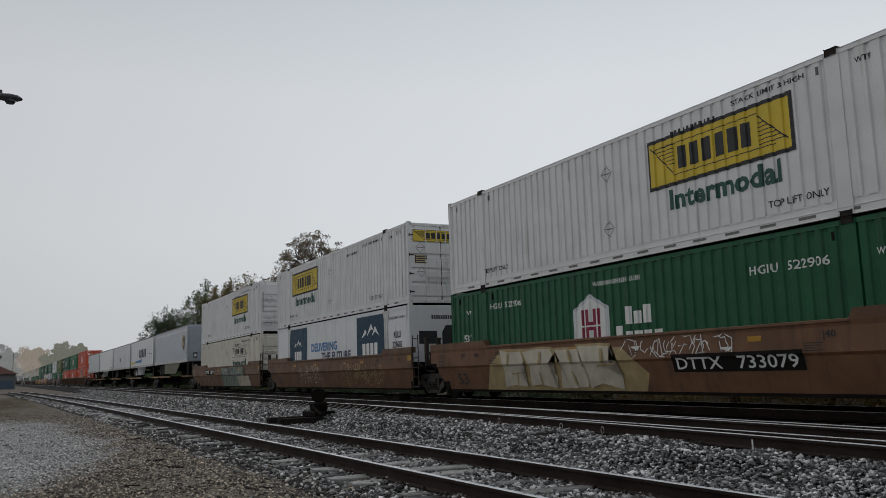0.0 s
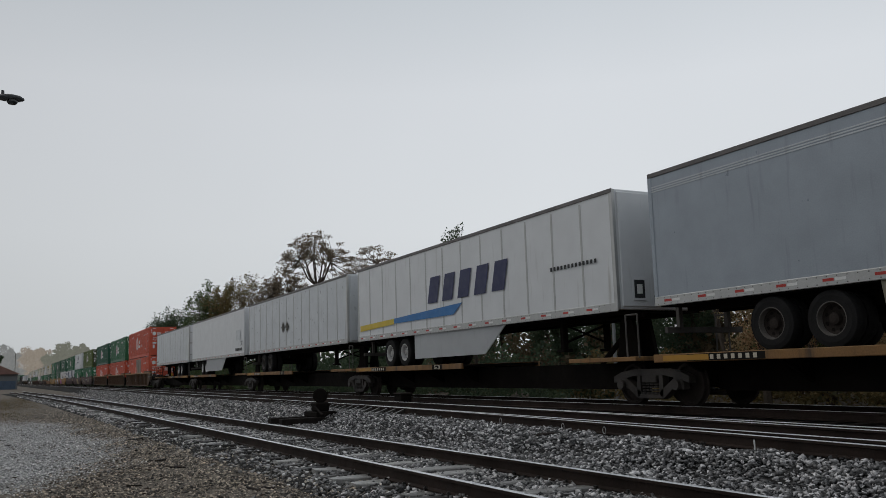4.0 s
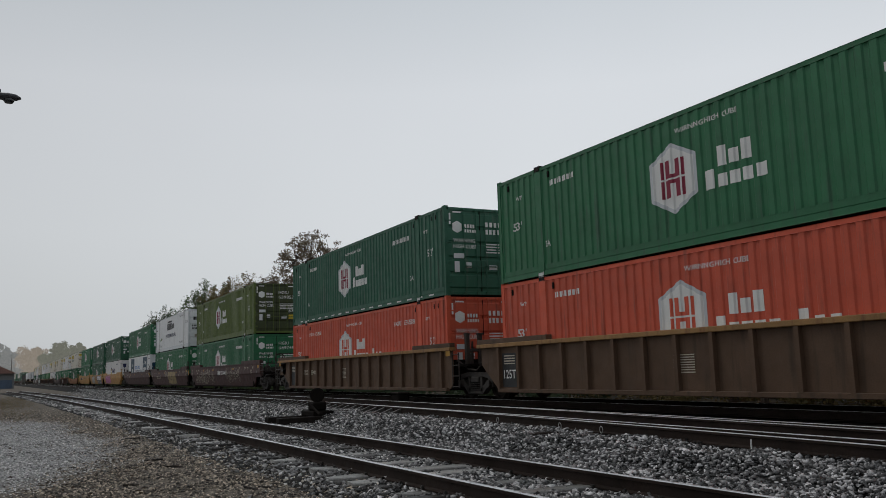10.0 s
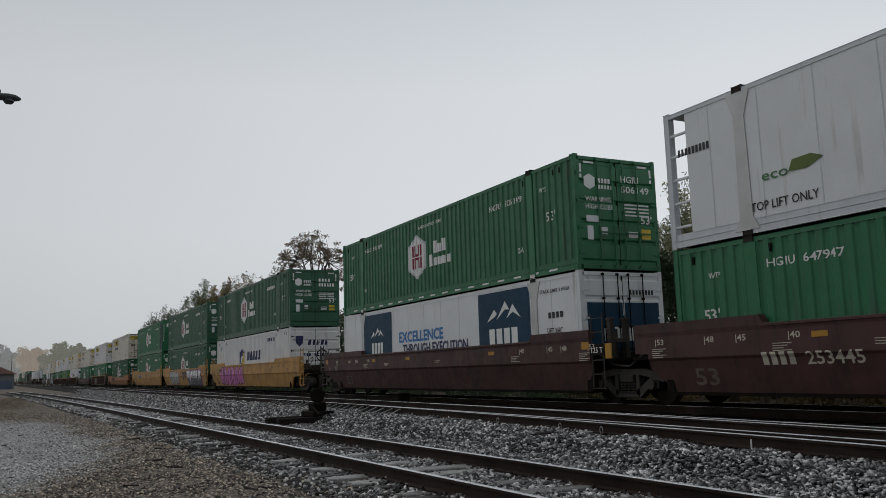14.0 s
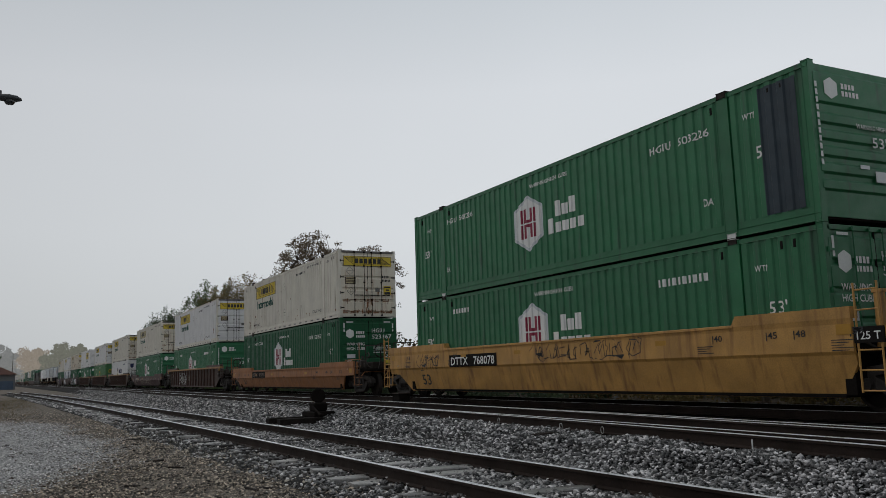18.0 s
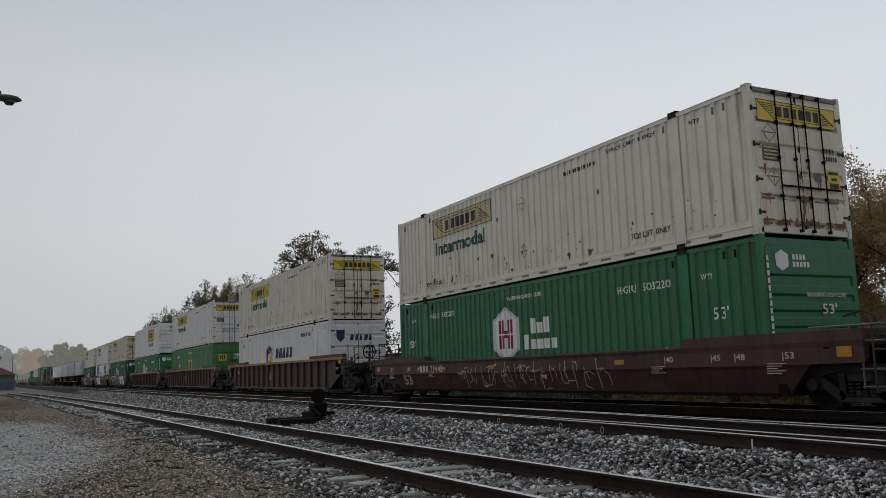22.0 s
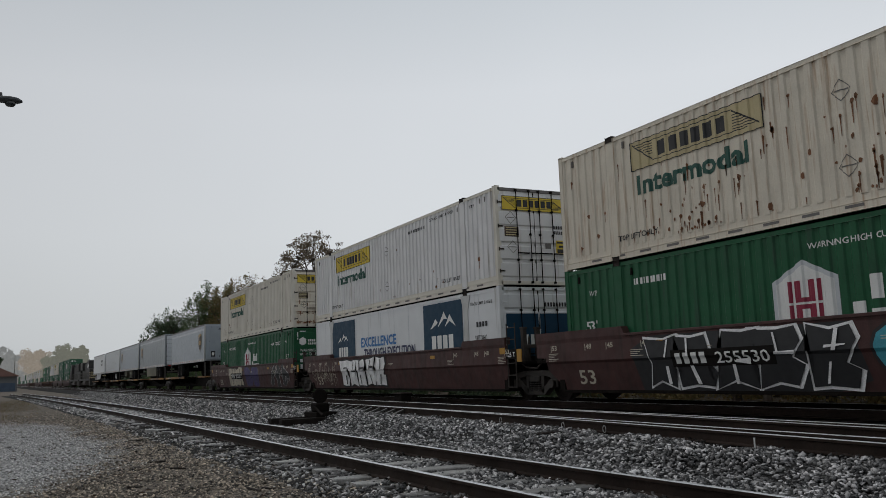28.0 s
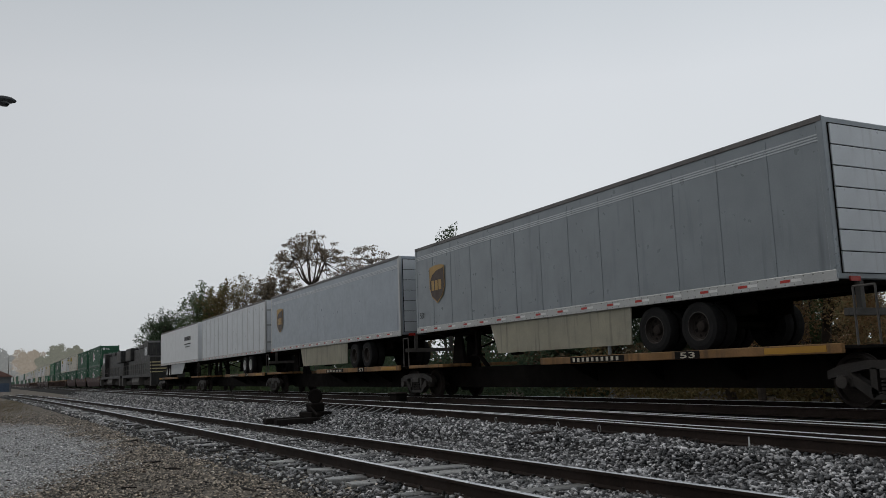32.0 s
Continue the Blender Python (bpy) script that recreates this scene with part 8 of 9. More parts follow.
# a plywood repair on the lower red container
patch = part("plywood_patch", pressed(flat([rect(-9.5, -5.9, 0.95, 2.72)]), CW / 2 + 0.004, True), M["ply"], r1[1], "weathered plywood repair panel")
part("white_patch", pressed(flat([rect(-9.85, -9.5, 1.0, 1.9)]), CW / 2 + 0.004, True), M["chalk"], r1[1])
part("blue_patch", pressed(flat([rect(-1.15, -0.3, 0.3, 2.7)]), CW / 2 + 0.002, True), M["slateblue"], h2[2], "dark blue repainted patch")

# the first five trailers
spine_u = [210.52, 193.1, 175.7, 158.4, 140.81]
S_LABEL = "dark spine car with a yellow-edged wheel platform"
flashsign_t = [("stripe_blue", [[(-12.6, 2.62), (-8.0, 2.62), (-7.4, 2.95), (-12.6, 2.8)]], "blue"), ("stripe_yellow", [[(-15.9, 2.5), (-12.6, 2.6), (-12.6, 2.8), (-15.9, 2.72)]], "gold"),
           ("brand_name", [[(x, 3.1), (x + 0.7, 3.1), (x + 0.95, 3.95), (x + 0.25, 3.95)] for x in (-9.8, -8.75, -7.7, -6.65, -5.6)], "indigo"),
           ("brand_name", bars(-2.6, -0.6, 3.32, 3.42, 13, 0.4), "ink")]
first = [
    ("alu", False, CL, 5.0, crest(-2.1, 3.02) + [("panel_outline", [rect(-3.0, -2.98, 2.5, 3.3), rect(-2.6, -2.58, 2.5, 3.3)], "rail_alu"), ("lettering", lambda: words("53", -0.42, 2.78, 0.26, 0.2), "ink")], "grey van trailer with a brown and gold shield", "long", "", "alu"),
    ("trailwhite", False, CL, 4.97, flashsign_t, "white van trailer with blue lettering bars and stripes", "short", "", "rail_alu"),
    ("alulight", False, CL, 4.98, [("placard", [[(-9.2, 3.0), (-8.9, 3.3), (-9.2, 3.6), (-9.5, 3.3)], [(-8.5, 3.0), (-8.2, 3.3), (-8.5, 3.6), (-8.8, 3.3)]], "locogrey")], "pale aluminium van trailer with riveted seams", "", "", "rail_alu"),
    ("trailwhite", False, CL, 5.0, [("number_marking", bars(-2.2, -0.5, 2.45, 2.62, 9, 0.3), "ink"), ("lettering", lambda: words("53'", -0.85, 2.75, 0.42, 0.28), "ink"), ("stain", [rect(-2.0, -0.9, 3.1, 3.7)], "alulight")], "plain white van trailer with a tapered side skirt", "short", "", "trailwhite"),
    ("alulight", True, CL, 5.0, [("number_marking", bars(-15.9, -15.0, 2.4, 2.52, 8, 0.35), "ink")], "pale aluminium van trailer with swinging rear doors", "", "swing", "rail_alu"),
]
for i, (u, f) in enumerate(zip(spine_u, first)):
    body, flip, length, top, marks, label, skirt, doors, post = f
    put(spine_car(pose(u, 0, 0), flip, S_LABEL, i == 0, i == 4), u, 0)
    put(trailer(pose(u, 0, 0), body, flip, length, top, marks, label, skirt, doors, rivets=body != "alu" and i != 3, post=post, rim="dark" if i in (0, 2) else "rim", slid=0.7 if i == 3 else 0.0), u, 0)

# the second five
second_u = [-269.6, -287.0, -304.51, -321.81, -339.6]
second = [
    ("alu", False, 13.72, 4.74, crest(-2.05, 2.9), "short grey van trailer with a brown and gold shield", "", "", "rail_alu"),
    ("aludark", True, CL, 4.97, crest(-15.1, 3.02) + [("lettering", lambda: words("53", -15.9, 2.6, 0.3, 0.2), "ink")], "grey van trailer with a shield and a slatted roll-up door", "box", "roll", "aludark"),
    ("alu", True, CL, 4.95, crest(-15.1, 3.02), "blue-grey van trailer with a brown and gold shield", "box", "roll", "rail_alu"),
    ("alulight", True, CL, 4.95, [], "pale grey van trailer with wet streaks", "", "swing", "rail_alu"),
    ("trailwhite", False, CL, 4.95, [("brand_name", bars(-5.0, -2.5, 3.8, 4.1, 7, 0.3), "ink"), ("name_lines", [rect(-5.0, -2.6, 3.5, 3.58), rect(-4.8, -2.9, 3.3, 3.36)], "ink")], "white van trailer with dark name bars", "short", "", "trailwhite"),
]
for i, (u, f) in enumerate(zip(second_u, second)):
    body, flip, length, top, marks, label, skirt, doors, post = f
    put(spine_car(pose(u, 0, 0), flip, S_LABEL, i == 0, i == 4), u, 0)
    put(trailer(pose(u, 0, 0), body, flip, length, top, marks, label, skirt, doors, rivets=i in (1, 3), post=post, rim="steel" if i < 3 else "rim"), u, 0)


# ---------- locomotives ----------
def locomotive(m, lead_cab, label):
    """A six-axle diesel, black and dusty grey; local x = 0 is its leading end, and lead_cab says which end the cab is."""
    c = thing("locomotive", m, label, "locomotive", "locomotives in the train")
    s = 1 if lead_cab else -1

    def X(x):
        return x if lead_cab else -22.3 - x

    def sp(a, b):
        return sorted((X(a), X(b)))
    k = lead_cab
    part("frame", kept(("l_frame", k), lambda: Geo().box(*sp(-22.0, -0.3), -1.5, 1.5, 1.25, 1.55, 0.02)), M["loco"], c)
    part("hood", kept(("l_hood", k), lambda: Geo().box(*sp(-20.8, -5.6), -0.95, 0.95, 1.55, 4.2, 0.06).box(*sp(-20.9, -16.5), -1.3, 1.3, 3.1, 4.5, 0.08).box(*sp(-12.5, -9.0), -1.0, 1.0, 4.2, 4.6, 0.05)), M["loco"], c)
    part("cab", kept(("l_cab", k), lambda: Geo().prism([(X(-5.6), 1.55), (X(-5.6), 4.55), (X(-5.2), 4.7), (X(-3.4), 4.7), (X(-2.9), 4.5), (X(-2.8), 3.3), (X(-1.6), 3.1), (X(-1.5), 1.55)], "y", -1.45, 1.45)), M["loco"], c)
    for sg in (-1, 1):
        part("window", kept(("l_win", k, sg), lambda: Geo().box(*sp(-4.9, -4.2), *sorted((sg * 1.45, sg * 1.465)), 3.3, 4.1, 0.01).box(*sp(-4.0, -3.3), *sorted((sg * 1.45, sg * 1.465)), 3.3, 4.1, 0.01)), M["glass"], c)
        part("handrail", kept(("l_rail", k, sg), lambda: rails_of(sp(-21.4, -1.2), sg)), M["locogrey"], c)
        for a, b in ((-1.2, -0.4), (-22.0, -21.2)):
            part("step", kept(("l_step", k, sg, a), lambda: Geo().box(*sp(a, b), *sorted((sg * 1.1, sg * 1.5)), 0.4, 1.25, 0.02)), M["locogrey"], c)
    part("fuel_tank", kept(("l_tank", k), lambda: Geo().prism([(-1.4, 0.5), (1.4, 0.5), (1.5, 0.8), (1.4, 1.25), (-1.4, 1.25), (-1.5, 0.8)], "x", *sp(-13.8, -8.8))), M["locogrey"], c)
    part("radiator", kept(("l_rad", k), lambda: Geo().box(*sp(-20.4, -17.0), -1.33, -1.3, 3.4, 4.3).box(*sp(-20.4, -17.0), 1.3, 1.33, 3.4, 4.3)), M["locogrey"], c)
    part("exhaust", kept(("l_exh", k), lambda: Geo().box(*sp(-11.0, -10.3), -0.4, 0.4, 4.6, 4.85, 0.03)), M["steel"], c)
    part("antenna", kept(("l_ant", k), lambda: Geo().tube((X(-4.2), 0.5, 4.7), (X(-4.2), 0.5, 5.25), 0.02, n=5)), M["steel"], c)
    e = X(0)
    part("striped_end", kept(("l_end", k), lambda: [g := Geo()][0].box(*sp(-0.34, -0.28), -1.5, 1.5, 0.5, 1.55)), M["loco"], c)
    part("stripe", kept(("l_str", k), lambda: stripes_of(X(-0.6), s)), M["faded"], c, "yellow end stripes")
    for x in (-4.6, -17.7):
        b = part("bogie", kept("l_bogie", lambda: Geo().box(-2.3, 2.3, -1.25, -1.05, 0.45, 0.95, 0.04).box(-2.3, 2.3, 1.05, 1.25, 0.45, 0.95, 0.04).box(-1.9, 1.9, -1.0, 1.0, 0.6, 1.2, 0.04)), M["steel"], c, at=(X(x), 0, 0))
        for w in (-1.7, 0, 1.7):
            rolling(part("wheelset", kept("l_wheels", wheelset), M["steel"], b), (w, 0, WR))
    return c


def rails_of(span, sg):
    g = Geo()
    a, b = span
    for z in (2.05, 2.6):
        g.tube((a, sg * 1.46, z), (b, sg * 1.46, z), 0.025, n=5)
    n = 14
    for i in range(n + 1):
        x = a + (b - a) * i / n
        g.tube((x, sg * 1.46, 1.5), (x, sg * 1.46, 2.6), 0.022, n=5)
    return g


def stripes_of(x, s):
    g = Geo()
    for i in range(4):
        z = 1.65 + 0.3 * i
        g.box(*sorted((x, x + s * 0.04)), -1.4, 1.4, z, z + 0.1)
        g.box(*sorted((x, x - s * 0.5)), -1.49, -1.47, z, z + 0.1)
        g.box(*sorted((x, x - s * 0.5)), 1.47, 1.49, z, z + 0.1)
    return g


put(locomotive(pose(-359.5, 0, 0), True, "black six-axle diesel locomotive with yellow end stripes"), -359.5, 0)
put(locomotive(pose(-383.0, 0, 0), False, "dusty black six-axle diesel locomotive, second of a pair"), -383.0, 0)

# the rest of the train, far off
tail = [("maroon", [("hexsign_dark", D), ("hexsign_dark", B)]), ("maroon", [("hexsign_dark", D), ("hexsign_dark", D)]), ("maroon", [("hexsign_dark", D), ("goldsign_old", D)]), ("rib", [("hexsign_dark", D), ("goldsign", D)]), ("rib", [("hexsign_dark", D), ("hexsign_dark", D)]),
        ("rib", [("hexsign_dark", D), ("hexsign", D)]), ("maroon", [("hexsign", D), ("goldsign_old", D)]), ("maroon", [("goldsign_cream", D), ("goldsign", D)]), ("maroon", [("hexsign_dark", D), ("goldsign", D)]), ("rib", [("goldsign_old", D), ("goldsign", D)]),
        ("rib", [("hexsign", D), ("goldsign_old", D)]), ("rib", [("navysign_a", D), ("goldsign", D)]), ("maroon", [("hexsign_dark", D), ("goldsign", D)]), ("maroon", [("goldsign", D), ("goldsign_mid", D)])]
u = -408.0
for i, (car, (low, high)) in enumerate(tail):
    stack(u, car, i % 3 == 0, i % 3 == 2 or i == len(tail) - 1, low, high)
    u -= 19.5 if i % 3 != 2 else 23.0

# the very last cars never come near: each car and each box is one plain mesh
def far_box(sg_paint, m, label):
    def made():
        g = Geo()
        for side in (side_wall(-1, True), side_wall(1, True)):
            g.add(side.v, side.f)
        g.box(-CL + 0.04, -0.04, -CW / 2 + 0.06, CW / 2 - 0.06, 0.05, CH - 0.05).box(-CL, 0, -CW / 2, -CW / 2 + 0.07, CH - 0.12, CH).box(-CL, 0, -CW / 2, -CW / 2 + 0.07, 0.03, 0.3)
        for x in (0.0, -CL + 0.14):
            for y in (-CW / 2, CW / 2 - 0.13):
                g.box(x - 0.14, x, y, y + 0.13, 0, CH)
        return g
    return whole("container", kept("far_box", made), M[sg_paint], label, "container", "containers on the train", at=m)


def far_car(paint, m, label):
    def made():
        g = smooth_side(-1, 1.55, False, False)
        other = smooth_side(1, 1.55, False, False)
        g.add(other.v, other.f).box(-16.3, 0.2, -1.38, 1.38, 0.26, 0.32).box(0.2, 1.9, -0.4, 0.4, 0.5, 1.0)
        for x in (0.4, 2.2):
            for y in (-0.8, 0.72):
                g.lathe([(0.0, 0.0), (WR, 0.0), (WR, 0.08), (0.0, 0.08)], (x, y, WR), "y", 16)
        return g
    return whole("well_car", kept("far_car", made), M[paint], label, "railcar", "maroon well cars", at=m)


fr = random.Random(3)
for i in range(18):
    put(far_car("maroon", pose(u, 0, 0), "maroon well car near the end of the train"), u, 0)
    for z, paint in ((LOW, fr.choice(("green", "white", "dkgreen"))), (HIGH, fr.choice(("white", "cream", "white", "dkgreen")))):
        put(far_box(paint, pose(u, 0, z), f"{'green' if 'green' in paint else 'off-white'} corrugated container near the end of the train"), u, z)
    u -= 19.6

# ---------- trees and brush ----------
def limb_tree(name, x, y, h, spread, leaf_mat, label, seed, leaves=9000, leaf=0.11, bare=0.0, low=0.25, base=-0.52, forks=6, tall=1.0, fill=0.5, clumps=0):
    """A tree: tapered trunk, forking limbs, and leaves gathered round the twig ends."""
    rng = random.Random(seed)
    nr = np.random.RandomState(seed)
    t = thing(name, pose(x, y, base), label, "tree" if h > 4 else "shrub", "trees behind the railway")
    g = Geo()
    tips = []

    def grow(p, d, length, r, depth):
        segs = 3
        for i in range(segs):
            d = (d + Vector((rng.uniform(-1, 1), rng.uniform(-1, 1), rng.uniform(-0.3, 0.6))) * 0.14).normalized()
            q = p + d * length / segs
            g.tube(p, q, r * (1 - 0.22 * i), r * (1 - 0.22 * (i + 1)), n=7 if depth == 0 else 5 if depth == 1 else 3, caps=False)
            p = q
            if depth >= 2 or (depth == 1 and i > 0):
                tips.append((p.copy(), depth))
        if depth < 3:
            for k in range(rng.randint(3, 4) if depth else forks):
                a = rng.uniform(0, 6.28)
                lean = rng.uniform(0.45, 1.1)
                side = Vector((math.cos(a), math.sin(a), 0)) * lean * spread / max(h * 0.42, 0.1)
                nd = (d * 0.75 + side + Vector((0, 0, 0.3))).normalized()
                grow(p - d * length * rng.uniform(0.0, 0.55 if depth else 0.5), nd, length * rng.uniform(0.5, 0.72), r * 0.42, depth + 1)
        else:
            tips.append((p.copy(), depth))
    grow(Vector((0, 0, 0)), Vector((rng.uniform(-0.08, 0.08), 0, 1)), h * 0.5 * tall, h * 0.018 + 0.04, 0)
    top = np.percentile([p.z for p, _ in tips], 99)
    wide = np.percentile([math.hypot(p.x, p.y) for p, _ in tips], 90)
    sz, sw = (h * 0.97) / top, min(2.4, max(0.5, spread / max(wide, 0.1)))
    g.v = [(a * (1 if c < 0.3 else sw), b * (1 if c < 0.3 else sw), c * sz) for a, b, c in g.v]
    part("trunk", g, M["bark"], t)
    pts = np.array([(p.x * sw, p.y * sw, p.z * sz) for p, _ in tips if p.z * sz > low * h])
    keep = pts[nr.rand(len(pts)) > bare * 0.5]
    n = int(leaves * (1 - bare))
    if clumps:
        # clump centres spread evenly over the twig ends
        chosen, gap = [0], np.linalg.norm(keep - keep[0], axis=1)
        while len(chosen) < min(clumps, len(keep)):
            chosen.append(int(gap.argmax()))
            gap = np.minimum(gap, np.linalg.norm(keep - keep[chosen[-1]], axis=1))
        keep = keep[chosen]
    ball = nr.normal(size=(n, 3))
    ball = ball / np.linalg.norm(ball, axis=1)[:, None] * nr.rand(n, 1) ** 0.5
    which = nr.randint(0, len(keep), n)
    c = keep[which] + ball * (np.array([0.17 * spread, 0.17 * spread, 0.04 * h]) if not clumps else np.array([0.16 * spread, 0.16 * spread, 0.033 * h])) * nr.uniform(0.6, 1.15, len(keep))[which][:, None]
    k = int(n * fill)
    if k:
        # clumps fill the inside of the crown, with gaps between them
        m0 = max(12, int((130 if clumps else 70) * fill))
        d0 = nr.normal(size=(m0, 3))
        d0 /= np.linalg.norm(d0, axis=1)[:, None]
        half = 0.5 * h * (1 - low) * 0.94
        heart = d0 * (nr.rand(m0, 1) ** 0.45) * np.array([spread * 0.86, spread * 0.86, half * 0.9]) + np.array([0, 0, h - half * 1.03])
        c[:k] = heart[nr.randint(0, m0, k)] + ball[:k] * (np.array([0.30 * spread, 0.30 * spread, 0.085 * h]) if not clumps else np.array([0.2 * spread, 0.2 * spread, 0.038 * h]))
    over = c[:, 2] > h * 1.01
    c[over, 2] = h * (0.8 + 0.2 * nr.rand(over.sum()))
    c[:, 2] = np.maximum(c[:, 2], 0.1)
    a = nr.normal(size=(n, 3))
    a /= np.linalg.norm(a, axis=1)[:, None]
    b = np.cross(a, nr.normal(size=(n, 3)))
    b /= np.linalg.norm(b, axis=1)[:, None]
    s = leaf * nr.uniform(0.6, 1.3, (n, 1))
    bow = np.cross(a, b) * s * 0.25
    v = np.stack([c - a * s, c + b * s * 0.6 + bow, c + a * s, c - b * s * 0.6 + bow], 1).reshape(-1, 3)
    part("crown", fast("crown", v, np.arange(4 * n).reshape(n, 4)), leaf_mat, t)
    return t


def dome_tree(x, y, h, spread, depth, leaf_mat, label, seed, pads=120, leaves=46, leaf=0.085, base=-0.52):
    """A broad tree: limbs that fan out from a fork, and flat pads of leaves over an open dome."""
    rng = random.Random(seed)
    nr = np.random.RandomState(seed)
    t = thing("big_tree", pose(x, y, base), label, "tree", "trees behind the railway")
    g = Geo()
    fork = Vector((0, 0, h - depth * 1.15))
    g.tube((0, 0, 0), fork, 0.3, 0.2, n=8, caps=False)
    limbs = []
    for k in range(9):
        a = 6.283 * k / 9 + rng.uniform(-0.3, 0.3)
        out = rng.uniform(0.35, 0.62)
        p = fork + Vector((math.cos(a) * spread * out, math.sin(a) * spread * out, depth * rng.uniform(0.35, 0.6)))
        mid = fork.lerp(p, 0.5) + Vector((0, 0, -0.12 * depth))
        g.tube(fork, mid, 0.11, 0.085, n=6, caps=False)
        g.tube(mid, p, 0.085, 0.055, n=6, caps=False)
        limbs.append(p)
    centres = []
    for k in range(pads):
        a, r = rng.uniform(0, 6.283), math.sqrt(rng.uniform(0.02, 1.0))
        up = math.sqrt(max(0.0, 1 - r * r)) * rng.uniform(0.55, 1.0) if rng.random() < 0.8 else rng.uniform(-0.15, 0.4)
        p = Vector((math.cos(a) * r * spread * rng.uniform(0.9, 1.06), math.sin(a) * r * spread, h - depth + depth * up))
        root = min(limbs, key=lambda q: (q - p).length)
        knee = root.lerp(p, 0.55) + Vector((rng.uniform(-0.2, 0.2), rng.uniform(-0.2, 0.2), -0.12))
        g.tube(root, knee, 0.04, 0.028, n=4, caps=False)
        g.tube(knee, p, 0.028, 0.014, n=3, caps=False)
        centres.append(p)
    part("trunk", g, M["bark"], t)
    n = pads * leaves
    ball = nr.normal(size=(n, 3))
    ball = ball / np.linalg.norm(ball, axis=1)[:, None] * nr.rand(n, 1) ** 0.45
    size = np.repeat(nr.uniform(0.6, 1.15, pads), leaves)[:, None] * spread * 0.18
    c = np.repeat(np.array([tuple(p) for p in centres]), leaves, 0) + ball * size * np.array([1, 1, 0.5])
    a = nr.normal(size=(n, 3))
    a /= np.linalg.norm(a, axis=1)[:, None]
    b = np.cross(a, nr.normal(size=(n, 3)))
    b /= np.linalg.norm(b, axis=1)[:, None]
    s = leaf * nr.uniform(0.6, 1.3, (n, 1))
    v = np.stack([c - a * s, c + b * s * 0.6, c + a * s, c - b * s * 0.6], 1).reshape(-1, 3)
    part("crown", fast("crown", v, np.arange(4 * n).reshape(n, 4)), leaf_mat, t)
    return t


RUSSET = leafy("russet_leaves", [(0.36, 0.19, 0.11), (0.48, 0.31, 0.17), (0.36, 0.29, 0.15), (0.24, 0.26, 0.13)])
GREEN = leafy("dull_green_leaves", [(0.06, 0.095, 0.045), (0.09, 0.13, 0.055), (0.125, 0.155, 0.07)])
DARK = leafy("dark_green_leaves", [(0.048, 0.078, 0.05), (0.072, 0.105, 0.06), (0.105, 0.13, 0.07)])
AMBER = leafy("yellowing_leaves", [(0.09, 0.10, 0.05), (0.16, 0.13, 0.06), (0.23, 0.17, 0.075), (0.11, 0.085, 0.045)])
BROWN = leafy("brown_leaves", [(0.09, 0.07, 0.045), (0.13, 0.10, 0.06), (0.16, 0.12, 0.07)])
PALE = leafy("pale_green_leaves", [(0.25, 0.265, 0.165), (0.34, 0.33, 0.21), (0.21, 0.23, 0.125)])

DUSKY = leafy("dusky_leaves", [(0.13, 0.10, 0.075), (0.19, 0.145, 0.10), (0.20, 0.17, 0.12)])

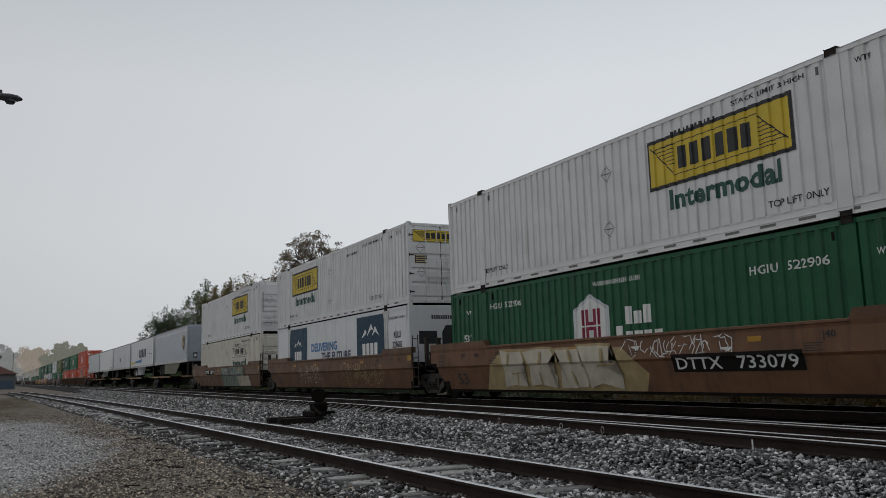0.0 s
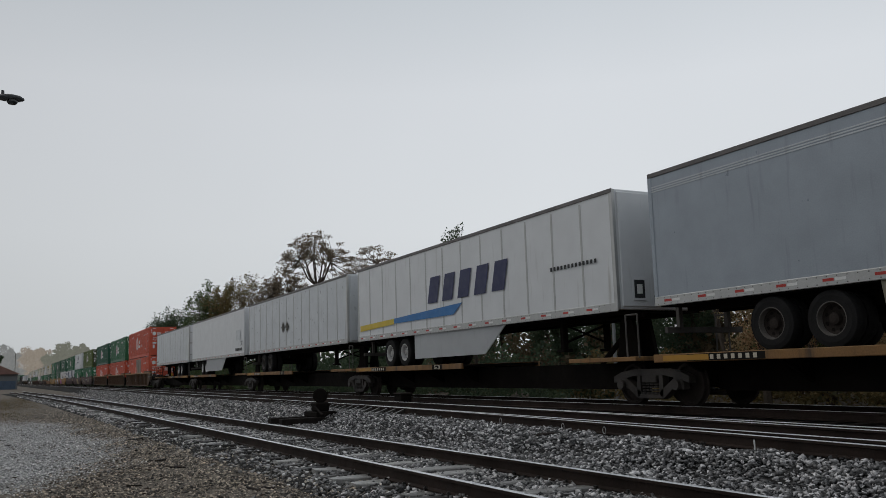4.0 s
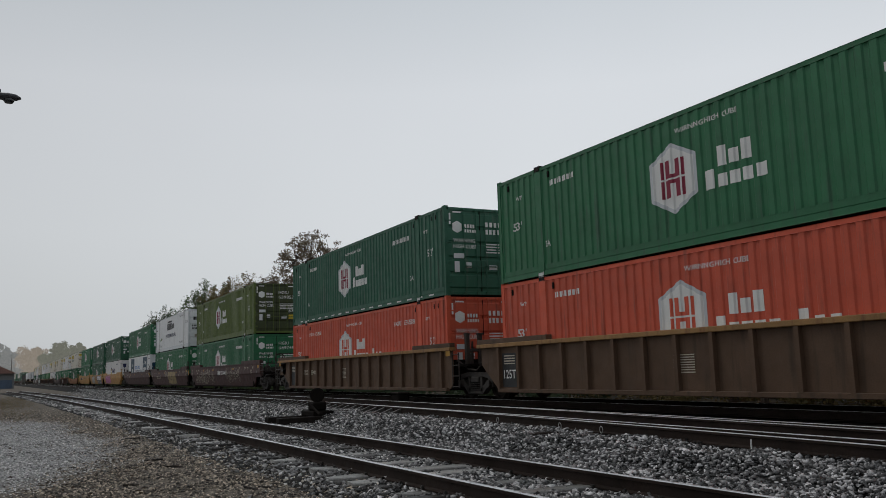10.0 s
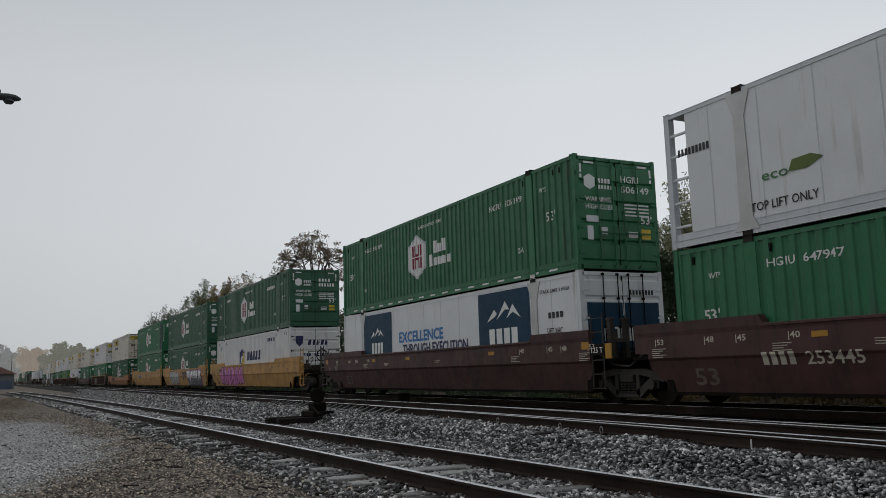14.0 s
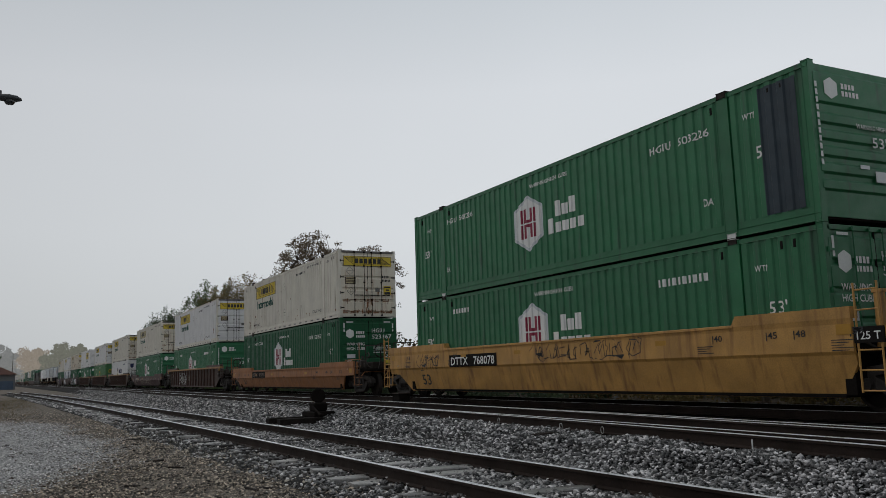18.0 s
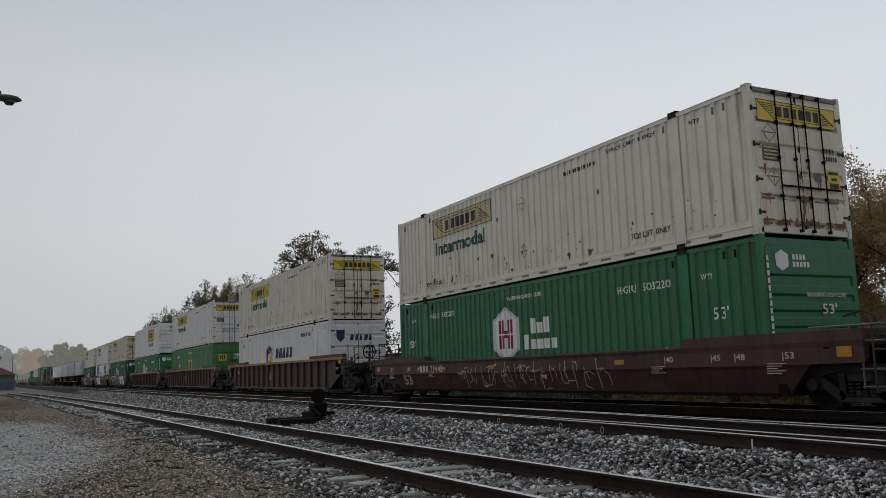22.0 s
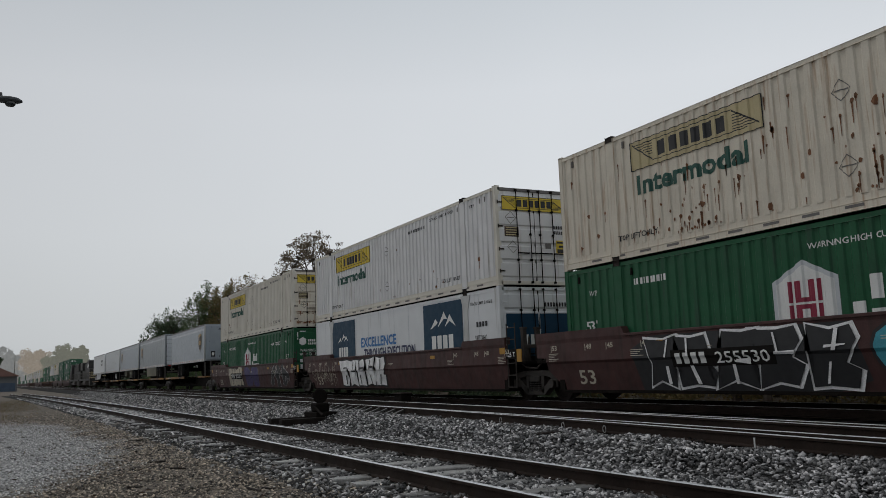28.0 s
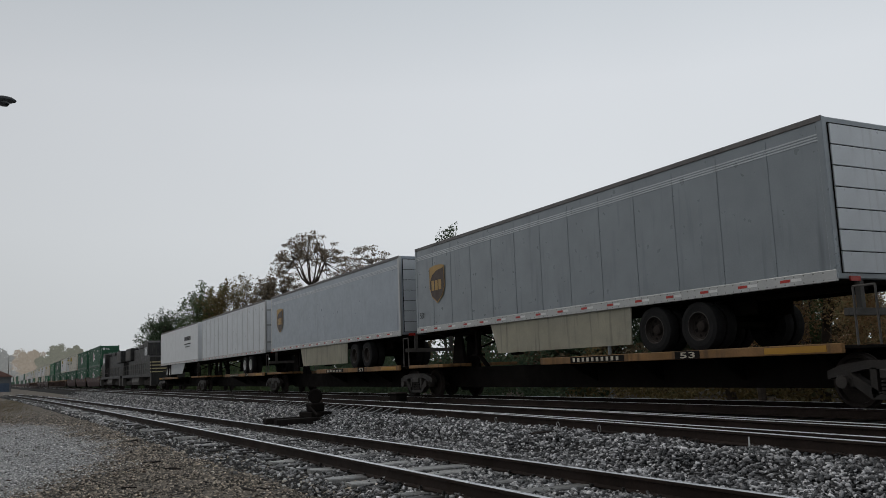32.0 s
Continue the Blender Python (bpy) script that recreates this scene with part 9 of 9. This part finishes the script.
TREES = [
    ("oak_tree", -17.9, 8.9, 7.0, 2.3, RUSSET, "rust-brown autumn oak behind the tracks", 1, 32000, 0.042, 0.0, 0.05, 0.42),
    ("oak_tree", -15.6, 9.2, 7.3, 2.4, RUSSET, "rust-brown autumn oak behind the tracks", 2, 32000, 0.042, 0.0, 0.05, 0.42),
    ("oak_tree", -18.6, 7.0, 5.4, 1.6, RUSSET, "small russet oak behind the tracks", 3, 22000, 0.042, 0.0, 0.03, 0.5),
    ("oak_tree", -13.4, 8.8, 6.9, 2.2, RUSSET, "rust-brown autumn oak behind the tracks", 22, 30000, 0.042, 0.0, 0.05, 0.42),
    ("oak_tree", -11.0, 9.4, 7.3, 2.4, RUSSET, "rust-brown autumn oak behind the tracks", 24, 26000, 0.044, 0.0, 0.05, 0.42),
    ("slender_tree", -21.0, 8.2, 8.0, 2.4, PALE, "thin pale-green tree with sparse leaves", 4, 7500, 0.05, 0.0, 0.3, 0.15),
    ("slender_tree", -19.6, 10.4, 8.1, 2.4, PALE, "thin pale-green tree with sparse leaves", 14, 8500, 0.05, 0.0, 0.3, 0.15),
    ("tree", -26.2, 10.8, 7.8, 1.9, DARK, "dense dark green tree behind the tracks", 5, 24000, 0.06, 0.0, 0.03, 0.85),
    ("tree", -22.6, 12.8, 7.4, 2.3, GREEN, "green tree behind the autumn oaks", 23, 18000, 0.06, 0.0, 0.03, 0.85),
    ("tree", -32.5, 12.5, 8.4, 2.0, DARK, "dense dark green tree beside a street lamp", 6, 24000, 0.065, 0.0, 0.03, 0.85),
    ("tree", -35.8, 11.6, 7.4, 1.7, DARK, "dark green tree behind the tracks", 7, 18000, 0.065, 0.0, 0.03, 0.85),
    ("tree", -30.0, 14.5, 7.6, 2.2, DARK, "dark green tree behind the tracks", 25, 16000, 0.065, 0.0, 0.03, 0.85),
    ("tree", -39.7, 8.8, 9.3, 1.55, DARK, "tall dark green tree behind the tracks", 8, 18000, 0.065, 0.0, 0.03, 0.8),
    ("tree", -42.3, 12.2, 9.7, 1.5, DARK, "tall dark green tree behind the tracks", 9, 13000, 0.07, 0.0, 0.05, 0.8),
    ("tree", -45.5, 10.4, 8.9, 1.3, DARK, "slim dark green tree behind the tracks", 26, 9000, 0.07, 0.0, 0.1, 0.6),
    ("tree", -84.4, 9.4, 12.0, 2.6, BROWN, "brown autumn tree behind the tracks", 12, 6500, 0.09, 0.0, 0.1, 0.5),
    ("tree", -91.9, 7.7, 12.4, 2.9, AMBER, "yellowing tree behind the tracks", 13, 12000, 0.09, 0.0, 0.08, 0.6),
    ("tree", -97.6, 5.9, 12.5, 2.4, GREEN, "green tree turning yellow behind the tracks", 15, 9000, 0.1, 0.0, 0.08, 0.5),
    ("tree", -117.8, 7.3, 11.1, 3.2, DARK, "rounded dark green tree along the line", 16, 12000, 0.12, 0.0, 0.03, 0.85),
    ("tree", -133.1, 6.4, 11.2, 3.2, DARK, "rounded dark green tree along the line", 17, 12000, 0.13, 0.0, 0.03, 0.85),
    ("tree", -106.0, 8.5, 10.2, 3.2, GREEN, "green tree along the line", 18, 10000, 0.11, 0.0, 0.05, 0.8),
    ("tree", -60.0, 10.5, 7.2, 2.8, DARK, "dark green tree along the line", 19, 10000, 0.09, 0.0, 0.05, 0.8),
]
dome_tree(-76.6, 12.2, 15.1, 3.5, 4.6, DUSKY, "large spreading tree with open pads of brown leaves", 10)
dome_tree(-75.0, 17.2, 13.9, 3.2, 4.0, DUSKY, "large spreading tree with open pads of brown leaves", 11, pads=80)
dome_tree(-79.5, 9.9, 11.6, 2.6, 3.4, DUSKY, "spreading tree with open pads of brown leaves", 12, pads=70)
for name, x, y, h, spread, mat, label, seed, leaves, leaf, bare, low, fill in TREES:
    limb_tree(name, x, y, h, spread, mat, label, seed, leaves, leaf, bare, low, fill=fill)


def brush(name, box, n, leaf, mat, label, hi):
    """Low undergrowth: leaves heaped on uneven mounds."""
    nr = np.random.RandomState(len(name) * 7 + n % 97)
    x0, x1, y0, y1 = box
    x, y = nr.uniform(x0, x1, n), nr.uniform(y0, y1, n)
    mound = hi * (0.55 + 0.3 * np.sin(x * 0.9 + 1.3 * np.sin(y)) + 0.25 * np.sin(x * 2.3 + y * 1.1))
    z = -0.52 + mound * np.sqrt(nr.rand(n))
    c = np.stack([x, y, z], 1)
    a = nr.normal(size=(n, 3))
    a /= np.linalg.norm(a, axis=1)[:, None]
    b = np.cross(a, nr.normal(size=(n, 3)))
    b /= np.linalg.norm(b, axis=1)[:, None]
    s = leaf * nr.uniform(0.6, 1.3, (n, 1))
    v = np.stack([c - a * s, c + b * s * 0.6, c + a * s, c - b * s * 0.6], 1).reshape(-1, 3)
    return whole(name, fast(name, v, np.arange(4 * n).reshape(n, 4)), mat, label, "undergrowth", kind="stuff")


brush("undergrowth", (-30, 2, 7.0, 10.5), 26000, 0.075, AMBER, "yellow-brown undergrowth behind the tracks", 1.9)
brush("dark_undergrowth", (-70, -28, 6.0, 10), 16000, 0.11, DARK, "dark undergrowth along the far side of the tracks", 2.4)
brush("far_undergrowth", (-150, -70, 6.5, 10), 9000, 0.17, GREEN, "green undergrowth along the line", 3.0)
brush("thicket", (-58, 8, 10.6, 14.5), 26000, 0.16, BROWN, "dark brown thicket behind the autumn trees", 3.8)
brush("far_thicket", (-165, -56, 9.5, 14), 24000, 0.24, DARK, "dark green thicket along the line", 3.6)
brush("distant_thicket", (-360, -160, 5, 13), 15000, 0.42, DARK, "dark green thicket far along the line", 4.2)
brush("wood_edge", (-60, 8, 16, 26), 26000, 0.16, DARK, "dark wood edge behind the autumn trees", 5.5)

# distant trees, mist painted into their colour, close the view down the line

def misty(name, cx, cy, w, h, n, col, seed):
    """Far backdrop trees 700 m off and more, mist put into their glowing colours."""
    r = np.random.RandomState(seed)
    trees = int(w / 3.2) + 2
    pts = []
    for k in range(trees):
        px, ph = -w / 2 + w * (k + r.uniform(0.1, 0.9)) / trees, h * r.uniform(0.62, 1.0)
        for q in range(24):
            up = 0.1 + 0.86 * q / 23
            lump = np.array([r.uniform(-2, 2), px + r.uniform(-1, 1) * 3.4 * math.sqrt(max(0.04, 1 - (1.6 * up - 0.75) ** 2)), ph * up])
            m = n // (trees * 24)
            b = r.normal(size=(m, 3))
            pts.append(lump + b / np.linalg.norm(b, axis=1)[:, None] * r.rand(m, 1) ** 0.45 * r.uniform(0.8, 1.6) * np.array([1, 1.25, 0.9]))
    c = np.concatenate(pts)
    c[:, 2] = np.clip(c[:, 2], 0.2, None)
    c += np.array([cx, cy, -0.5])
    m = len(c)
    a = r.normal(size=(m, 3))
    a /= np.linalg.norm(a, axis=1)[:, None]
    b = np.cross(a, r.normal(size=(m, 3)))
    b /= np.linalg.norm(b, axis=1)[:, None]
    s = r.uniform(0.16, 0.42, (m, 1))
    v = np.stack([c - a * s, c + b * s * 0.8, c + a * s, c - b * s * 0.8], 1).reshape(-1, 3)
    # points pushed outward from the camera eye, so they look unchanged from there
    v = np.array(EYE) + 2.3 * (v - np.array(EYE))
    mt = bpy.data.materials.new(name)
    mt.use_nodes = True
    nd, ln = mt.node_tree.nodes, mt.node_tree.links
    # glows without being a lamp, to hold the painted mist tone
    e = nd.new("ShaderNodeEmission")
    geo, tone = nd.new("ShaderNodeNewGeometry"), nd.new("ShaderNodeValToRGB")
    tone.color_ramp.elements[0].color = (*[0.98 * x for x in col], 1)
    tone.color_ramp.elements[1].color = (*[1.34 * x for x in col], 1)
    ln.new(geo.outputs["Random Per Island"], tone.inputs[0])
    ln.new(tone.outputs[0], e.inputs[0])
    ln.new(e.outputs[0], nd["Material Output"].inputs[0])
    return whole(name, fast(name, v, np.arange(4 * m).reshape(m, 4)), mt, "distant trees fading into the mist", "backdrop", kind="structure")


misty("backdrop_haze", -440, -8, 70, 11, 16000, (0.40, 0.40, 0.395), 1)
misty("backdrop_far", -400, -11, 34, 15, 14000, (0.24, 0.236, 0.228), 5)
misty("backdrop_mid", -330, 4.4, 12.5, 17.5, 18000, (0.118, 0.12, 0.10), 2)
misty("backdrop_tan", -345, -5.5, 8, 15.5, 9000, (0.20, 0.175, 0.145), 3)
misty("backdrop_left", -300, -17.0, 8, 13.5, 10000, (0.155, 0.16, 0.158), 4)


# ---------- lamps, switch stand, building, small things ----------
def street_lamp(m, height, arm, head_mat, label, wood=True):
    t = thing("street_lamp", m, label, "street lamp", "street lamps")
    part("pole", Geo().tube((0, 0, 0), (0, 0, height), 0.13 if wood else 0.08, 0.09 if wood else 0.05, n=12), M["pole"] if wood else M["lampgrey"], t)
    g = Geo()
    pts = [Vector((arm * k, 0, height - 0.3 + 0.5 * math.sin(k * 1.6))) for k in (0, 0.2, 0.4, 0.6, 0.8, 1.0)]
    for a, b in zip(pts, pts[1:]):
        g.tube(a, b, 0.03, n=8)
    part("arm", g, M["lampgrey"], t, "thin curved metal arm")
    e = pts[-1]
    s = 1 if arm > 0 else -1
    prof = [(0.0, 0.0), (0.06, 0.02), (0.085, 0.15), (0.13, 0.3), (0.15, 0.5), (0.12, 0.68), (0.05, 0.78), (0.0, 0.8)]
    h = Geo().lathe([(r, s * (d - 0.1)) for r, d in prof], (0, 0, 0), "x", 14)
    h.v = [(a, b * 1.25, c * (0.75 if c > 0 else 0.45)) for a, b, c in h.v]
    part("lamp_head", h, head_mat, t, at=Matrix.Translation(e))
    part("lens", Geo().lathe([(0.13, 0.0), (0.125, -0.06), (0.09, -0.11), (0.0, -0.13)], (0, 0, 0), "z", 14), M["glass"], t, "dark glass lens", at=Matrix.Translation(e + Vector((s * 0.42, 0, -0.03))))
    part("photocell", Geo().tube((0, 0, 0), (0, 0, 0.09), 0.04, 0.035, n=8), M["lampdark"], t, at=Matrix.Translation(e + Vector((s * 0.2, 0, 0.1))))
    return t


street_lamp(pose(-27.05, 8.0, -0.52, 0, 0, 35), 7.65, -1.45, M["lampgrey"], "grey cobra-head street lamp on a thin metal pole", False)
street_lamp(pose(-22.93, -16.25, -0.52, 0, 0, 90), 8.31, 2.05, M["lampdark"], "dark cobra-head street lamp on a wooden pole beside the lot")


def switch_stand(m):
    t = thing("switch_stand", m, "black low switch stand with a round target on long ties", "switch stand")
    part("base", Geo().box(-0.45, 0.45, -0.3, 0.3, -0.02, 0.12, 0.02).box(-0.2, 0.2, -0.2, 0.2, 0.12, 0.36, 0.04), M["black"], t)
    part("target", Geo().lathe([(0.0, -0.05), (0.165, -0.05), (0.2, -0.02), (0.2, 0.02), (0.165, 0.05), (0.0, 0.05)], (0, 0, 0), "y", 20), M["black"], t, "round black target", at=pose(0, 0, 0.54, 0, 0, 58))
    part("spindle", Geo().tube((0, 0, 0.3), (0, 0, 0.5), 0.035, n=8), M["black"], t)
    part("lever", Geo().tube((0.1, -0.2, 0.25), (0.85, -0.3, 0.06), 0.03, n=8).tube((0.85, -0.3, 0.06), (1.0, -0.3, 0.1), 0.045, n=8), M["black"], t, "black throw lever")
    part("rod", Geo().tube((0, 0.2, 0.05), (0.1, 2.3, 0.07), 0.03, n=8), M["steel"], t, "steel connecting rod")
    for k in (-0.42, 0.42):
        part("long_tie", Geo().box(k - 0.13, k + 0.13, -1.3, 1.5, -0.2, -0.01, 0.015), M["blacktie"], t)
    return t


switch_stand(pose(-22.4, -5.95, -0.22, 0, 0, 4))


def relay_box(m):
    t = thing("track_box", m, "small black trackside box beside the main track", "track box")
    part("case", Geo().box(-0.3, 0.3, -0.2, 0.2, 0, 0.34, 0.04), M["black"], t)
    part("lid", Geo().box(-0.33, 0.33, -0.23, 0.23, 0.34, 0.4, 0.03), M["steel"], t)
    return t


relay_box(pose(-26.2, -1.75, -0.2))


whole("mast", Geo().tube((0, 0, 0), (0, 0, 8.5), 0.09, 0.05, n=8), M["pole"], "thin wooden mast beside the low house", "mast", at=pose(-222, -12.8, -0.52))


def depot(m):
    t = thing("house", m, "low house with a dull red roof and blue boards", "house")
    part("wall", Geo().box(-7, 7, -6, 6, 0, 3.6, 0.02), M["wallbrown"], t)
    part("roof", Geo().prism([(-6.5, 3.5), (6.5, 3.5), (0.5, 6.4), (-0.5, 6.4)], "x", -7.8, 7.8), M["roofred"], t)
    part("blue_wall_board", Geo().box(7.0, 7.06, -5.6, 5.6, 0.05, 2.0), M["bluepaint"], t)
    for k in (-3.2, 0.6):
        w = part("window", Geo().box(7.0, 7.05, k, k + 1.4, 2.1, 3.2), M["glass"], t)
        part("frame", Geo().box(7.0, 7.08, k - 0.1, k + 1.5, 3.2, 3.32), M["reefer"], w)
    part("chimney", Geo().box(1.0, 1.7, 0.3, 1.0, 6.0, 7.2, 0.03), M["wallbrown"], t)
    return t


depot(pose(-228, -18.4, -0.52, 0, 0, 2))
limb_tree("conifer", -205, -17.3, 9.5, 1.6, DARK, "dark conifer beside the low house", 21, 4000, 0.2, low=0.02)


def tuft(name, cx, cy, rx, ry, n, h, mat, label):
    """Dry grass: thin blades standing in a patch."""
    r = np.random.RandomState(n)
    x, y = cx + rx * r.normal(size=n) * 0.5, cy + ry * r.normal(size=n) * 0.5
    z = np.full(n, -0.53)
    a = r.uniform(0, 6.28, n)
    hh = h * r.uniform(0.5, 1.2, n)
    lean = r.normal(0, 0.3, (n, 2)) * hh[:, None]
    w = 0.012
    dx, dy = w * np.cos(a), w * np.sin(a)
    v = np.stack([np.stack([x - dx, y - dy, z], 1), np.stack([x + dx, y + dy, z], 1),
                  np.stack([x + lean[:, 0] + dx * 0.2, y + lean[:, 1] + dy * 0.2, z + hh], 1), np.stack([x + lean[:, 0] - dx * 0.2, y + lean[:, 1] - dy * 0.2, z + hh], 1)], 1).reshape(-1, 3)
    return whole(name, fast(name, v, np.arange(4 * n).reshape(n, 4)), mat, label, "grass", kind="stuff")


STRAW = leafy("dry_straw", [(0.14, 0.10, 0.06), (0.20, 0.145, 0.08), (0.13, 0.11, 0.06), (0.10, 0.095, 0.05)])
tuft("dry_grass", -62, -14.0, 30, 1.6, 5000, 0.07, STRAW, "dry brown grass at the edge of the lot")
tuft("grass_clump", -24.5, -14.35, 1.6, 0.3, 300, 0.25, STRAW, "brown grass clump beside the lot")
tuft("track_grass", -75, -12.6, 30, 0.9, 3000, 0.04, STRAW, "short dry grass beside the near track")


def stake(m):
    return whole("wood_stake", Geo().prism([(-0.03, 0), (0.03, 0), (0.03, 0.16), (-0.03, 0.13)], "y", -0.35, 0.35), M["tie"], "dark broken piece of tie wood on the gravel", "wood", at=m)


stake(pose(-8.75, -11.35, -0.53, 8, -4, 65))
sr = random.Random(5)
for i in range(46):
    x = -7.5 - 22 * sr.random() ** 1.5
    y = sr.uniform(-14.2, -10.4) if i % 3 else near_line(x) - sr.uniform(1.3, 2.2)
    whole("wood_scrap", kept(("scrap", i % 4), lambda: Geo().prism([(-0.02, 0), (0.025, 0), (0.012, 0.03), (-0.012, 0.022)], "y", -0.10 - 0.05 * (i % 4), 0.12)), M["blacktie"], "dark splinter of wood lying on the gravel", "wood", "wood scraps", at=pose(x, y, -0.53, sr.uniform(-6, 6), 0, sr.uniform(0, 180)))
# fallen leaves and twigs, more along the lane's edges
lr = np.random.RandomState(12)
n = 2600
x = -9 - 34 * lr.beta(1.0, 1.8, n)
y = np.where(lr.rand(n) < 0.5, lr.uniform(-14.8, -10.2, n), -12.4 + 0.5 * np.sin(x * 0.7) + lr.normal(0, 0.5, n))
c = np.stack([x, y, -0.505 + 0.01 * lr.rand(n)], 1)
a = lr.uniform(0, 6.283, n)
ln = (0.018 + 0.05 * lr.rand(n) ** 3)[:, None]
u = np.stack([np.cos(a), np.sin(a), lr.normal(0, 0.15, n)], 1) * ln
w = np.stack([-np.sin(a), np.cos(a), lr.normal(0, 0.3, n)], 1) * np.minimum(ln * 0.5, 0.016)
litter = np.stack([c - u, c + w, c + u, c - w], 1).reshape(-1, 3)
whole("leaf_litter", fast("leaf_litter", litter, np.arange(4 * n).reshape(n, 4)), leafy("dead_leaves", [(0.02, 0.014, 0.01), (0.05, 0.03, 0.018), (0.09, 0.055, 0.03)]), "dark dead leaves and twigs on the gravel", "leaf litter", kind="stuff")
whole("marker_post", Geo().box(-0.008, 0.008, -0.008, 0.008, 0, 0.16, 0.002), M["chalk"], "short white marker post beside the second track", "post", at=pose(-7.6, -5.45, -0.2, 0, 0, 20))


def clip(m):
    g = Geo()
    k = 10
    for i in range(k):
        a, b = 2 * math.pi * i / k, 2 * math.pi * (i + 1) / k
        g.tube((0.032 * math.cos(a), 0, 0.06 + 0.055 * math.sin(a)), (0.032 * math.cos(b), 0, 0.06 + 0.055 * math.sin(b)), 0.006, n=5)
    return g


brace = kept("brace", lambda: Geo().prism([(-0.32, -0.16), (0, -0.16), (0, -0.04)], "x", -0.05, 0.05).box(-0.11, 0.11, -0.36, 0.02, -0.175, -0.155))
for i in range(22):
    x = -31.5 + 0.56 * i
    whole("rail_brace", brace, M["wetsteel"], "dark steel brace against the outside of the rail", "rail brace", "rail braces", at=pose(x, through_line(x) - 0.80 if x < -22 else branch_line(x) - 0.83, 0, 0, 0, -2))
for x in (-14.5, -12.2, -10.95):
    whole("rail_clip", kept("clip", lambda: clip(0)), M["rail_alu"], "small bright steel clip on the rail foot", "rail clip", "rail clips", at=pose(x, branch_line(x) - 0.87, -0.17, 0, 0, 10))


spikes = Geo()
sr = random.Random(9)
for k in range(70):
    x = -40 + 0.54 * k
    for s in (-0.752, 0.752):
        for e in (-0.085, 0.085):
            y = near_line(x) + s + e + sr.uniform(-0.01, 0.01)
            spikes.box(x - 0.012, x + 0.012, y - 0.012, y + 0.012, -0.41, -0.375 + sr.uniform(0, 0.02)).box(x - 0.018, x + 0.018, y - 0.02, y + 0.02, -0.385, -0.37)
whole("rail_spikes", spikes, M["wetsteel"], "rusty spikes along the foot of the near rails", "rail spikes", kind="stuff")


# ---------- what moves ----------
def motions():
    times = range(0, 33, 2)
    for ob, x, z in MOVING:
        walk(ob, [(t, along(x + run(t), z)) for t in times])
    # all wheels roll alike: one path of turning, keyed at every thirtieth of a second
    lead = WHEELS[0]
    walk(lead, [(i / FPS, pose(0, 0, 0, 0, math.degrees((run(i / FPS) - run(0)) / WR), 0)) for i in range(32 * FPS + 1)])
    for ob in WHEELS[1:]:
        ob.rotation_mode = "QUATERNION"
        keys = ob.animation_data_create()
        keys.action = lead.animation_data.action
        keys.action_slot = lead.animation_data.action_slot


motions()
